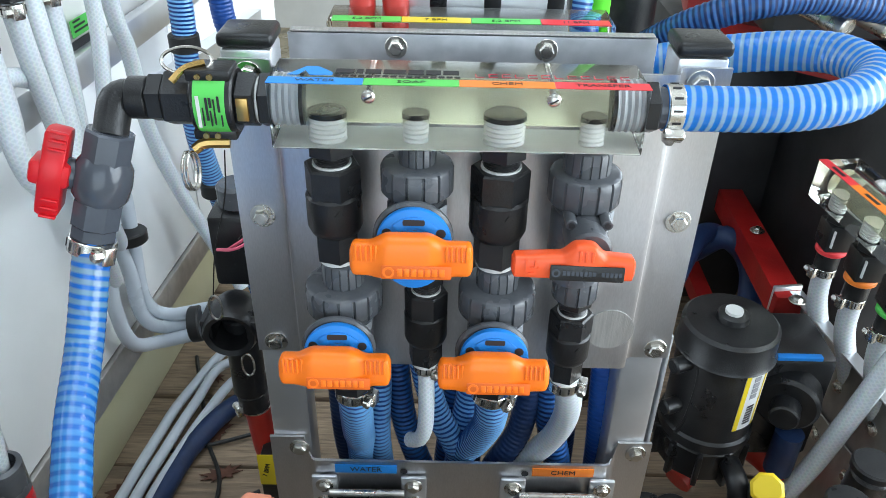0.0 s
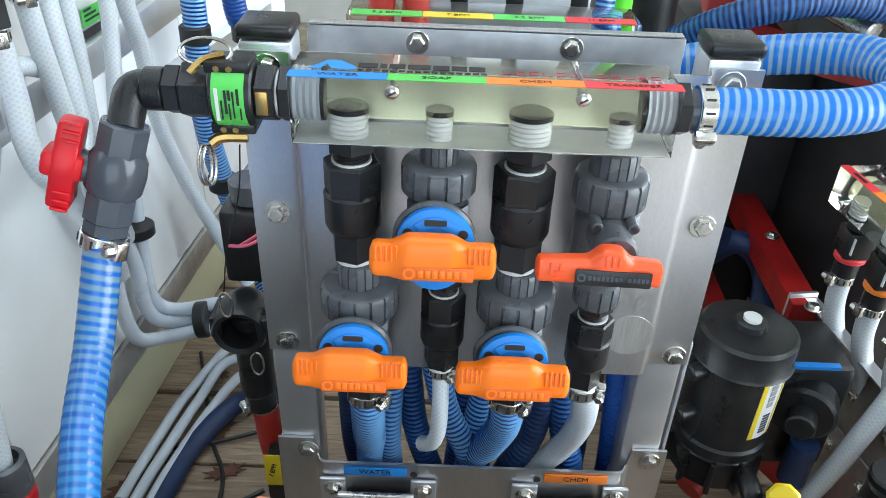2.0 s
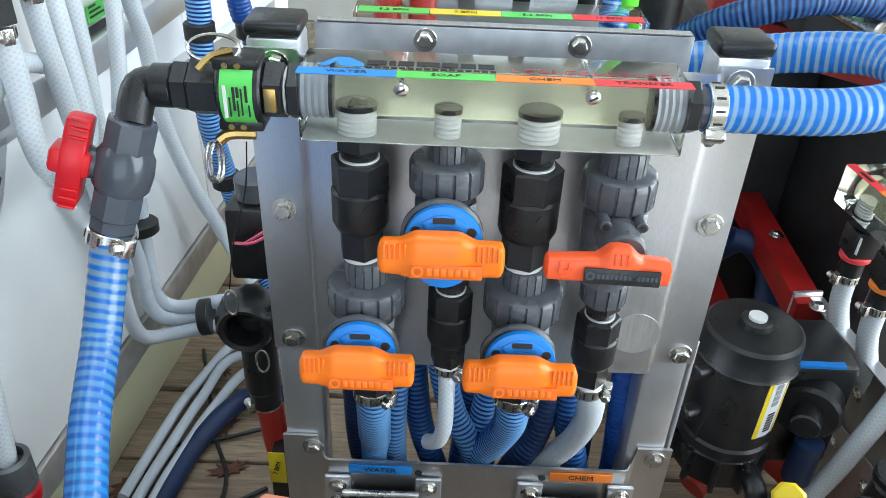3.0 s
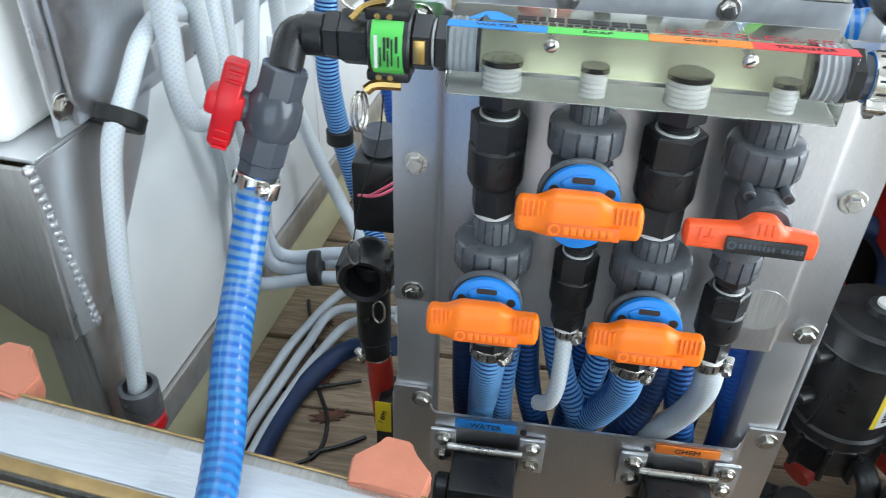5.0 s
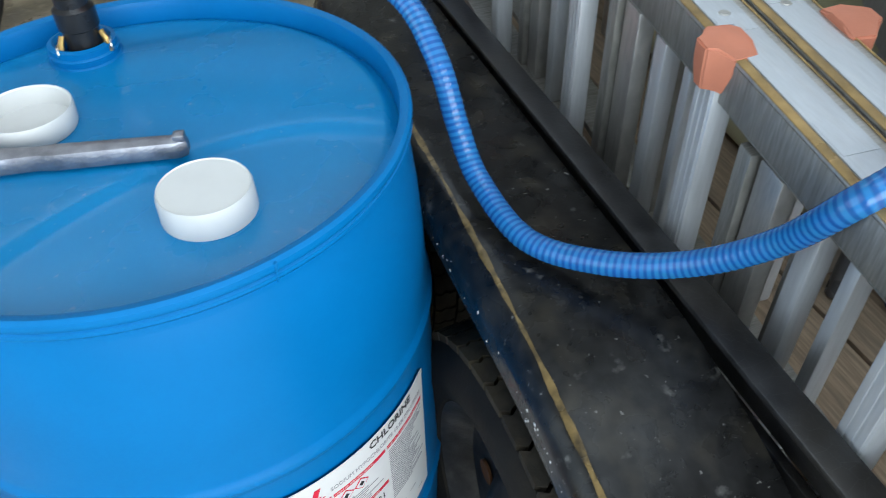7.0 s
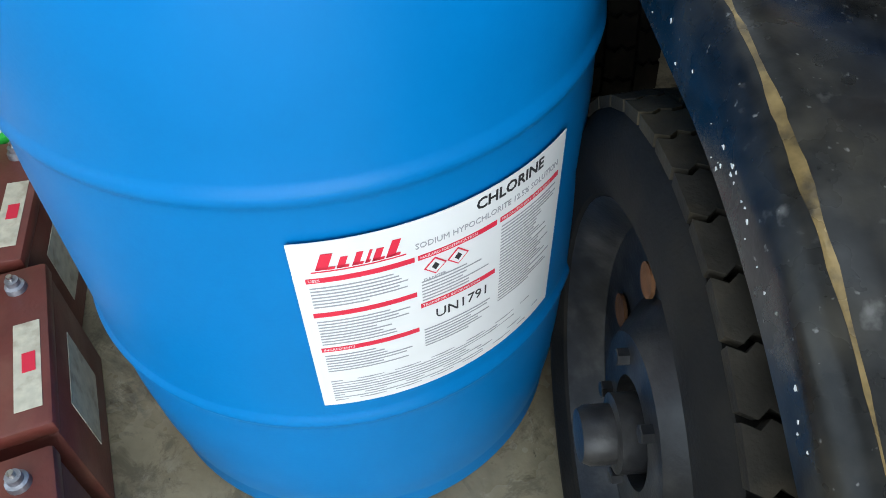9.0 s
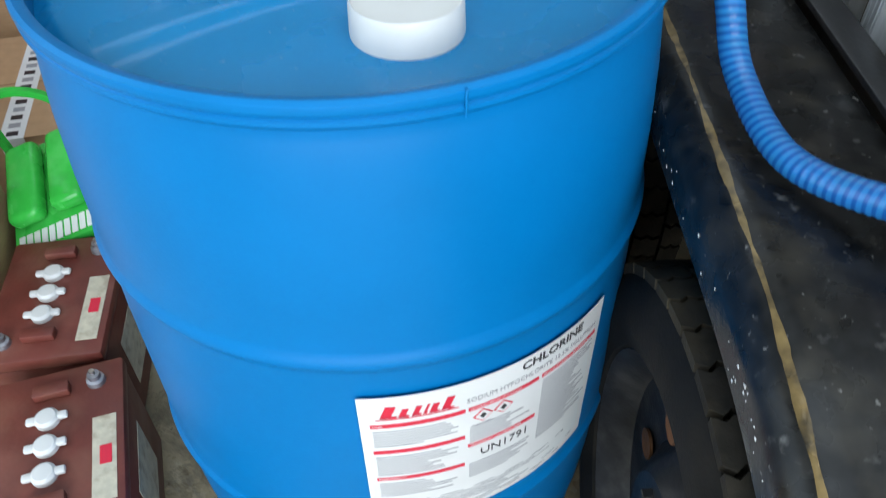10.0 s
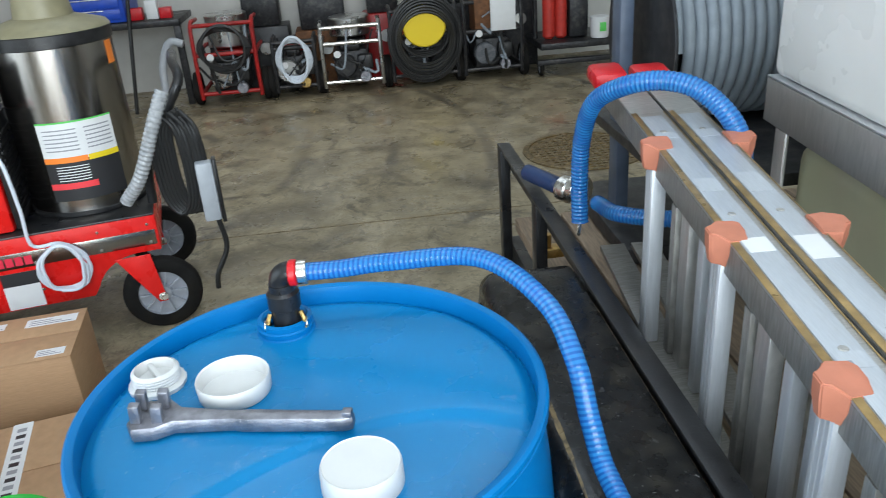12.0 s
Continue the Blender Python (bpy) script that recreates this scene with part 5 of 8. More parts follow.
X1, X2, X3, X4 = -0.080, -0.0190, 0.0412, 0.1015
check_valve(X1, BZ0, 1.0755, 1.0)
union_valve(X1 + 0.003, 1.0755, 1.0545, 1.0280, 1.0175, 0.955, 0.0165, 0.0305, "ball_valve", gx=-0.001)
union_valve(X2, BZ0 - 0.002, 1.1600, 1.1350, 1.1185, 1.066, 0.0135, 0.0265, "ball_valve", gx=-0.0015, full=True)
check_valve(X2 + 0.007, 1.066, 0.972, 0.84)
check_valve(X3, BZ0, 1.0735, 1.04)
union_valve(X3 + 0.003, 1.0735, 1.0545, 1.0280, 1.0150, 0.955, 0.0168, 0.0305, "ball_valve", gx=-0.004)
v = union_valve(X4 + 0.001, BZ0 - 0.002, 1.1560, 1.1300, 1.1165, 1.064, 0.0172, 0.0265, "ball_valve", True, gx=-0.0135)
part("lower_nut", fluted((X4 + 0.004, SY, 1.068), (X4 + 0.004, SY, 1.042), 0.0180, ribs=12), PVC, v)
check_valve(X4 + 0.0045, 1.046, 0.957, 0.85)

# hoses under the valves
def hose_thing(name, pts, r, material, text, pitch=0.0062, depth=0.03, seg=14, step=0.008):
    h = thing(name, text, "hose", "panel hoses")
    part("tube", sweep(pts, r, seg, step, pitch, depth, 4), material, h)
    return h


for x, zt in ((X1 + 0.005, 0.957), (X3 + 0.003, 0.957)):
    ad = thing("hose_barb", "black threaded hose barb below a valve", "fitting", "valve barbs")
    part("hex", hexa((x, SY, zt), (x, SY, zt - 0.014), 0.0185, twist=0.2), BLACK, ad)
hose_clamp((X1 + 0.006, SY, 0.943), (0, 0, -1), 0.0165, side=(0.9, -0.5, 0))
hose_thing("spiral_hose", [(X1 + 0.006, SY, 0.945), (X1 + 0.006, SY + 0.006, 0.912), (X1 + 0.004, SY + 0.028, 0.860), (X1 + 0.002, SY + 0.058, 0.812), (X1 + 0.002, SY + 0.075, 0.74), (X1 + 0.006, SY + 0.10, 0.60)], 0.0150, HOSE_MID, "light blue spiral hose clamped below a valve", 0.0056)
hose_clamp((X3 + 0.004, SY, 0.943), (-0.1, 0, -1), 0.0165, side=(0.9, -0.5, 0))
hose_thing("spiral_hose", [(X3 + 0.004, SY, 0.945), (X3 + 0.006, SY + 0.007, 0.910), (X3 + 0.005, SY + 0.023, 0.876), (X3 - 0.004, SY + 0.045, 0.830), (X3 - 0.018, SY + 0.064, 0.785), (X3 - 0.03, SY + 0.09, 0.66)], 0.0150, HOSE_MID, "light blue spiral hose bending below a valve", 0.0056)
hose_clamp((X2 + 0.007, SY, 0.973), (0, 0, -1), 0.0098, side=(0.9, -0.4, 0))
hose_thing("braided_hose", [(X2 + 0.007, SY, 0.975), (X2 + 0.008, SY, 0.925), (X2 + 0.007, SY + 0.001, 0.893), (X2 + 0.002, SY + 0.006, 0.872), (X2 - 0.008, SY + 0.014, 0.862)], 0.0072, BRAID, "clear braided hose hanging from a check valve", 0, 0)
hose_clamp((X4 + 0.005, SY, 0.957), (0, 0, -1), 0.0135, side=(1, -0.3, 0))
hose_thing("braided_hose", [(X4 + 0.005, SY, 0.96), (X4 + 0.013, SY + 0.008, 0.930), (X4 + 0.017, SY + 0.026, 0.884), (X4 + 0.011, SY + 0.048, 0.832), (X4 - 0.010, SY + 0.062, 0.788), (X4 - 0.05, SY + 0.075, 0.745)], 0.0122, BRAID, "clear braided hose curving behind the lower plate", 0, 0)
SUPPLY = (((-0.058, 0.97), (-0.058, 0.89), (-0.060, 0.80), 0.560, 0.0120, HOSE_MID), ((-0.047, 0.95), (-0.036, 0.83), (-0.014, 0.74), 0.575, 0.0130, HOSE_DARK),
          ((-0.026, 0.96), (-0.006, 0.865), (0.022, 0.785), 0.560, 0.0128, HOSE_MID), ((0.020, 0.93), (0.013, 0.82), (0.008, 0.74), 0.585, 0.0120, HOSE_DARK),
          ((0.040, 0.95), (0.030, 0.87), (0.020, 0.77), 0.572, 0.0125, HOSE_MID), ((0.094, 0.92), (0.083, 0.826), (0.055, 0.75), 0.565, 0.0130, HOSE_NAVY),
          ((0.104, 0.93), (0.112, 0.84), (0.128, 0.76), 0.565, 0.0140, HOSE_DARK), ((0.136, 0.94), (0.134, 0.85), (0.137, 0.76), 0.600, 0.0120, HOSE_NAVY),
          ((0.163, 0.95), (0.167, 0.85), (0.173, 0.75), 0.590, 0.0125, HOSE_BLUE), ((-0.105, 0.95), (-0.104, 0.85), (-0.100, 0.75), 0.600, 0.0120, HOSE_NAVY), ((0.060, 0.93), (0.050, 0.82), (0.035, 0.74), 0.600, 0.0125, HOSE_NAVY))
for a, c, e, y, r, m_ in SUPPLY:
    hose_thing("supply_hose", [(a[0], y + 0.012, a[1]), (c[0], y, c[1]), (e[0], y + 0.002, e[1]), (e[0] + 0.01, y + 0.05, 0.62)], r, m_, "blue ribbed supply hose behind the stand" if m_ in (HOSE_DARK, HOSE_MID) else "navy rubber supply hose behind the stand", 0.0056)

# lower plate tags and latches
for x, m_, word in ((-0.072, TAG_BLUE, "WATER"), (0.126, TAG_ORANGE, "CHEM")):
    tg = thing("plate_tag", f"{'blue' if word == 'WATER' else 'orange'} printed tag stuck on the aluminium plate", "tag", "plate tags")
    part("sheet", box((x - 0.031, 0.5318, 0.792), (x + 0.031, 0.5328, 0.8035), 0.0003), m_, tg)
    lettering("word", word, 0.0085, front(x, 0.5315, 0.7977) @ Matrix.Diagonal((1.1, 1, 1, 1)), INK, tg, 0.0002)
for x in (-0.034, 0.088):
    part("plate_hole", lathe([(0, 0), (0.0036, 0), (0.0036, 0.0006)], 18, front(x, 0.5331, 0.7945)), INK, stand)
for x in (-0.068, 0.1225):
    so = thing("solenoid_pump", "black solenoid pump bolted on small steel brackets under the plate", "pump", "lower pumps")
    part("coil", box((x - 0.034, 0.470, 0.70), (x + 0.030, 0.531, 0.772), 0.005), BLACK, so)
    part("cover", slab(rounded(0.046, 0.036, 0.004), 0.006, front(x, 0.4702, 0.738), 0.001), BLACK, so)
    for k in range(4):
        part("print_bar", box((x - 0.014, 0.4635, 0.728 + 0.006 * k), (x + 0.010 - 0.004 * (k % 2), 0.4641, 0.7305 + 0.006 * k)), INK_GREY, so)
    part("rod", cyl((x - 0.04, 0.52, 0.776), (x + 0.035, 0.52, 0.776), 0.004, None, 14), STEEL, so)
    for s, dx in ((-1, -0.046), (1, 0.044)):
        br = part("bracket", box((x + dx - 0.013, 0.5275, 0.742), (x + dx + 0.013, 0.5325, 0.790), 0.002), ALU_SMOOTH, so)
        bolt("bracket_bolt", (x + dx, 0.5275, 0.779), (0, -1, 0), 0.006, br)
        bolt("bracket_bolt", (x + dx, 0.5275, 0.755), (0, -1, 0), 0.006, br)
    part("knob", cyl((x - 0.05, 0.50, 0.735), (x - 0.034, 0.50, 0.735), 0.016, None, 20, 0.003), BLACK, so)

# camlock, elbow and valve on the manifold's left end
cl = thing("camlock_coupling", "black camlock coupling with green label and brass pins", "coupling")
MZ, MY = 1.2025, 0.5015


def xc(x0, x1, r, material, name, label="", hexed=False, bevel=0.0015, lab=cl):
    return part(name, hexa((x0, MY, MZ), (x1, MY, MZ), r, twist=0.52) if hexed else cyl((x0, MY, MZ), (x1, MY, MZ), r, None, 36, bevel), material, lab, label)


xc(BL, -0.1255, 0.0195, BLACK, "hex_nipple", hexed=True)
xc(-0.1255, -0.1275, 0.0162, WHITE_CAP, "tape")
xc(-0.1275, -0.141, 0.0195, BLACK, "end_hex", hexed=True)
part("brass_plate", box((-0.139, MY - 0.0192, MZ - 0.008), (-0.131, MY - 0.0162, MZ + 0.008), 0.0005), BRASS, cl)
xc(-0.141, -0.170, 0.0225, BLACK, "body")
xc(-0.170, -0.190, 0.0195, BLACK, "neck", hexed=True)
xc(-0.190, -0.2015, 0.0170, BLACK, "step_hex", hexed=True)
xc(-0.2015, -0.2165, 0.0146, BLACK, "thread_end")
part("green_label", cyl((-0.1455, MY, MZ), (-0.1665, MY, MZ), 0.0228, None, 40), TAG_GREEN, cl, "green printed label")
part("print_bar", box((-0.1640, MY - 0.0233, MZ - 0.011), (-0.1618, MY - 0.0226, MZ + 0.011)), PAPER, cl)
for k, (dx, z0, z1) in enumerate(((-0.1605, -0.010, 0.003), (-0.1580, -0.006, 0.010), (-0.1555, -0.010, 0.001), (-0.1555, 0.003, 0.010), (-0.1528, -0.009, 0.009), (-0.1500, 0.000, 0.011), (-0.1484, -0.010, -0.002))):
    part("print_bar", box((dx, MY - 0.0233, MZ + z0), (dx + (0.0016 if k % 2 else 0.0010), MY - 0.0226, MZ + z1)), INK, cl)
for s in (1, -1):
    part("cam_ear", box((-0.172, MY - 0.014, MZ + s * 0.021 - 0.004), (-0.142, MY + 0.010, MZ + s * 0.021 + 0.004), 0.002), BLACK, cl)
    for dx in (-0.163, -0.155):
        part("brass_pin", cyl((dx, MY - 0.0155, MZ + s * 0.021), (dx, MY - 0.013, MZ + s * 0.021), 0.0021, None, 12), BRASS, cl)
part("cam_arm", sweep([(-0.148, MY - 0.012, MZ - 0.027), (-0.165, MY - 0.014, MZ - 0.027), (-0.172, MY - 0.016, MZ - 0.031)], 0.004, 8, 0.004), BRASS, cl)
part("cam_arm", sweep([(-0.160, MY - 0.004, MZ + 0.027), (-0.172, MY - 0.010, MZ + 0.025), (-0.180, MY - 0.016, MZ + 0.018)], 0.0025, 8, 0.004), BRASS, cl)
ring = [(-0.1745 + 0.0025 * math.cos(a), MY - 0.019 + 0.007 * math.cos(a), MZ - 0.046 + 0.0145 * math.sin(a)) for a in [k * math.pi / 6 for k in range(13)]]
part("pull_ring", sweep(ring, 0.0012, 6, 0.003), STEEL, cl)
part("pull_ring", sweep([(x - 0.003, y, z) for x, y, z in ring], 0.0012, 6, 0.003), STEEL, cl)
ring = [(-0.172 + 0.017 * math.cos(a), MY - 0.003 + 0.006 * math.sin(a), MZ + 0.028 + 0.007 * math.sin(a)) for a in [k * math.pi / 6 for k in range(13)]]
part("pull_ring", sweep(ring, 0.0012, 6, 0.003), STEEL, cl)

bv = thing("hose_valve", "grey PVC ball valve with red lever on the suction hose", "valve")
E0 = Vector((-0.2165, MY, MZ))
V0, V1 = Vector((-0.2265, 0.484, 1.185)), Vector((-0.2525, 0.463, 1.098))
vd = (V1 - V0).normalized()
part("elbow", sweep([E0 + Vector((0.003, 0, 0)), E0 + Vector((-0.004, 0, 0)), Vector((-0.2255, 0.497, 1.1985)), V0 + vd * 0.004], 0.0145, 22, 0.003, radius=lambda t: 0.0124 - 0.0008 * t), BLACK, bv, "black elbow")
L_ = (V1 - V0).length
part("top_hex", cyl(V0, V0 + vd * 0.022, 0.0170, None, 8, 0.0015, smooth=False), PVC_LIGHT, bv)
part("body", lathe([(0.015, 0.018), (0.019, 0.025), (0.020, 0.036), (0.019, 0.047), (0.015, 0.053)], 36, along(V0, V1)), PVC_LIGHT, bv)
part("bottom_hex", cyl(V0 + vd * 0.050, V0 + vd * 0.071, 0.0170, None, 8, 0.0015, smooth=False), PVC_LIGHT, bv)
part("barb", cyl(V0 + vd * 0.070, V0 + vd * 0.080, 0.0158, None, 8, 0.001), PVC_LIGHT, bv)
sx = (Vector((-1, -0.25, -0.1)) - vd * Vector((-1, -0.25, -0.1)).dot(vd)).normalized()
S0 = V0 + vd * 0.036 + sx * 0.016
part("stem", cyl(S0, S0 + sx * 0.010, 0.011, None, 20, 0.001), PVC_LIGHT, bv)
hv = -vd
hm = Matrix((hv, sx.cross(hv), sx)).transposed().to_4x4()
hm.translation = S0 + sx * 0.013
o = [(-0.030, -0.010), (-0.012, -0.0125), (-0.008, -0.0145), (0.008, -0.0145), (0.012, -0.0125), (0.029, -0.009), (0.031, 0.0), (0.029, 0.012), (0.012, 0.0125), (0.008, 0.0145), (-0.008, 0.0145), (-0.012, 0.0125), (-0.030, 0.014)]
lever = part("lever", slab(o, 0.016, hm @ Matrix.Translation((0, 0, -0.006)), 0.003), RED, bv, "red plastic lever")
part("lever_hub", box((-0.009, -0.0135, -0.010), (0.009, 0.0135, 0.0165), 0.004, m=hm), RED, lever)
for s in (-1, 1):
    for k in range(3):
        part("rib", box((s * (0.018 + 0.006 * k) - 0.001, -0.0135, -0.005), (s * (0.018 + 0.006 * k) + 0.001, -0.0095, 0.006), 0.0008, m=hm), RED, lever)
hose_clamp(V0 + vd * 0.080, vd, 0.0165, side=(0.8, -0.6, 0))

# transparent blue hose on the manifold's other end
th = thing("transfer_hose", "clear hose with blue spiral looping behind the panel", "hose")
part("hex_nipple", hexa((BR, MY, MZ), (BR + 0.011, MY, MZ), 0.0185, twist=0.52), BLACK, th)
part("barb", cyl((BR + 0.011, MY, MZ), (BR + 0.018, MY, MZ), 0.0145, None, 24), PVC_LIGHT, th)
part("tube", sweep([(BR + 0.016, MY, MZ), (BR + 0.05, MY, MZ), (0.24, 0.503, 1.203), (0.285, 0.515, 1.207), (0.312, 0.545, 1.213), (0.300, 0.585, 1.215), (0.265, 0.610, 1.208), (0.21, 0.63, 1.195), (0.15, 0.64, 1.18)], 0.0158, 20, 0.01, 0.0072, 0.012, 4), HOSE_CLEAR, th)
hose_clamp((BR + 0.0165, MY, MZ), (1, 0, 0), 0.0168, side=(0, -0.7, -0.7))

# second manifold behind the back plate
b2 = thing("rear_manifold", "second clear manifold behind the plate with rate tags", "manifold")
part("body", box((-0.102, 0.655, 1.170), (0.144, 0.705, 1.2110), 0.001), ACRYLIC, b2)
for x0, x1, m_, word in ((-0.098, -0.0385, TAG_GREEN, "5.2 BPM"), (-0.0385, 0.021, TAG_YELLOW, "7 BPM"), (0.021, 0.0805, TAG_GREEN, "5.2 BPM"), (0.0805, 0.14, TAG_RED, "11 BPM")):
    tag = part("tag", box((x0 + 0.0003, 0.6545, 1.2115), (x1 - 0.0003, 0.669, 1.2121)), m_, b2)
    lettering("word", word, 0.0075, Matrix.Translation(((x0 + x1) / 2, 0.6615, 1.2123)), INK, tag, 0.0001)
b2p = thing("rear_plate", "aluminium plate carrying black fittings behind the manifold", "plate")
part("sheet", box((-0.04, 0.72, 1.0), (0.11, 0.723, 1.29), 0.001), ALU_SMOOTH, b2p)
part("foot", box((-0.04, 0.723, 1.19), (0.11, 0.80, 1.193), 0.001), ALU_SMOOTH, b2p)
for x in (-0.008, 0.042, 0.1):
    part("fitting", cyl((x, 0.735, 1.193), (x, 0.735, 1.27), 0.017, None, 24, 0.002), BLACK, b2p)
for x in (-0.075, -0.045):
    hose_thing("red_hose", [(x, 0.70, 1.19), (x - 0.005, 0.74, 1.25), (x - 0.012, 0.80, 1.32), (x - 0.02, 0.9, 1.38)], 0.012, HOSE_RED, "short red rubber hose behind the manifold", 0, 0)


# ---- tubes, cables and fittings between tank and stand ----
def tube_thing(name, pts, r, material, text, category="tube", group="tank tubes", seg=12, step=0.012, clamp=None):
    h = thing(name, text, category, group)
    part("tube", sweep(pts, r, seg, step), material, h)
    return h


for pts, r in (([(-0.40, 0.70, 1.40), (-0.398, 0.713, 1.19), (-0.397, 0.721, 1.123), (-0.396, 0.732, 1.05), (-0.40, 0.76, 0.93), (-0.414, 0.80, 0.83)], 0.0105),
               ([(-0.395, 0.77, 1.40), (-0.393, 0.773, 1.18), (-0.393, 0.773, 1.115), (-0.393, 0.768, 1.04), (-0.40, 0.79, 0.95), (-0.415, 0.84, 0.86)], 0.0105),
               ([(-0.395, 0.63, 1.40), (-0.394, 0.648, 1.15), (-0.394, 0.646, 1.09), (-0.392, 0.66, 1.045), (-0.389, 0.70, 1.03), (-0.387, 0.735, 1.06), (-0.40, 0.75, 1.2), (-0.40, 0.75, 1.4)], 0.0115),
               ([(-0.395, 0.86, 1.40), (-0.39, 0.86, 1.2), (-0.388, 0.85, 1.12), (-0.392, 0.82, 1.02), (-0.41, 0.79, 0.93)], 0.009),
               ([(-0.392, 0.90, 1.35), (-0.391, 0.909, 1.153), (-0.389, 0.928, 1.08), (-0.388, 0.939, 0.976), (-0.375, 0.972, 0.863), (-0.35, 1.0, 0.76), (-0.31, 0.98, 0.69)], 0.0105),
               ([(-0.41, 0.74, 1.12), (-0.412, 0.69, 1.14), (-0.416, 0.64, 1.13), (-0.418, 0.599, 1.096), (-0.421, 0.563, 1.062), (-0.424, 0.536, 0.966), (-0.425, 0.522, 0.875), (-0.426, 0.512, 0.81)], 0.0095)):
    tube_thing("braided_tube", pts, r, BRAID, "clear braided tube hanging along the white tank side")
for pts in ([(-0.43, 0.81, 1.0), (-0.421, 0.806, 0.875), (-0.42, 0.793, 0.798), (-0.415, 0.804, 0.725), (-0.395, 0.85, 0.69), (-0.33, 0.86, 0.70), (-0.24, 0.84, 0.72)],
            [(-0.425, 0.86, 1.0), (-0.414, 0.877, 0.925), (-0.414, 0.872, 0.842), (-0.412, 0.863, 0.754), (-0.39, 0.88, 0.715), (-0.32, 0.88, 0.73), (-0.24, 0.86, 0.75)],
            [(-0.43, 0.83, 0.95), (-0.416, 0.845, 0.82), (-0.412, 0.845, 0.74), (-0.39, 0.87, 0.70), (-0.32, 0.9, 0.70), (-0.22, 0.9, 0.70)]):
    tube_thing("milky_tube", pts, 0.0098, TUBE_WHITE, "milky plastic tube strapped beside the tank")
for pts in ([(-0.24, 0.92, 0.60), (-0.34, 0.93, 0.578), (-0.366, 0.85, 0.572), (-0.383, 0.755, 0.572), (-0.395, 0.665, 0.575), (-0.40, 0.55, 0.575)],
            [(-0.23, 0.88, 0.62), (-0.31, 0.90, 0.58), (-0.343, 0.83, 0.572), (-0.362, 0.745, 0.573), (-0.375, 0.66, 0.575), (-0.38, 0.55, 0.575)],
            [(-0.22, 0.97, 0.60), (-0.33, 0.99, 0.578), (-0.385, 0.87, 0.57), (-0.402, 0.78, 0.57), (-0.415, 0.66, 0.575)]):
    tube_thing("deck_tube", pts, 0.0075, TUBE_WHITE, "milky plastic tube lying on the plank deck")
tube_thing("navy_hose", [(-0.22, 0.82, 0.62), (-0.299, 0.842, 0.580), (-0.347, 0.775, 0.567), (-0.366, 0.68, 0.567), (-0.37, 0.55, 0.57)], 0.0145, HOSE_NAVY, "navy rubber hose lying on the plank deck", "hose")
for pts in ([(-0.27, 0.80, 0.56), (-0.329, 0.78, 0.557), (-0.389, 0.762, 0.56)], [(-0.40, 0.97, 0.557), (-0.36, 0.86, 0.556), (-0.335, 0.79, 0.556), (-0.30, 0.72, 0.556), (-0.30, 0.66, 0.556), (-0.34, 0.63, 0.556)], [(-0.31, 0.66, 0.556), (-0.27, 0.68, 0.556), (-0.24, 0.70, 0.557)]):
    tube_thing("black_cable", pts, 0.003, WIRE, "thin black cable on the plank deck", "cable", "deck cables", 8)
for k, (pts, r) in enumerate((([(-0.36, 1.06, 1.40), (-0.358, 1.05, 1.11), (-0.359, 1.043, 1.04), (-0.36, 1.033, 0.943), (-0.352, 1.05, 0.84), (-0.33, 1.05, 0.75), (-0.29, 1.0, 0.68), (-0.25, 0.94, 0.64)], 0.0165),
                              ([(-0.325, 1.11, 1.40), (-0.323, 1.117, 1.098), (-0.31, 1.12, 1.041), (-0.29, 1.10, 0.95), (-0.26, 1.05, 0.85), (-0.23, 0.98, 0.75)], 0.0165))):
    h = hose_thing("spiral_hose", pts, r, HOSE_MID if k == 0 else HOSE_BLUE, "blue spiral hose strapped beside the stand", 0.0056, 0.03)
for p in ((-0.359, 1.044, 1.06), (-0.352, 1.05, 0.83), (-0.31, 1.12, 1.04)):
    st = thing("cable_strap", "black hook-and-loop strap round a blue hose", "strap", "straps")
    part("band", cyl((p[0], p[1], p[2] - 0.012), (p[0], p[1], p[2] + 0.012), 0.021, None, 24, 0.002), WIRE, st)
for p, d in (((-0.345, 0.86, 0.715), (0.95, 0.1, 0.1)), ((-0.414, 0.86, 0.86), (0, 0.1, 1)), ((-0.427, 0.59, 1.075), (0.1, 0.5, 0.6))):
    st = thing("cable_strap", "black hook-and-loop strap round milky tubes", "strap", "straps")
    d = Vector(d).normalized()
    part("band", cyl(Vector(p) - d * 0.008, Vector(p) + d * 0.008, 0.026, None, 24, 0.002), WIRE, st)
for p in ((-0.3985, 0.712, 1.205), (-0.3935, 0.773, 1.20), (-0.3945, 0.645, 1.19)):
    hose_clamp(p, (0, 0, -1), 0.0122, side=(0.7, -0.7, 0))
    ft = thing("tube_fitting", "black threaded tube fitting above a clamp", "fitting", "tube fittings")
    part("hex", hexa((p[0], p[1], p[2] + 0.002), (p[0], p[1], p[2] + 0.05), 0.0165), BLACK, ft)
strut = thing("cross_strut", "square aluminium strut fixed across the tank side", "strut")
part("bar", sweep([(-0.425, 0.98, 0.995), (-0.39, 1.25, 0.978), (-0.37, 1.5, 0.962)], 0.019, 4, 0.02), ALU_SMOOTH, strut)
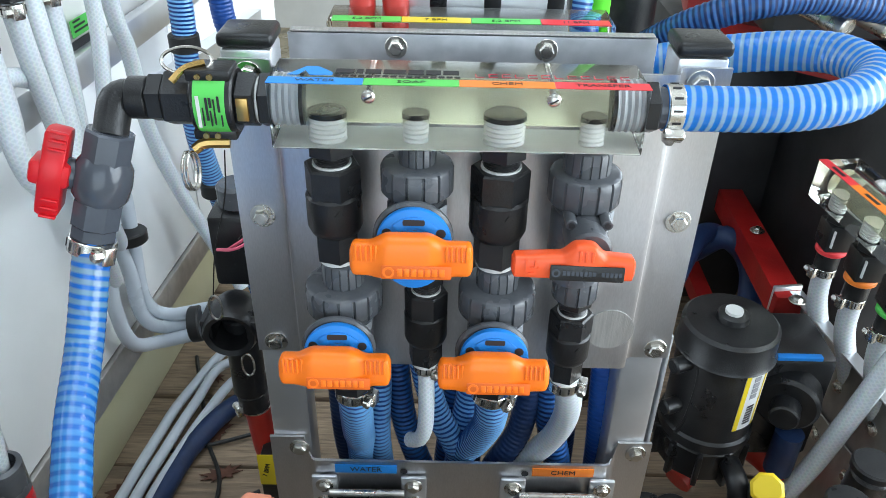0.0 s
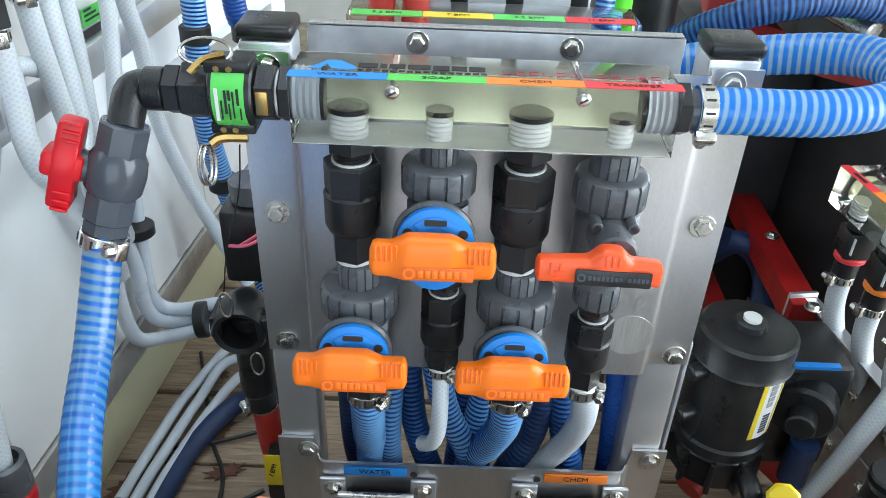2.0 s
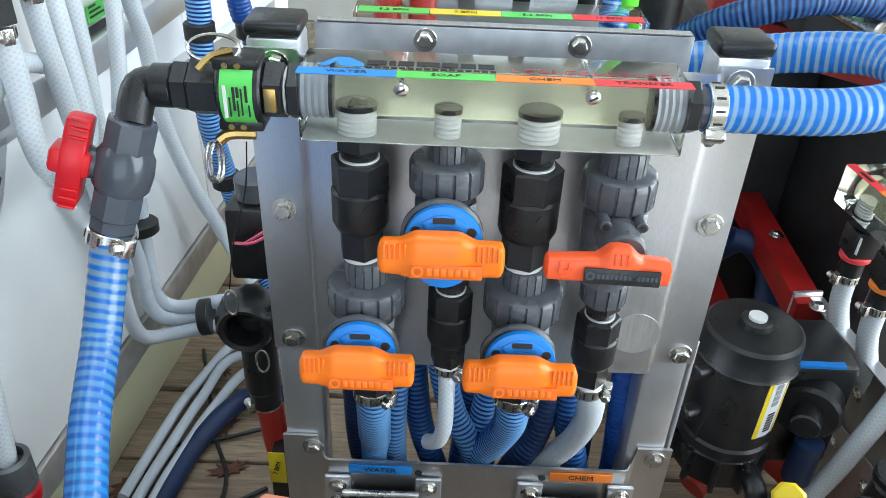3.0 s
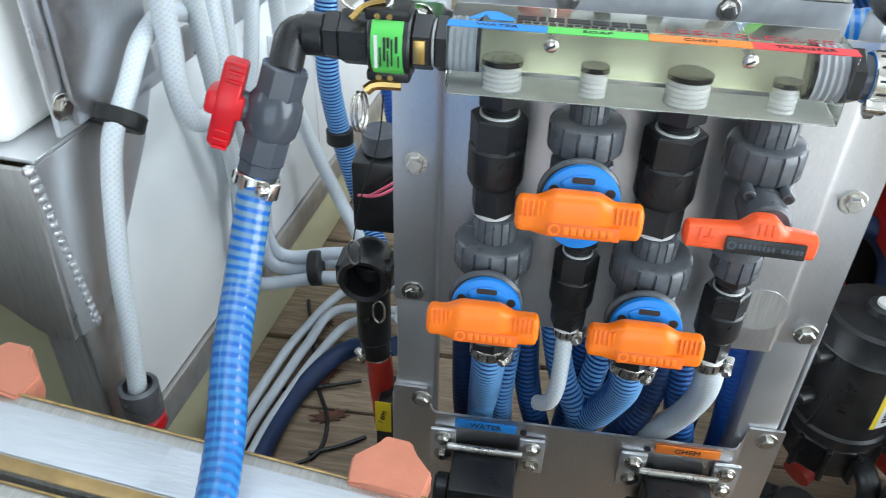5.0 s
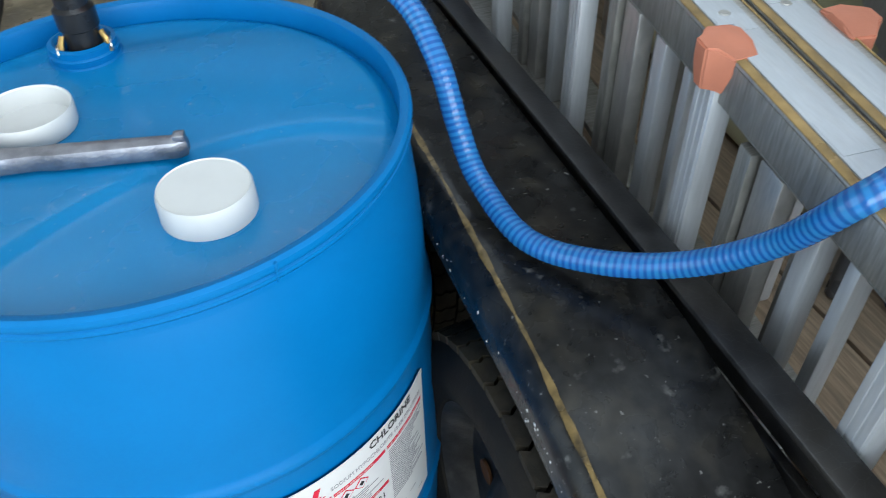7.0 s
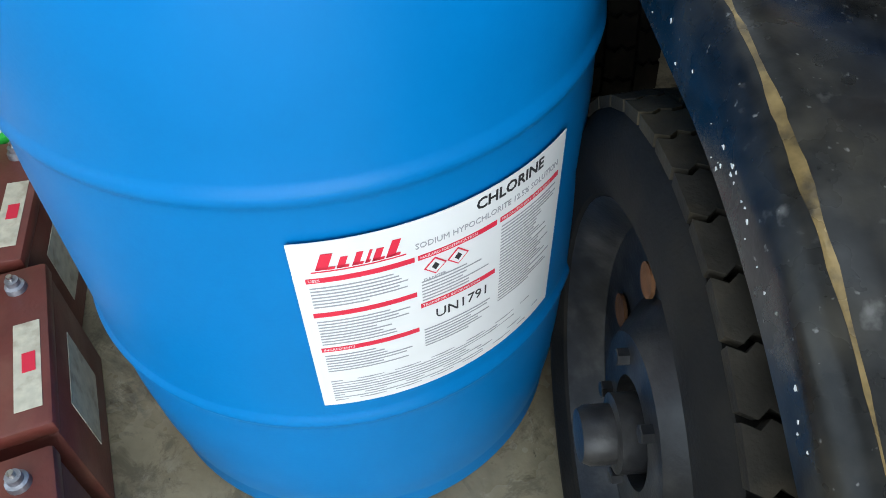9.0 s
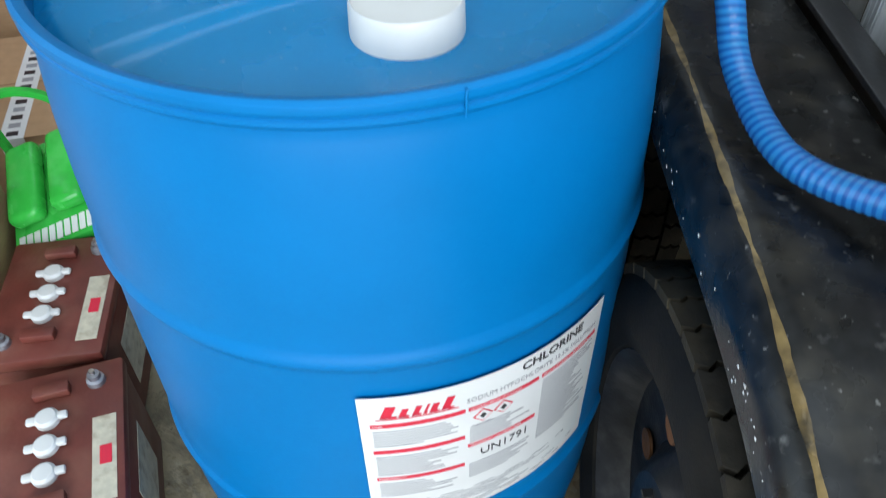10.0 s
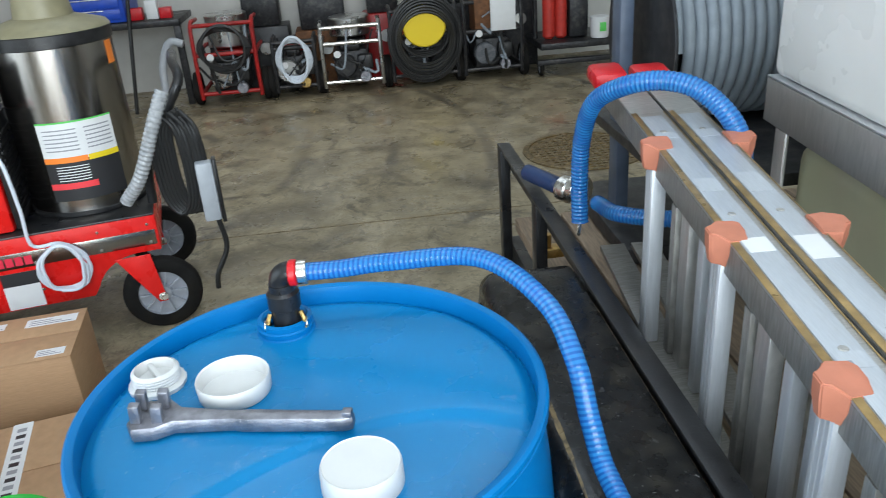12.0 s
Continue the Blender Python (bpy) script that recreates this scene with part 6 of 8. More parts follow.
for y0, z0, w, h, m_ in ((0.36, 0.55, 0.075, 0.05, INK), (0.37, 0.603, 0.05, 0.02, TAG_GREEN), (0.22, 0.545, 0.055, 0.018, INK)):
    tg = thing("tank_tag", "printed sticker on the white tank side", "sticker", "tank stickers")
    part("sheet", tbox((0.0078, y0, z0 + 0.51), (0.0084, y0 + w, z0 + 0.51 + h)), m_, tg)
    for k in range(3):
        part("print_bar", tbox((0.0085, y0 + 0.006, z0 + 0.515 + k * h * 0.28), (0.0089, y0 + w * (0.85 - 0.2 * k), z0 + 0.515 + k * h * 0.28 + h * 0.12)), PAPER if m_ is INK else INK, tg)
# sheet edge hardware by the tank corner
rack = thing("meter_rack", "bright aluminium rack with a bolt beside the tank corner", "rack")
part("post", tbox((0.02, 0.02, 1.08), (0.026, 0.06, 1.6), 0.001), ALU_SMOOTH, rack)
part("face", tbox((0.028, 0.035, 1.085), (0.034, 0.16, 1.6), 0.002), ALU, rack)
bolt("bolt", TM @ Vector((0.027, 0.028, 1.105)), (1, -0.2, 0), 0.008, rack)
sock = thing("pipe_socket", "grey pipe socket with red ring standing on the deck", "fitting")
part("socket", lathe([(0.017, 0), (0.020, 0.004), (0.020, 0.04), (0.015, 0.042), (0.014, 0.03), (0.0, 0.03)], 28, Matrix.Translation((-0.425, 0.512, 0.775))), PVC, sock)
part("ring", cyl((-0.425, 0.512, 0.757), (-0.425, 0.512, 0.775), 0.0195, None, 28, 0.003), RED, sock)
part("stub", cyl((-0.425, 0.512, 0.552), (-0.425, 0.512, 0.757), 0.015, None, 20), PVC, sock)

# open camlock socket beside the stand
ow = thing("camlock_socket", "open black camlock socket on a black pipe beside the stand", "coupling")
part("mouth", lathe([(0.0, 0.03), (0.0185, 0.03), (0.0195, -0.012), (0.0245, -0.014), (0.027, -0.008), (0.027, 0.02), (0.022, 0.034), (0.0, 0.036)], 36, Matrix.Translation((-0.205, 0.595, 0.925)) @ pose(0, 0, 0, 90, 0, 22) @ pose(0, 0, 0, 180) @ Matrix.Diagonal((1, 1, 1, 1)) @ pose(0, 0, 0, 0, 20, 0)), BLACK, ow)
part("pipe", cyl((-0.205, 0.625, 0.92), (-0.205, 0.625, 0.815), 0.0185, None, 28, 0.002), BLACK, ow)
part("neck", cyl((-0.205, 0.625, 0.815), (-0.203, 0.625, 0.79), 0.0165, None, 28, 0.002), BLACK, ow)
for s in (-1, 1):
    part("cam_ear", box((-0.205 + s * 0.022 - 0.006, 0.585, 0.915), (-0.205 + s * 0.022 + 0.006, 0.62, 0.94), 0.003), BLACK, ow)
for p in ((-0.21, 0.575, 0.965), (-0.188, 0.575, 0.895)):
    ring = [(p[0] + 0.006 * math.sin(a), p[1], p[2] + 0.014 * math.cos(a)) for a in [k * math.pi / 6 for k in range(13)]]
    part("pull_ring", sweep(ring, 0.0011, 6, 0.003), STEEL, ow)
part("ring_wire", sweep([(-0.21, 0.575, 0.98), (-0.2, 0.57, 1.03), (-0.182, 0.565, 1.09), (-0.178, 0.57, 1.13)], 0.0007, 6, 0.01), WIRE, ow)
hose_clamp((-0.203, 0.625, 0.80), (0.02, 0, -1), 0.0158, side=(-0.8, -0.6, 0))
tube_thing("red_hose", [(-0.203, 0.625, 0.80), (-0.2, 0.625, 0.77), (-0.197, 0.627, 0.72), (-0.19, 0.64, 0.64), (-0.16, 0.70, 0.58)], 0.0145, HOSE_RED, "red rubber hose below the open coupling", "hose")
jb = thing("relay_box", "black relay box with a yellow tag low on the stand", "relay box")
part("case", box((-0.198, 0.585, 0.66), (-0.172, 0.64, 0.745), 0.004), BLACK, jb)
part("tag", box((-0.1975, 0.5835, 0.71), (-0.1795, 0.5847, 0.757), 0.0003, m=pose(0, 0, 0)), TAG_YELLOW, jb, "yellow tag")
lettering("word", "7 BPM", 0.008, front(-0.1885, 0.583, 0.734, 75), INK, jb, 0.0002)
for k in range(3):
    tube_thing("pink_wire", [(-0.215 + 0.01 * k, 0.62, 1.0), (-0.19, 0.6 + 0.01 * k, 1.015), (-0.165, 0.605, 1.03 + 0.006 * k)], 0.0016, PINK_WIRE if k < 2 else WIRE, "thin coloured wire beside the stand", "wire", "wires", 6, 0.006)
wb = thing("wiring_block", "black connector block wired behind the stand", "connector")
part("case", box((-0.225, 0.63, 0.95), (-0.175, 0.68, 1.03), 0.005), BLACK, wb)
part("lid", cyl((-0.2, 0.655, 1.03), (-0.2, 0.655, 1.055), 0.018, None, 24, 0.003), PVC, wb)


def leaf(x, y, s, a):
    lf = thing("dry_leaf", "curled brown oak leaf lying on the deck", "leaf", "dry leaves")
    o = []
    for k in range(20):
        t = 2 * math.pi * k / 20
        r = s * (1 if k % 2 else 0.55) * (0.7 + 0.5 * abs(math.cos(t)))
        o.append((r * math.cos(t), 0.6 * r * math.sin(t)))
    bm = slab(o, 0.001)
    for v in bm.verts:
        v.co.z += 6 * v.co.y ** 2 + 2.5 * v.co.x ** 2
    bmesh.ops.transform(bm, matrix=Matrix.Translation((x, y, DECK + 0.004)) @ pose(0, 0, 0, 0, 0, a), verts=bm.verts)
    part("blade", bm, LEAF, lf)


leaf(-0.324, 0.81, 0.03, 70)
leaf(-0.30, 0.73, 0.026, 20)
leaf(-0.425, 0.70, 0.032, 60)
leaf(-0.36, 0.93, 0.022, 130)

# ---- right of the stand ----
pm = thing("electric_pump", "black electric pump motor with a yellow and white label", "pump")
PX, PY = 0.309, 0.652
part("cap", lathe([(0.0, 0.913), (0.013, 0.913), (0.015, 0.9115), (0.016, 0.905), (0.043, 0.9035), (0.0465, 0.900), (0.0475, 0.872), (0.0495, 0.869)], 48, Matrix.Translation((PX, PY, 0)) @ Matrix.Diagonal((1.09, 1.09, 1, 1))), BLACK, pm)
part("boss", lathe([(0.0, 0.9165), (0.0085, 0.9165), (0.0085, 0.9125), (0.0, 0.9125)], 24, Matrix.Translation((PX, PY, 0)) @ Matrix.Diagonal((1.09, 1.09, 1, 1))), WHITE_CAP, pm, "white plug")
part("can", cyl((PX, PY, 0.765), (PX, PY, 0.8695), 0.0488, None, 48, 0.002), BLACK, pm)
part("seam_ring", cyl((PX, PY, 0.8675), (PX, PY, 0.8695), 0.0497, None, 48), STEEL, pm)
part("flange", cyl((PX, PY, 0.750), (PX, PY, 0.768), 0.0518, None, 48, 0.003), BLACK, pm)
part("pump_head", cyl((PX, PY, 0.700), (PX, PY, 0.750), 0.047, 0.0505, 10, 0.004), BLACK, pm)
for k in range(10):
    a = 2 * math.pi * k / 10
    part("head_rib", box((-0.006, -0.003, 0.702), (0.006, 0.003, 0.748), 0.001, m=Matrix.Translation((PX + 0.049 * math.cos(a), PY + 0.049 * math.sin(a), 0)) @ pose(0, 0, 0, 0, 0, math.degrees(a))), BLACK, pm)
part("terminal", cyl((PX - 0.04, PY - 0.018, 0.86), (PX - 0.062, PY - 0.028, 0.86), 0.009, None, 16, 0.002), BLACK, pm)
part("terminal", cyl((PX - 0.04, PY - 0.018, 0.80), (PX - 0.062, PY - 0.028, 0.80), 0.009, None, 16, 0.002), BLACK, pm)
part("wire", sweep([(PX - 0.05, PY - 0.02, 0.875), (PX - 0.036, PY - 0.032, 0.86), (PX - 0.036, PY - 0.032, 0.80), (PX - 0.042, PY - 0.03, 0.765)], 0.0016, 6, 0.006), WIRE, pm)


def can_sheet(a0, a1, z0, z1, r):
    bm = bmesh.new()
    rows = []
    for k in range(11):
        a = radians(a0 + (a1 - a0) * k / 10)
        rows.append([bm.verts.new((PX + rr * math.cos(a), PY + rr * math.sin(a), z)) for rr, z in ((r, z0), (r + 0.0005, z0), (r + 0.0005, z1), (r, z1))])
    for u, v in zip(rows, rows[1:]):
        for k in range(4):
            bm.faces.new((u[k], u[(k + 1) % 4], v[(k + 1) % 4], v[k])).smooth = True
    bm.faces.new(rows[0])
    bm.faces.new(rows[-1])
    return bm


part("label_sheet", can_sheet(-78, -38, 0.787, 0.866, 0.0489), PAPER, pm, "white printed label")
part("label_edge", can_sheet(-78, -72, 0.787, 0.866, 0.0495), TAG_YELLOW, pm)
part("label_edge", can_sheet(-47, -44, 0.787, 0.866, 0.0495), TAG_YELLOW, pm)
for k in range(7):
    part("print_bar", can_sheet(-66, -54, 0.795 + 0.004 * k, 0.797 + 0.004 * k, 0.0497), INK, pm)
for k in range(4):
    part("print_bar", can_sheet(-66, -56, 0.832 + 0.008 * k, 0.838 + 0.008 * k, 0.0497), INK_GREY, pm)
part("outlet", sweep([(PX + 0.02, PY - 0.045, 0.735), (PX + 0.022, PY - 0.075, 0.73), (PX + 0.024, PY - 0.085, 0.70)], 0.012, 14, 0.006), BLACK, pm)
part("outlet_ring", cyl((PX + 0.024, PY - 0.086, 0.700), (PX + 0.024, PY - 0.087, 0.688), 0.0145, None, 18, 0.002), BLUE_PLASTIC, pm)

eng = thing("engine_unit", "dark engine housing in a worn red steel frame", "engine")
part("housing", box((0.52, 0.80, 0.60), (1.2, 1.6, 1.12), 0.02), ENGINE, eng)
part("rear_housing", box((0.36, 1.10, 0.60), (0.52, 1.6, 1.05), 0.01), ENGINE, eng)
part("dark_strip", box((0.395, 1.095, 0.78), (0.415, 1.1, 1.04), 0.001), BLACK, eng)
for a, c, r in (((0.47, 1.42, 0.80), (0.452, 0.81, 0.80), 0.026), ((0.41, 1.40, 0.70), (0.40, 0.86, 0.70), 0.018), ((0.33, 1.02, 1.105), (0.80, 0.82, 1.05), 0.030), ((0.33, 1.05, 1.10), (0.33, 1.05, 0.60), 0.022), ((0.50, 1.35, 0.74), (0.515, 0.80, 0.70), 0.02), ((0.33, 1.02, 1.13), (0.42, 1.5, 1.14), 0.025)):
    part("frame_tube", cyl(a, c, r, None, 4, 0.002, smooth=False, twist=0.785), RED_FRAME, eng, "worn red frame bar")
for p in ((0.455, 0.80, 0.8205), (0.46, 0.97, 0.8205)):
    bolt("frame_bolt", p, (0, 0, 1), 0.007, eng)
part("air_box", box((0.36, 0.86, 1.135), (0.8, 1.2, 1.22), 0.015), ENGINE, eng)
for x in (0.385, 0.43):
    part("coupler", cyl((x, 0.85, 1.18), (x + 0.03, 0.80, 1.17), 0.012, None, 18, 0.002), STEEL, eng)
tube_thing("navy_hose", [(0.39, 1.02, 0.75), (0.43, 1.0, 0.79), (0.47, 0.98, 0.75), (0.45, 0.9, 0.70)], 0.018, HOSE_NAVY, "dark hose coiled below the red frame", "hose")
tube_thing("navy_hose", [(0.23, 0.74, 0.66), (0.30, 0.85, 0.76), (0.38, 0.98, 0.80), (0.45, 1.05, 0.76)], 0.016, HOSE_NAVY, "dark hose passing behind the pump", "hose")
hose_thing("spiral_hose", [(0.21, 0.86, 1.12), (0.255, 0.82, 1.165), (0.31, 0.80, 1.192), (0.37, 0.80, 1.20), (0.46, 0.80, 1.19)], 0.0155, HOSE_DARK, "dark blue spiral hose behind the stand", 0.0075, 0.03)
hose_thing("spiral_hose", [(0.14, 0.80, 1.35), (0.135, 0.80, 1.22), (0.13, 0.78, 1.10)], 0.014, HOSE_MID, "blue spiral hose behind the stand", 0.0075, 0.03)
ve = thing("safety_vest", "bright lime safety fabric hanging behind the stand", "fabric")
part("cloth", sweep([(0.165, 0.84, 1.34), (0.16, 0.84, 1.25), (0.158, 0.835, 1.15)], 0.016, 10, 0.01), VEST, ve)
post = thing("dark_post", "dark round post behind the stand", "post")
part("pipe", cyl((0.21, 0.92, DECK), (0.21, 0.92, 1.4), 0.034, None, 28), DARK_METAL, post)

# second manifold on the right
M2 = Matrix.Translation((0.427, 0.800, -0.110)) @ pose(0, 0, 0, 0, 0, -81.7)
m2 = thing("side_manifold", "clear acrylic manifold with red, orange and green tags", "manifold")


def sbox(lo, hi, bevel=0.0):
    return box(lo, hi, bevel, 2, M2)


part("body", sbox((0, 0, 1.084), (0.25, 0.05, 1.130), 0.001), ACRYLIC, m2)
part("bore", cyl(M2 @ Vector((0.018, 0.025, 1.108)), M2 @ Vector((0.232, 0.025, 1.108)), 0.0125, None, 24), LIQUID, m2)
for k, m_ in enumerate((TAG_RED, TAG_ORANGE, TAG_GREEN, TAG_BLUE)):
    t = part("tag", sbox((0.0625 * k + 0.0003, -0.0006, 1.1303), (0.0625 * k + 0.0622, 0.0105, 1.1309)), m_, m2)
    part("print_bar", sbox((0.0625 * k + 0.02, 0.003, 1.131), (0.0625 * k + 0.043, 0.007, 1.1313)), INK, t)
    x = 0.035 + 0.06 * k
    p = M2 @ Vector((x, 0.025, 1.084))
    part("port_thread", lathe([(0.0125 * (1 if q % 2 else 0.9), 0.0017 * q) for q in range(12)], 24, Matrix.Translation(p)), WHITE_CAP, m2)
    st = thing("port_stack", "black fitting stack with a coloured collar under the side manifold", "fitting", "side fittings")
    part("hex", hexa(p, p - Vector((0, 0, 0.016)), 0.0165), BLACK, st)
    part("body", box((-0.016, -0.016, -0.05), (0.016, 0.016, -0.016), 0.003, m=Matrix.Translation(p)), BLACK, st)
    part("label_sheet", box((-0.0168, -0.014, -0.042), (-0.0162, -0.002, -0.020), m=Matrix.Translation(p) @ pose(0, 0, 0, 0, 0, 20)), PAPER, st, "small white label")
    part("collar", cyl(p - Vector((0, 0, 0.05)), p - Vector((0, 0, 0.058)), 0.0175, None, 24, 0.002), (TAG_RED, TAG_ORANGE, TAG_GREEN, TAG_BLUE)[k], st, "coloured collar")
    part("barb", cyl(p - Vector((0, 0, 0.058)), p - Vector((0, 0, 0.08)), 0.0135, None, 20, 0.002), BLACK, st)
    hose_clamp(p - Vector((0, 0, 0.078)), (0, 0, -1), 0.0135, side=(-0.9, -0.3, 0))
    tube_thing("braided_tube", [p - Vector((0, 0, 0.078)), p - Vector((-0.006, -0.002, 0.13)), p - Vector((-0.03, 0.0, 0.20)), p - Vector((-0.06, 0.01, 0.30))], 0.0118, BRAID, "clear braided tube below the side manifold")
sp = thing("aluminium_partition", "dull aluminium side panel with rows of bolts", "panel")
part("sheet", sbox((-0.02, 0.046, 0.67), (0.30, 0.049, 0.925), 0.001), ALU_DULL, sp)
part("top_edge", sbox((-0.02, 0.030, 0.9255), (0.30, 0.049, 0.9285), 0.001), ALU_SMOOTH, sp)
part("flange", sbox((-0.026, 0.010, 0.86), (-0.0205, 0.049, 0.935), 0.001), ALU_SMOOTH, sp)
part("lower_sheet", sbox((0.01, 0.040, 0.67), (0.30, 0.043, 0.82), 0.001), ALU_DULL, sp)
for x, z in ((-0.02, 0.90), (0.05, 0.90), (0.12, 0.90), (-0.02, 0.82), (0.05, 0.82), (0.12, 0.82)):
    bolt("bolt", M2 @ Vector((x + 0.05, 0.040 if z < 0.85 else 0.046, z - 0.03)), M2.to_3x3() @ Vector((0, -1, 0)), 0.006, sp)
rp_ = thing("return_pump", "black pump with a round face behind the motor", "pump")
part("face", cyl((0.40, 0.66, 0.80), (0.385, 0.63, 0.80), 0.035, None, 32, 0.004), BLACK, rp_)
part("port", cyl((0.386, 0.632, 0.80), (0.375, 0.61, 0.80), 0.016, None, 24, 0.002), BLACK, rp_)
part("body", box((0.36, 0.65, 0.70), (0.44, 0.74, 0.85), 0.008), BLACK, rp_)
part("bar", box((0.368, 0.646, 0.852), (0.418, 0.654, 0.857), 0.001), BLUE_PLASTIC, rp_, "blue strip")
part("neck", cyl((0.40, 0.63, 0.76), (0.40, 0.63, 0.70), 0.016, None, 20), HOSE_NAVY, rp_)
tube_thing("braided_tube", [(0.505, 0.615, 1.00), (0.488, 0.62, 0.93), (0.470, 0.62, 0.865), (0.452, 0.62, 0.790), (0.434, 0.62, 0.721), (0.415, 0.625, 0.655), (0.40, 0.64, 0.59)], 0.0115, BRAID, "clear braided tube crossing in front of the side panel")
yv = thing("yellow_valve", "yellow plastic valve knob beside black fittings", "valve")
part("knob", cyl((0.335, 0.53, 0.78), (0.325, 0.515, 0.80), 0.017, None, 8, 0.003), TAG_YELLOW, yv)
part("body", cyl((0.335, 0.53, 0.78), (0.36, 0.57, 0.72), 0.018, None, 16, 0.003), BLACK, yv)
for p in ((0.40, 0.50, 0.79), (0.44, 0.54, 0.80), (0.26, 0.56, 0.70), (0.235, 0.57, 0.69)):
    bf = thing("black_fitting", "black ribbed pipe fitting low beside the pump", "fitting", "low fittings")
    part("body", cyl(p, (p[0] + 0.005, p[1] + 0.01, p[2] - 0.06), 0.02, None, 20, 0.003), BLACK, bf)
    part("collar", cyl((p[0], p[1], p[2] + 0.001), (p[0], p[1], p[2] + 0.012), 0.0225, None, 20, 0.002), BLACK, bf)
tube_thing("red_hose", [(0.30, 0.66, 0.64), (0.35, 0.70, 0.66), (0.41, 0.72, 0.64), (0.47, 0.68, 0.60)], 0.018, HOSE_RED, "thick red hose lying on the deck", "hose")

# ---- far end of the trailer ----
reel = thing("hose_reel", "black hose reel wound with grey pressure hose", "hose reel")
RX, RZ = -1.78, 1.06
for y in (0.50, 0.90):
    part("disc", cyl((RX, y, RZ), (RX, y + 0.008, RZ), 0.24, None, 48, 0.002), DARK_METAL, reel)
part("drum", cyl((RX, 0.508, RZ), (RX, 0.90, RZ), 0.10, None, 32), DARK_METAL, reel)
pts = []
for k in range(12 * 13 + 1):
    a = 2 * math.pi * k / 12
    pts.append((RX + 0.19 * math.cos(a), 0.525 + 0.0285 * k / 12, RZ + 0.19 * math.sin(a)))
part("wound_hose", sweep(pts, 0.0142, 10, 0.03), HOSE_GREY, reel, "grey pressure hose in neat turns")
part("support", box((RX - 0.03, 0.44, 0.55), (RX + 0.035, 0.475, 1.20), 0.004, m=Matrix.Translation((0, 0, 0))), STEEL_BLUE, reel, "slate painted upright")
part("foot", box((RX - 0.25, 0.40, 0.556), (RX + 0.25, 0.95, 0.60), 0.006), DARK_METAL, reel)
part("shelf", box((RX - 0.2, 0.42, 0.83), (RX + 0.5, 0.95, 0.86), 0.004), DARK_METAL, reel)
lp = thing("hose_loop", "ribbed blue hose looped over the ladder end", "hose")
part("tube", sweep([(-1.31, 0.215, 0.79), (-1.315, 0.215, 0.87), (-1.30, 0.215, 0.97), (-1.24, 0.22, 1.06), (-1.17, 0.255, 1.105), (-1.13, 0.31, 1.118), (-1.09, 0.36, 1.105), (-1.05, 0.40, 1.06), (-1.04, 0.42, 1.0), (-1.08, 0.43, 0.90), (-1.2, 0.40, 0.82), (-1.30, 0.30, 0.80), (-1.40, 0.28, 0.79)], 0.0175, 16, 0.01, 0.0085, 0.04, 4), HOSE, lp)
hk = thing("steel_hook", "small bright steel hook at the hose end", "hook")
part("wire", sweep([(-1.31, 0.215, 0.79), (-1.30, 0.21, 0.775), (-1.285, 0.205, 0.772)], 0.004, 8, 0.004), STEEL, hk)
bp = thing("coupling_pipe", "black pipe coupling with steel collars near the rail", "coupling")
part("pipe", cyl((-1.62, 0.17, 0.80), (-1.50, 0.22, 0.80), 0.02, None, 20, 0.003), HOSE_NAVY, bp)
part("collar", cyl((-1.49, 0.225, 0.80), (-1.46, 0.24, 0.80), 0.03, None, 24, 0.003), STEEL, bp)
part("collar", cyl((-1.45, 0.245, 0.81), (-1.43, 0.255, 0.81), 0.036, None, 24, 0.003), STEEL, bp)
yb = thing("brass_valve", "small brass valve under the rail", "valve")
part("body", box((-1.60, 0.20, 0.585), (-1.56, 0.25, 0.61), 0.004), BRASS, yb)
part("stem", cyl((-1.58, 0.21, 0.60), (-1.58, 0.21, 0.645), 0.01, None, 14), BRASS, yb)


# ---- things on the shop floor ----
def carton(name, corner, yaw, w, d, h, text, tape=None, labels=()):
    c = thing(name, text, "cardboard box", "cartons")
    m = Matrix.Translation((corner[0], corner[1], 0)) @ pose(0, 0, 0, 0, 0, yaw)
    bm = box((0, 0, 0.001), (w, d, h), 0.006, 2, m)
    for v in bm.verts:
        v.co.x += 0.004 * math.sin(9 * v.co.z + 3 * v.co.y)
    part("body", bm, CARD, c)
    for s in (0, 1):
        part("flap", box((0.002, d / 2 * s + 0.0015, h + 0.0005), (w - 0.002, d / 2 * (s + 1) - 0.0015, h + 0.0035), 0.001, m=m), CARD, c)
    if tape:
        part("tape", box((w * tape - 0.025, -0.0008, h + 0.004), (w * tape + 0.025, d + 0.0008, h + 0.0045), m=m), PAPER, c, "white printed packing tape")
        part("tape_end", box((w * tape - 0.025, -0.0012, h * 0.55), (w * tape + 0.025, -0.0004, h + 0.0045), m=m), PAPER, c)
        for k in range(int(d / 0.03)):
            part("print_bar", box((w * tape - 0.012, 0.01 + 0.03 * k, h + 0.0047), (w * tape + 0.012, 0.026 + 0.03 * k, h + 0.005), m=m), INK_GREY if k % 2 else INK, c)
    for x, y, lw, ld in labels:
        t = part("label_sheet", box((x, y, h + 0.0038), (x + lw, y + ld, h + 0.0044), m=m), PAPER, c, "white shipping label")
        for k in range(3):
            part("print_bar", box((x + lw * 0.08, y + ld * (0.15 + 0.25 * k), h + 0.0046), (x + lw * (0.9 - 0.2 * k), y + ld * (0.24 + 0.25 * k), h + 0.0049), m=m), INK_GREY, t)
    return c


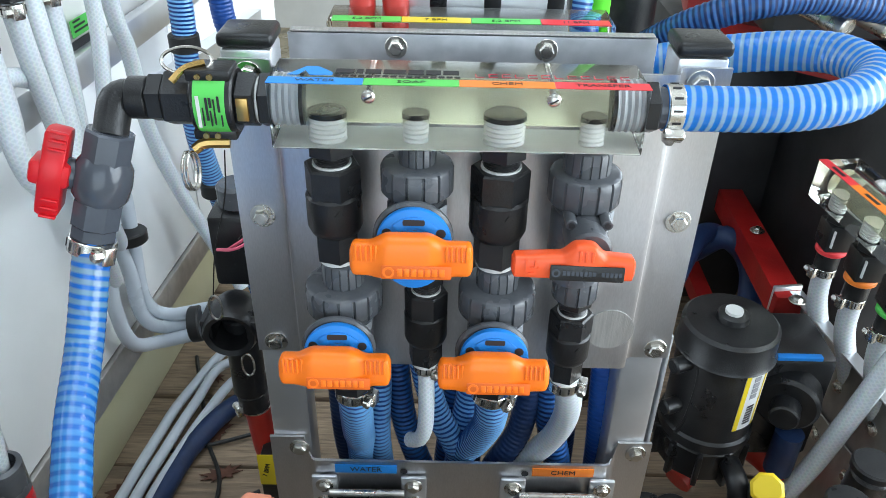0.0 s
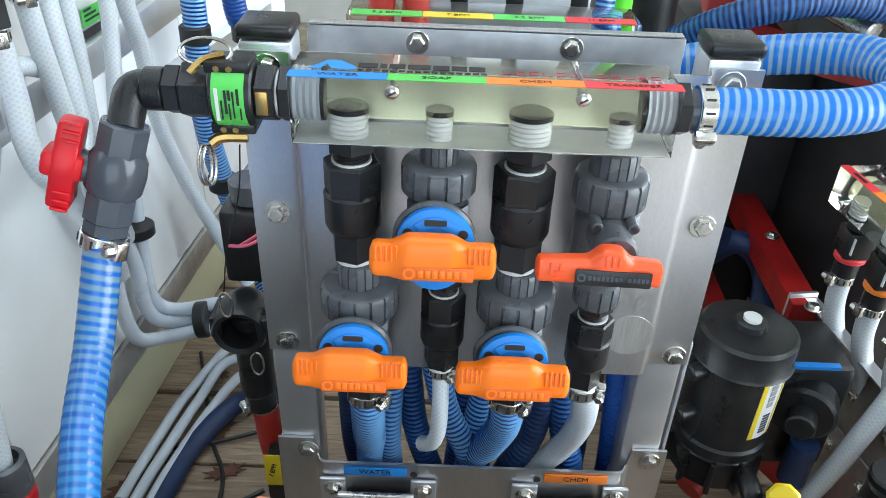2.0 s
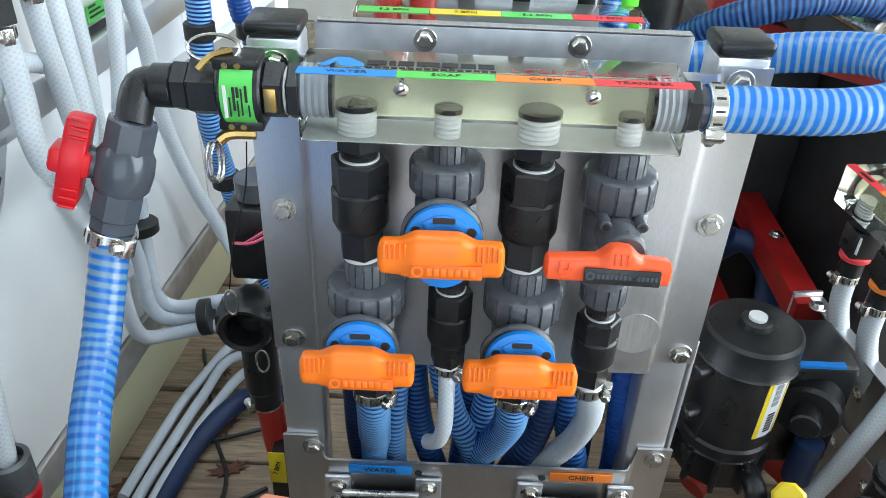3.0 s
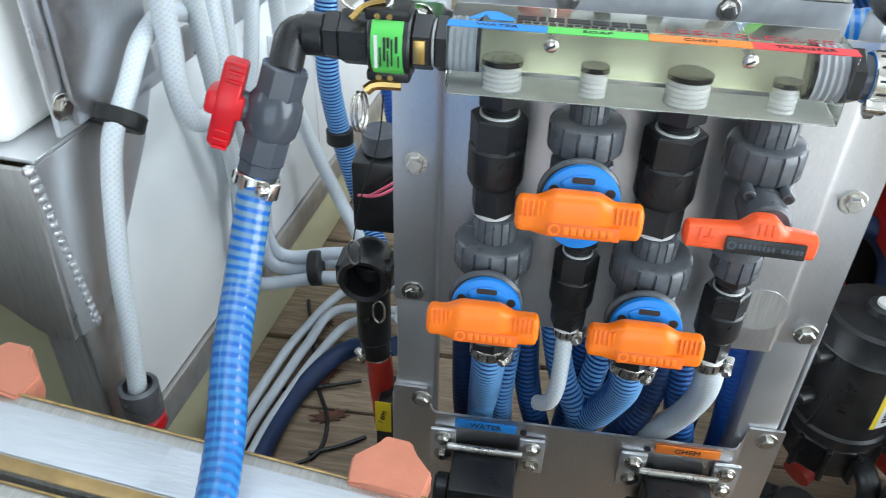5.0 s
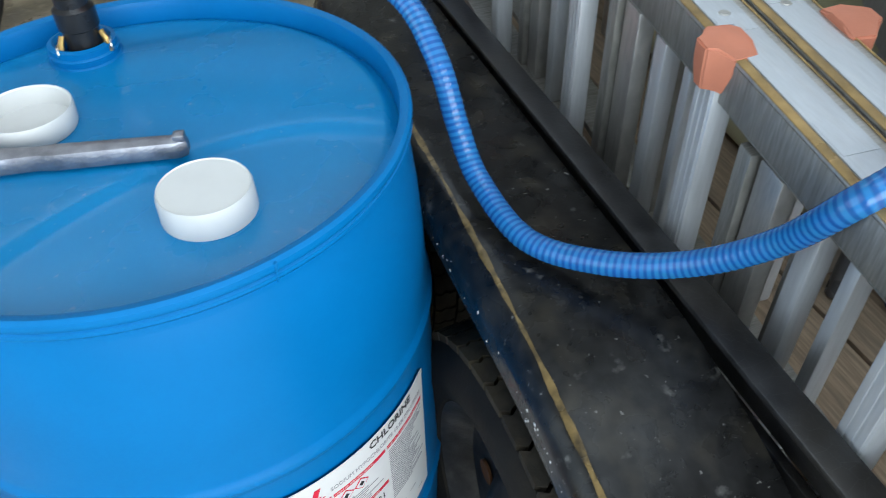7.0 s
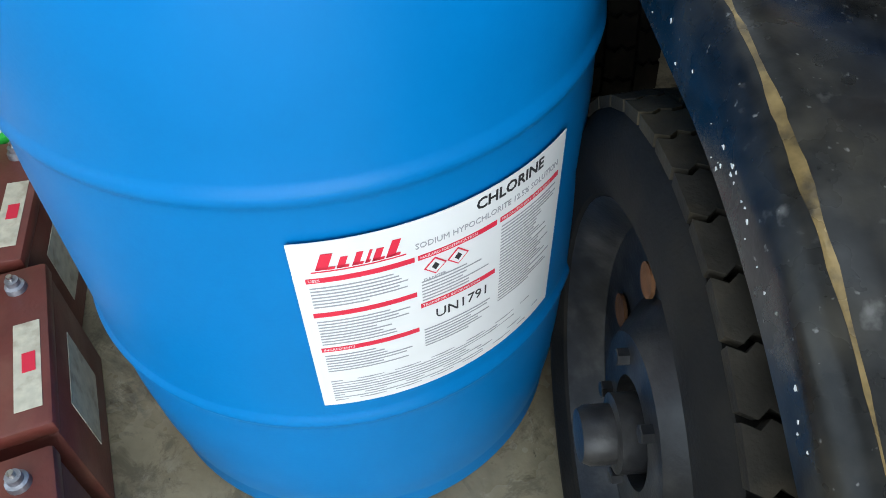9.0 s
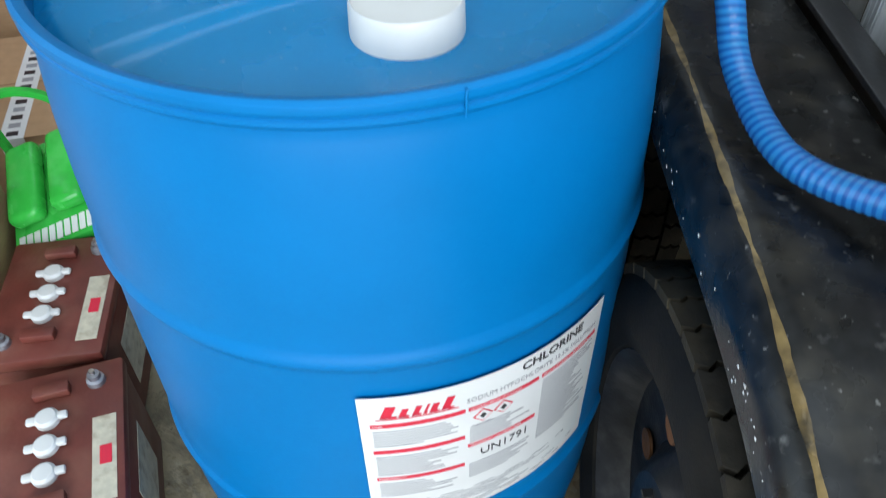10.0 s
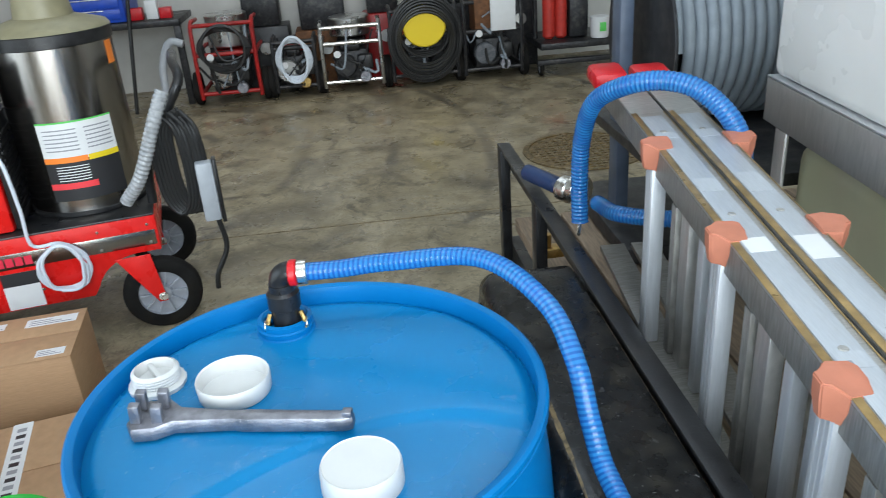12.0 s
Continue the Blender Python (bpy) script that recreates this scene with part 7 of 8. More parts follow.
carton("carton", (-1.86, -1.125, 0), 97, -0.40, 0.30, 0.30, "brown cardboard box with small white labels", None, ((-0.10, 0.02, 0.08, 0.04), (-0.17, 0.22, 0.15, 0.05), (-0.30, 0.23, 0.07, 0.04)))
carton("carton", (-1.30, -0.945, 0), 102, -0.52, 0.44, 0.20, "flat brown cardboard box with printed white tape", 0.36, ((-0.36, 0.17, 0.10, 0.10), (-0.47, 0.02, 0.13, 0.10)))
carton("carton", (-1.22, -1.31, 0), 112, -0.42, 0.36, 0.46, "tall brown cardboard box beside the batteries", None, ())
carton("carton", (-0.72, -0.985, 0), 98, -0.45, 0.32, 0.42, "brown cardboard box open beside the batteries", None, ())


def battery(x, y, yaw, group="batteries"):
    b = thing("lead_battery", "dusty maroon deep-cycle battery with white vent caps", "battery", group)
    m = Matrix.Translation((x, y, 0)) @ pose(0, 0, 0, 0, 0, yaw)
    part("case", box((0, -0.18, 0.001), (0.26, 0, 0.205), 0.006, 2, m), BATTERY, b)
    part("lid", box((-0.003, -0.183, 0.206), (0.263, 0.003, 0.232), 0.006, 2, m), BATTERY, b)
    part("handle_lug", box((0.03, -0.12, 0.232), (0.05, -0.07, 0.247), 0.003, m=m), BATTERY, b)
    part("handle_lug", box((0.21, -0.12, 0.232), (0.23, -0.07, 0.247), 0.003, m=m), BATTERY, b)
    for k in range(3):
        q = m @ Vector((0.085 + 0.045 * k, -0.10, 0.232))
        cp = part("vent_cap", lathe([(0.017, 0), (0.017, 0.008), (0.013, 0.012), (0.0, 0.013)], 20, Matrix.Translation(q)), WHITE_CAP, b, "white vent cap")
        for s in (-1, 1):
            part("wing", box((-0.006, 0.012 * s - 0.008, 0.002), (0.006, 0.012 * s + 0.008, 0.010), 0.003, m=Matrix.Translation(q) @ pose(0, 0, 0, 0, 0, yaw) @ Matrix.Translation((0, 0.008 * s, 0))), WHITE_CAP, cp)
    for px, py in ((0.035, -0.035), (0.225, -0.15)):
        q = m @ Vector((px, py, 0.232))
        t = part("terminal", lathe([(0.014, 0), (0.013, 0.008), (0.009, 0.010), (0.009, 0.018), (0.0, 0.019)], 16, Matrix.Translation(q)), CAST, b, "corroded lead terminal")
        part("stud", cyl(q, q + Vector((0, 0, 0.026)), 0.004, None, 10), STEEL, t)
    part("sticker", box((0.10, -0.04, 0.2325), (0.235, -0.008, 0.2332), m=m), PAPER_OLD, b, "worn paper sticker")
    part("sticker", box((0.15, -0.03, 0.2335), (0.18, -0.014, 0.234), m=m), INK_RED, b)
    part("side_label", box((0.07, 0.0005, 0.05), (0.19, 0.0016, 0.16), m=m), PAPER_OLD, b, "worn white side label")
    return b


battery(-0.945, -0.795, 8)
battery(-0.675, -0.722, 17)
battery(-0.395, -0.638, 19)
gp = thing("battery_blister", "green plastic battery pack with a carry strap on the floor", "battery pack")
gm = Matrix.Translation((-1.06, -0.94, 0.215)) @ pose(0, 0, 0, 18, 14, 18) @ Matrix.Diagonal((1.25, 1.25, 1.25, 1))
part("tray", box((-0.10, -0.07, 0), (0.10, 0.07, 0.03), 0.01, m=gm), GREEN_PLASTIC, gp)
for s in (-1, 1):
    part("dome", box((-0.085, s * 0.033 - 0.026, 0.03), (0.055, s * 0.033 + 0.026, 0.06), 0.012, 3, gm), GREEN_PLASTIC, gp)
part("strap", sweep([gm @ Vector(v) for v in ((-0.09, -0.06, 0.03), (-0.12, -0.05, 0.10), (-0.11, 0.0, 0.13), (-0.10, 0.05, 0.10), (-0.09, 0.06, 0.03))], 0.009, 4, 0.01), GREEN_PLASTIC, gp)
for k in range(10):
    part("print_block", box((0.064, -0.058 + 0.0118 * k, 0.0305), (0.092, -0.049 + 0.0118 * k, 0.0315), m=gm), PAPER, gp)
part("stand_block", box((-1.16, -1.0, 0.001), (-0.97, -0.86, 0.185), 0.01), BATTERY, gp)
for k in range(4):
    tube_thing("black_lead", [(-0.96 + 0.02 * k, -0.72, 0.03), (-0.99, -0.76 + 0.02 * k, 0.12), (-1.03 + 0.02 * k, -0.82, 0.16), (-0.98, -0.86, 0.2)], 0.007, WIRE, "thick black lead tangled by the batteries", "cable", "leads")

# ---- red hot-water washer ----
WA = Vector((-2.387, -1.869, 0))
WMAT = Matrix(((-0.203, -0.979, 0, WA.x), (0.979, -0.203, 0, WA.y), (0, 0, 1, 0), (0, 0, 0, 1)))


def wbox(u0, u1, d0, d1, z0, z1, bevel=0.004, seg=2):
    return box((u0, d0, z0), (u1, d1, z1), bevel, seg, WMAT)


def wp(u, d, z):
    return WMAT @ Vector((u, d, z))


hw = thing("pressure_washer", "red hot-water pressure washer with a steel boiler on wheels", "pressure washer")
o = [(-0.25, 0.175), (-0.13, 0.175)]
o += [(0.035 - 0.165 * math.cos(radians(a)), 0.14 + 0.165 * math.sin(radians(a))) for a in range(12, 169, 12)]
o += [(0.20, 0.175), (0.62, 0.175)]
o += [(0.80 - 0.17 * math.cos(radians(a)), 0.15 + 0.16 * math.sin(radians(a))) for a in range(20, 91, 10)]
o += [(0.88, 0.31), (0.88, 0.445), (-0.25, 0.445)]
FRONTW = WMAT @ Matrix(((1, 0, 0, 0), (0, 0, -1, 0), (0, 1, 0, 0), (0, 0, 0, 1)))
part("chassis_side", slab(o, 0.006, FRONTW, 0.001), RED_PAINT, hw, "red sheet-metal chassis side")
part("chassis_side", slab(o, 0.006, WMAT @ Matrix.Translation((0, 0.56, 0)) @ WMAT.inverted() @ FRONTW), RED_PAINT, hw)
part("chassis_deck", wbox(-0.25, 0.88, 0.0, 0.56, 0.43, 0.452), BLACK_PAINT, hw)
part("chassis_end", wbox(0.872, 0.882, 0.0, 0.56, 0.31, 0.445), RED_PAINT, hw)
part("steel_band", wbox(-0.25, 0.872, -0.0085, -0.0062, 0.335, 0.392, 0.0005), STAINLESS, hw, "brushed stainless band")
for u in (-0.2, 0.02, 0.24, 0.46, 0.68, 0.85):
    for z in (0.415, 0.345, 0.24):
        if z < 0.3 and u in (0.02, 0.85):
            continue
        bolt("screw", wp(u, -0.0065, z), WMAT.to_3x3() @ Vector((0, -1, 0)), 0.006, hw, STEEL, 0.003, False)
part("data_plate", wbox(0.335, 0.455, -0.0095, -0.0088, 0.18, 0.32, 0), PAPER, hw, "white data plate")
part("data_head", wbox(0.335, 0.455, -0.0102, -0.0096, 0.27, 0.32, 0), INK, hw)
for k in range(4):
    part("brand_bar", wbox(0.335 + 0.031 * k, 0.36 + 0.031 * k, -0.0102, -0.0095, 0.345, 0.378, 0), INK_RED, hw)
part("burner_guard", wbox(-0.25, 0.42, 0.03, 0.40, 0.455, 0.83, 0.012), RED_PAINT, hw, "red perforated guard")
part("guard_slope", slab([(-0.25, 0.83), (0.42, 0.83), (0.42, 0.835), (-0.25, 0.835)], 0.01, FRONTW), RED_PAINT, hw)
for i in range(19):
    for j in range(13):
        part("guard_hole", wbox(-0.2 + 0.030 * i, -0.186 + 0.030 * i, 0.0285, 0.0297, 0.49 + 0.0235 * j, 0.501 + 0.0235 * j, 0), INK, hw)
part("side_vent", wbox(0.425, 0.445, 0.04, 0.40, 0.46, 0.84, 0.004), BLACK, hw)
for k in range(12):
    part("vent_fin", wbox(0.446, 0.452, 0.06, 0.38, 0.49 + 0.026 * k, 0.503 + 0.026 * k, 0.001), BLACK, hw)
part("control_panel", wbox(-0.16, 0.43, 0.05, 0.38, 0.838, 1.0, 0.012), BLACK, hw, "black control box with switches")
for u, z, m_ in ((-0.08, 0.955, INK), (-0.01, 0.955, INK), (0.16, 0.955, RED), (0.30, 0.96, INK), (0.12, 0.885, INK), (0.20, 0.885, TAG_YELLOW), (0.28, 0.885, PAPER)):
    part("knob", cyl(wp(u, 0.05, z), wp(u, 0.025, z), 0.022 if z > 0.9 else 0.014, None, 20, 0.003), m_, hw)
part("series_mark", wbox(-0.06, 0.06, 0.0485, 0.0495, 0.86, 0.872, 0), PAPER, hw)
bu, bd = 0.655, 0.30
boiler = part("boiler", lathe([(0.205, 0.455), (0.205, 1.05)], 64, Matrix.Translation(wp(bu, bd, 0))), STAINLESS, hw, "brushed stainless boiler jacket")
part("boiler_foot", cyl(wp(bu, bd, 0.452), wp(bu, bd, 0.47), 0.212, None, 64, 0.003), BLACK_PAINT, hw)
part("boiler_band", cyl(wp(bu, bd, 1.045), wp(bu, bd, 1.09), 0.211, None, 64, 0.003), BLACK_PAINT, hw)
part("boiler_top", lathe([(0.211, 1.09), (0.20, 1.105), (0.10, 1.135), (0.09, 1.20), (0.0, 1.20)], 48, Matrix.Translation(wp(bu, bd, 0))), KHAKI, hw, "khaki boiler top")


def boiler_sheet(a0, a1, z0, z1, r, m_, name="warning_label", label=""):
    bm = bmesh.new()
    rows = []
    c = wp(bu, bd, 0)
    if name != "hang_tag":
        a0, a1, z0, z1 = -16 + (a0 + 2) * 1.22, -16 + (a1 + 2) * 1.22, 0.512 + (z0 - 0.545) * 1.12, 0.512 + (z1 - 0.545) * 1.12
    for k in range(9):
        a = radians(a0 + (a1 - a0) * k / 8)
        rows.append([bm.verts.new((c.x + rr * math.cos(a), c.y + rr * math.sin(a), z)) for rr, z in ((r, z0), (r + 0.0006, z0), (r + 0.0006, z1), (r, z1))])
    for u, v in zip(rows, rows[1:]):
        for k in range(4):
            bm.faces.new((u[k], u[(k + 1) % 4], v[(k + 1) % 4], v[k])).smooth = True
    bm.faces.new(rows[0])
    bm.faces.new(rows[-1])
    return part(name, bm, m_, hw, label)


boiler_sheet(-2, 58, 0.545, 0.80, 0.2053, PAPER, label="white warning label with coloured heads")
boiler_sheet(-2, 58, 0.545, 0.68, 0.206, INK)
boiler_sheet(-2, 32, 0.672, 0.69, 0.2067, TAG_ORANGE)
boiler_sheet(32.5, 58, 0.672, 0.69, 0.2067, TAG_YELLOW)
boiler_sheet(-2, 35, 0.585, 0.605, 0.2067, TAG_RED)
boiler_sheet(-2, 58, 0.798, 0.803, 0.2067, TAG_GREEN)
for k in range(6):
    boiler_sheet(2, 28, 0.71 + 0.013 * k, 0.714 + 0.013 * k, 0.2067, INK_GREY, "print_bar")
    boiler_sheet(34, 55, 0.71 + 0.013 * k, 0.714 + 0.013 * k, 0.2067, INK_GREY, "print_bar")
    boiler_sheet(6, 31, 0.612 + 0.009 * k, 0.615 + 0.009 * k, 0.2067, PAPER, "print_bar")
boiler_sheet(75, 88, 0.96, 1.04, 0.2053, TAG_ORANGE, "hang_tag", "orange hang tag")


def cart_wheel(parent, c, axis, r, w):
    a = Vector(axis).normalized()
    c = Vector(c)
    m = along(c - a * w / 2, c + a * w / 2)
    wh = part("wheel", lathe([(r * 0.62, 0.004), (r * 0.8, 0.0), (r * 0.95, 0.006), (r, w * 0.3), (r, w * 0.7), (r * 0.95, w - 0.006), (r * 0.62, w - 0.004)], 40, m, cap=False), RUBBER, parent, "black rubber tyre")
    part("rim", lathe([(r * 0.63, 0.008), (r * 0.6, 0.016), (r * 0.25, 0.022), (r * 0.2, 0.005), (0.0, 0.003)], 40, m, cap=False), HUB, wh, "grey plastic hub")
    for k in range(10):
        q = 2 * math.pi * k / 10
        part("spoke", box((r * 0.22, -0.004, 0.007), (r * 0.6, 0.004, 0.016), 0.001, m=m @ pose(0, 0, 0, 0, 0, math.degrees(q))), HUB, wh)
    return wh


wax = -(WMAT.to_3x3() @ Vector((0, -1, 0)))
for u in (0.035,):
    for d in (0.03, 0.52):
        cart_wheel(hw, wp(u, d, 0.142), wax, 0.142, 0.06)
for d in (-0.01, 0.55):
    cart_wheel(hw, wp(0.852, d, 0.142), wax, 0.142, 0.055)
    part("fork", slab([(0.72, 0.315), (0.84, 0.315), (0.865, 0.12), (0.835, 0.12)], 0.006, WMAT @ Matrix.Translation((0, d - 0.035, 0)) @ WMAT.inverted() @ FRONTW, 0.001), RED_PAINT, hw, "red wheel fork")
    bolt("axle_nut", wp(0.852, d - 0.043, 0.14), WMAT.to_3x3() @ Vector((0, -1, 0)), 0.011, hw)
tube_of = [wp(0.43, 0.02, 0.75), wp(0.46, -0.03, 0.7), wp(0.47, -0.04, 0.55), wp(0.47, -0.03, 0.42)]
for k in range(40):
    a = 2 * math.pi * k / 11
    tube_of.append(wp(0.55 + (0.075 + 0.012 * math.sin(k)) * math.sin(a), -0.025 - 0.0008 * k, 0.315 + (0.085 + 0.01 * math.cos(k * 1.7)) * math.cos(a)))
part("detergent_tube", sweep(tube_of, 0.0065, 8, 0.012), TUBE_WHITE, hw, "clear coiled detergent tube")
part("push_bar", sweep([wp(0.88, 0.1, 0.46), wp(0.90, 0.08, 0.62), wp(1.0, 0.06, 0.80), wp(1.06, 0.06, 0.90), wp(1.05, 0.2, 0.94), wp(1.05, 0.4, 0.94)], 0.018, 14, 0.02), BLACK, hw, "black push handle")
part("lance", sweep([wp(0.80, 0.03, 0.50), wp(0.87, -0.02, 0.60), wp(0.95, -0.03, 0.78), wp(1.0, 0.0, 0.88)], 0.024, 10, 0.012, 0.017, 0.07), PLASTIC_WRAP, hw, "lance in crumpled clear wrap")
for k in range(7):
    x = 0.97 + 0.012 * k
    part("power_cord", sweep([wp(x, 0.02 + 0.02 * (k % 3), 0.80), wp(x + 0.045, 0.0, 0.72), wp(x + 0.05, 0.0, 0.5), wp(x + 0.01, 0.02, 0.42), wp(x - 0.04, 0.03, 0.5), wp(x - 0.045, 0.03, 0.72), wp(x, 0.02, 0.80)], 0.0085, 8, 0.02), WIRE, hw)
part("plug_guard", wbox(1.055, 1.115, -0.06, -0.005, 0.40, 0.62, 0.008), PVC_PALE, hw, "grey in-line breaker box")
part("guard_edge", wbox(1.115, 1.13, -0.06, -0.005, 0.39, 0.63, 0.004), BLACK, hw)
part("cord_tail", sweep([wp(1.10, -0.03, 0.40), wp(1.11, -0.03, 0.28), wp(1.06, -0.03, 0.18), wp(1.05, -0.03, 0.12)], 0.010, 8, 0.02), WIRE, hw)


# ---- machines along the back wall ----
def frame_tube(bm, pts, r=0.014):
    return sweep(pts, r, 8, 0.03, bm=bm)


def shop_machine(y, w, h, frame_mat, body, text, x=-6.1, tank=True, wheels=True, hose_col=None):
    """A parked washer cart: tube frame, engine, round tank, coiled hose."""
    s = thing("shop_machine", text, "pressure washer", "parked machines")
    d = 0.55
    y0, y1 = y - w / 2, y + w / 2
    for yy in (y0, y1):
        part("side_frame", sweep([(x, yy, 0.06), (x + 0.02, yy, h * 0.5), (x - 0.02, yy, h), (x - d * 0.5, yy, h + 0.02)], 0.016, 8, 0.04), frame_mat, s)
    for z in (0.1, 0.40):
        part("cross_bar", cyl((x, y0, z), (x, y1, z), 0.016, None, 8), frame_mat, s)
        part("cross_bar", cyl((x - d, y0, z), (x - d, y1, z), 0.016, None, 8), frame_mat, s)
        for yy in (y0, y1):
            part("base_bar", cyl((x, yy, z), (x - d, yy, z), 0.016, None, 8), frame_mat, s)
    part("top_bar", cyl((x - 0.02, y0, h), (x - 0.02, y1, h), 0.016, None, 8), frame_mat, s)
    part("engine", box((x - 0.4, y - w * 0.3, 0.08), (x - 0.05, y + w * 0.3, 0.34), 0.03), DARK_METAL, s)
    part("cylinder", cyl((x - 0.08, y - 0.06, 0.22), (x + 0.0, y - 0.06, 0.22), 0.09, None, 20, 0.01), body, s)
    part("filter", box((x - 0.08, y + 0.04, 0.18), (x + 0.01, y + 0.16, 0.30), 0.02), BLACK, s)
    rn = random.Random(int(y * 100) + 7)
    part("muffler", cyl((x - 0.06, y - w * 0.2, 0.37), (x - 0.06, y + w * 0.15, 0.37), 0.045, None, 16, 0.01), DARK_METAL, s)
    part("fuel_tank", box((x - 0.36, y - w * 0.25, 0.345), (x - 0.14, y + w * 0.25, 0.40), 0.02), rn.choice((BLACK, RED_FRAME, DARK_METAL)), s)
    part("back_cover", box((x - d + 0.02, y0 + 0.03, 0.10), (x - d + 0.05, y1 - 0.03, h - 0.06), 0.01), DARK_METAL, s)
    part("pump_head", cyl((x - 0.02, y + w * 0.2, 0.13), (x + 0.03, y + w * 0.2, 0.13), 0.045, None, 14, 0.006), BRASS if w < 0.4 else CAST, s)
    part("gauge", cyl((x + 0.02, y - w * 0.25, h * 0.62), (x + 0.035, y - w * 0.25, h * 0.62), 0.028, None, 18, 0.003), PAPER, s)
    for k in range(7):
        ya, yb = rn.uniform(y0, y1), rn.uniform(y0, y1)
        za, zb = rn.uniform(0.15, h), rn.uniform(0.15, h)
        part("loose_hose", sweep([(x - 0.05, ya, za), (x + 0.05, (ya + yb) / 2 + rn.uniform(-0.1, 0.1), min(za, zb) - rn.uniform(0.0, 0.08)), (x - 0.03, yb, zb)], rn.choice((0.006, 0.009, 0.012)), 6, 0.03), rn.choice((WIRE, WIRE, WIRE, HOSE_GREY)), s)
    if tank:
        part("boiler", cyl((x - 0.3, y, 0.42), (x - 0.3, y, h + 0.05), w * 0.36, None, 32, 0.01), SILVER, s, "dented steel boiler")
    if hose_col:
        for k in range(4):
            part("coiled_hose", sweep([(x + 0.04 + 0.01 * k, y + (w * 0.42 - 0.01 * k) * math.cos(a), h * 0.72 + (0.14 + 0.012 * k) * math.sin(a)) for a in [q * math.pi / 8 for q in range(17)]], 0.013, 6, 0.03), hose_col, s)
    if wheels:
        for yy in (y0 - 0.04, y1 + 0.04):
            cart_wheel(s, (x - 0.12, yy, 0.13), (0, 1, 0), 0.13, 0.06)
    return s


shop_machine(-1.22, 0.46, 0.62, RED_FRAME, SILVER, "old red-framed washer with a coiled black hose", hose_col=WIRE)
shop_machine(-0.70, 0.32, 0.44, DARK_METAL, SILVER, "small grey engine pump with a looped white hose", tank=False, hose_col=TUBE_WHITE)
shop_machine(-0.25, 0.46, 0.52, SILVER, DARK_METAL, "engine washer in a bent bright tube frame", tank=True)
m4 = shop_machine(0.33, 0.52, 0.60, DARK_METAL, DARK_METAL, "dark washer with a yellow reel and black hose", tank=False, hose_col=WIRE)
part("reel_disc", cyl((-6.04, 0.33, 0.50), (-6.0, 0.33, 0.50), 0.17, None, 32, 0.01), TAG_YELLOW, m4, "yellow reel disc")
for k in range(7):
    part("black_hose", sweep([(-5.99 + 0.012 * (k % 3), 0.33 + (0.2 + 0.014 * k) * math.cos(a), 0.40 + (0.2 + 0.022 * k) * math.sin(a)) for a in [q * math.pi / 10 for q in range(21)]], 0.012, 6, 0.03), WIRE, m4)
m5 = shop_machine(0.88, 0.46, 0.62, DARK_METAL, PVC, "black wheeled cart with a white panel", tank=False)
part("white_panel", box((-6.07, 0.86, 0.40), (-6.05, 1.06, 0.66), 0.004), PAPER, m5, "white hanging sheet")
part("box", box((-6.4, 0.74, 0.38), (-6.1, 1.0, 0.70), 0.01), RUST, m5)
m6 = thing("hand_trolley", "dark flat trolley with red cylinders and a white pail", "trolley")
part("deck", box((-6.6, 1.25, 0.22), (-6.0, 1.95, 0.27), 0.005), DARK_METAL, m6)
part("lower_bar", box((-6.05, 1.22, 0.10), (-6.0, 1.98, 0.14), 0.005), DARK_METAL, m6)
for y in (1.27, 1.93):
    part("post", cyl((-6.3, y, 0.27), (-6.3, y, 1.0), 0.02, None, 10), DARK_METAL, m6)
    cart_wheel(m6, (-6.1, y, 0.06), (0, 1, 0), 0.06, 0.04)
for y in (1.36, 1.46):
    part("cylinder", cyl((-6.2, y, 0.275), (-6.2, y, 0.62), 0.05, None, 20, 0.02), HOSE_RED, m6, "faded red cylinder")
part("pail", cyl((-6.08, 1.75, 0.275), (-6.08, 1.75, 0.44), 0.07, 0.08, 24, 0.004), PAPER, m6, "white plastic pail")
part("pail_tag", box((-6.01, 1.73, 0.33), (-6.0, 1.78, 0.40), 0.001), TAG_GREEN, m6)
part("gear_box", box((-6.45, 1.52, 0.275), (-6.15, 1.68, 0.62), 0.02), DARK_METAL, m6)
wbn = thing("work_bench", "cluttered steel work bench against the wall", "bench")
part("top", box((-6.8, -3.2, 0.62), (-6.25, -1.55, 0.67), 0.005), DARK_METAL, wbn)
for y in (-3.15, -1.6):
    part("leg", box((-6.3, y, 0.0), (-6.25, y + 0.05, 0.62), 0.003), DARK_METAL, wbn)
tcst = thing("tool_chest", "blue steel tool chest on the bench", "tool chest")
part("body", box((-6.75, -2.75, 0.672), (-6.3, -1.95, 1.15), 0.008), WASHER_BLUE, tcst)
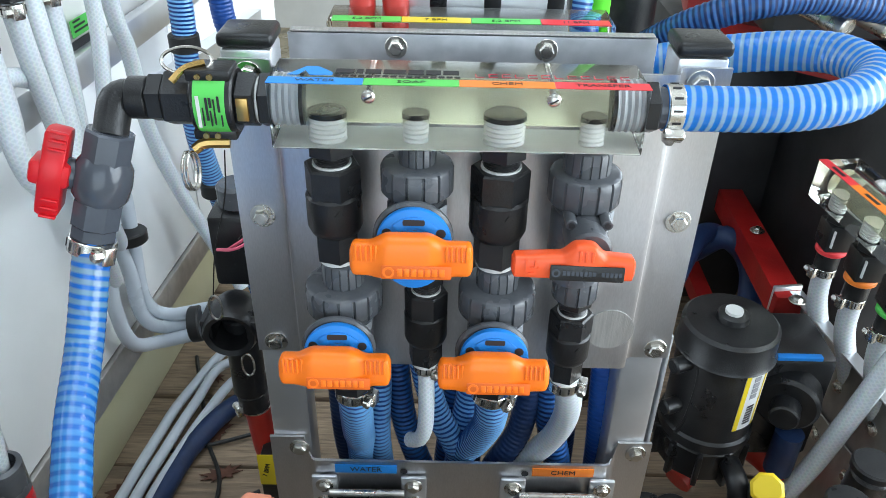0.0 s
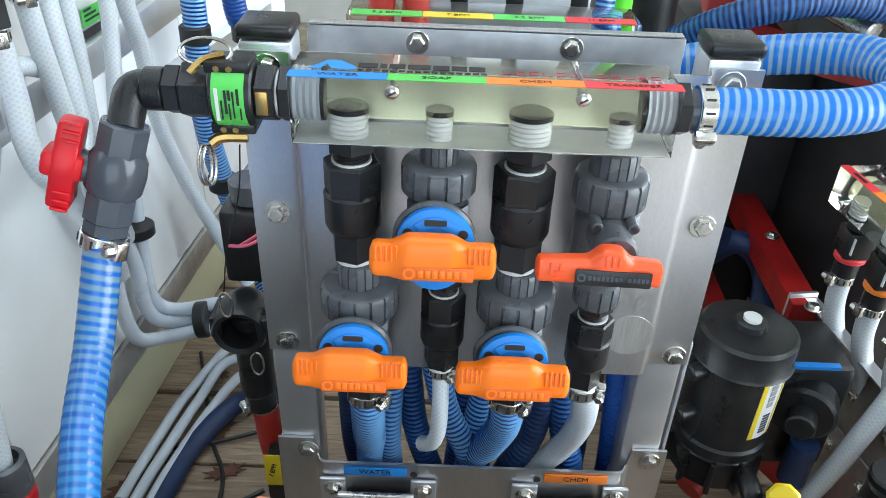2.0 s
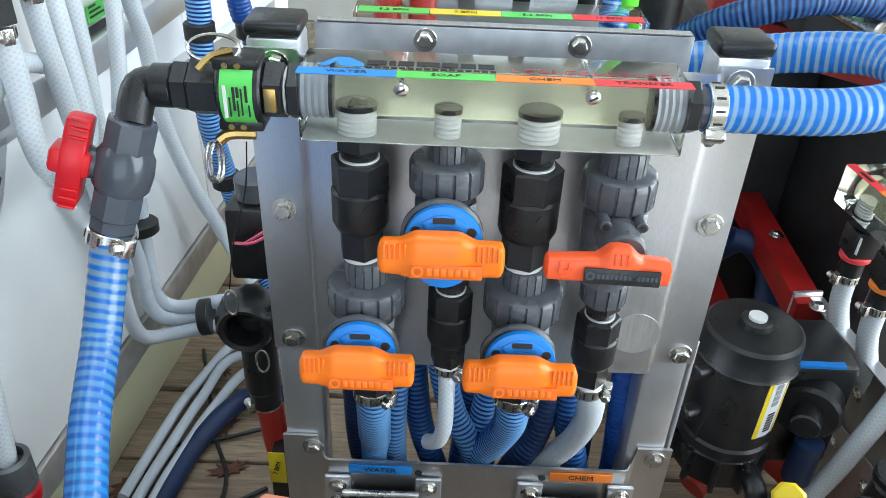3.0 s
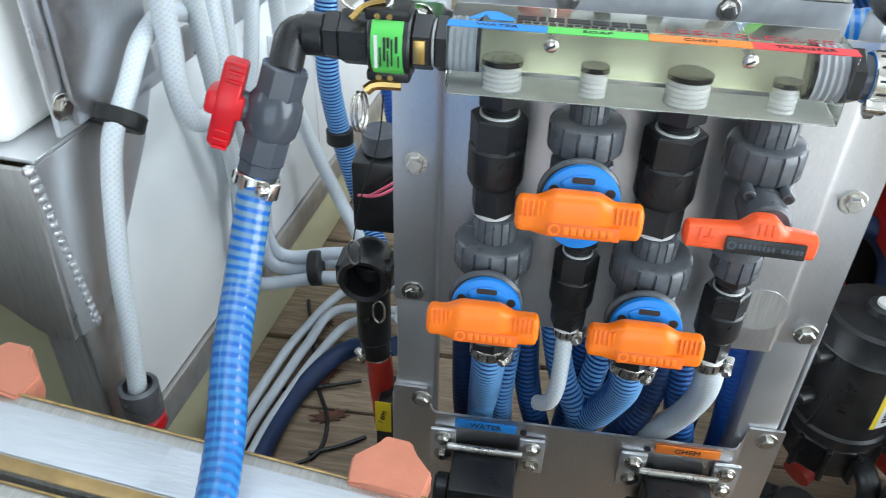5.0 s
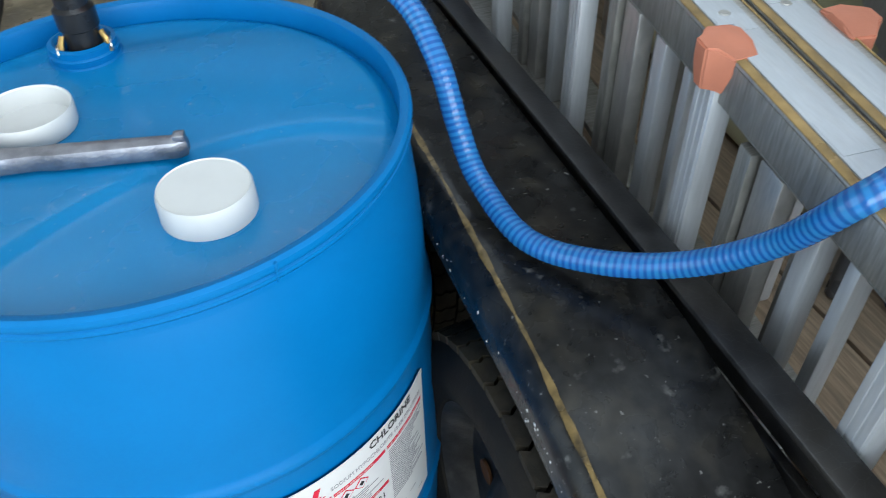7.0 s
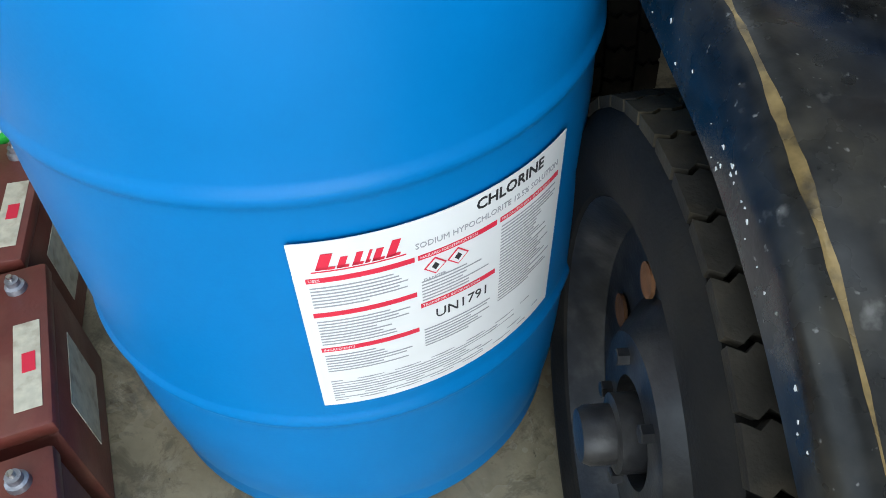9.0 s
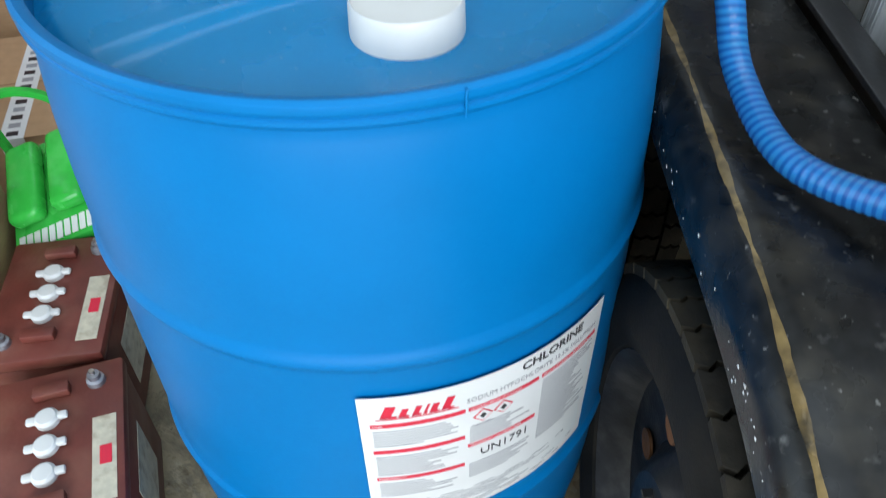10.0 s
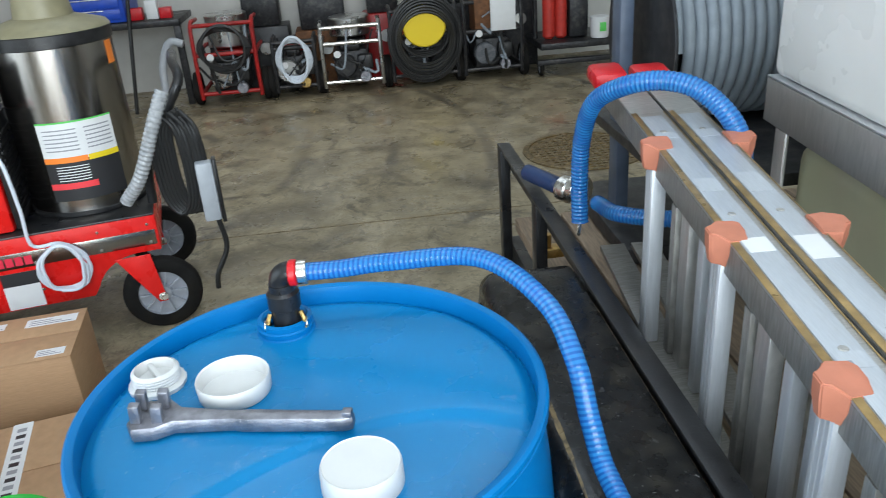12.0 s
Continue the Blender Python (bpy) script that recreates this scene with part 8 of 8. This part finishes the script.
for k in range(5):
    part("drawer", box((-6.302, -2.72, 0.70 + 0.085 * k), (-6.288, -1.98, 0.775 + 0.085 * k), 0.004), WASHER_BLUE, tcst)
    part("handle", box((-6.286, -2.6, 0.765 + 0.085 * k), (-6.276, -2.1, 0.773 + 0.085 * k), 0.002), SILVER, tcst)
for y, m_, h in ((-1.88, RED, 0.09), (-1.76, PAPER, 0.14), (-1.66, RED, 0.08)):
    pk = thing("bench_pack", "small packet standing on the bench", "packet", "bench packets")
    part("body", box((-6.42, y - 0.045, 0.672), (-6.34, y + 0.045, 0.672 + h), 0.006), m_, pk)
ln = thing("wand_rack", "curved grey wand leaning by the bench", "wand")
part("pipe", sweep([(-6.05, -1.72, 0.02), (-6.08, -1.70, 0.35), (-6.1, -1.62, 0.52), (-6.1, -1.52, 0.50)], 0.03, 12, 0.03), PVC_PALE, ln)
part("stick", cyl((-6.0, -1.95, 0.02), (-6.1, -1.85, 0.9), 0.015, None, 10), WIRE, ln)
for y, w, h, m_ in ((-0.95, 0.4, 0.85, ENGINE), (-0.45, 0.5, 0.75, RUST), (0.05, 0.35, 0.9, RED_FRAME), (0.6, 0.4, 0.95, DARK_METAL), (1.2, 0.3, 1.0, DARK_METAL)):
    bx = thing("stored_crate", "dark crate of parts stored against the wall", "crate", "stored crates")
    part("body", box((-6.85, y - w / 2, 0.0), (-6.55, y + w / 2, h * 0.6), 0.01), m_, bx)
    part("upper", box((-6.8, y - w * 0.4, h * 0.6), (-6.58, y + w * 0.35, h), 0.02), DARK_METAL, bx)
    part("gauge", cyl((-6.545, y, h * 0.4), (-6.53, y, h * 0.4), 0.05, None, 20), SILVER, bx)
# orange step ladder by the wall
sl = thing("step_ladder", "orange step ladder standing by the back wall", "step ladder")
for y in (-3.9, -3.3):
    for yy, tp in ((y, -3.7), ):
        part("stile", cyl((-6.3, y, 0.0), (-6.5, y + (0.1 if y < -3.6 else -0.1), 2.0), 0.03, None, 4, smooth=False), TAG_ORANGE, sl)
for k in range(6):
    part("step", box((-6.42, -3.85, 0.28 + 0.29 * k), (-6.32, -3.35, 0.30 + 0.29 * k), 0.003), SILVER, sl)
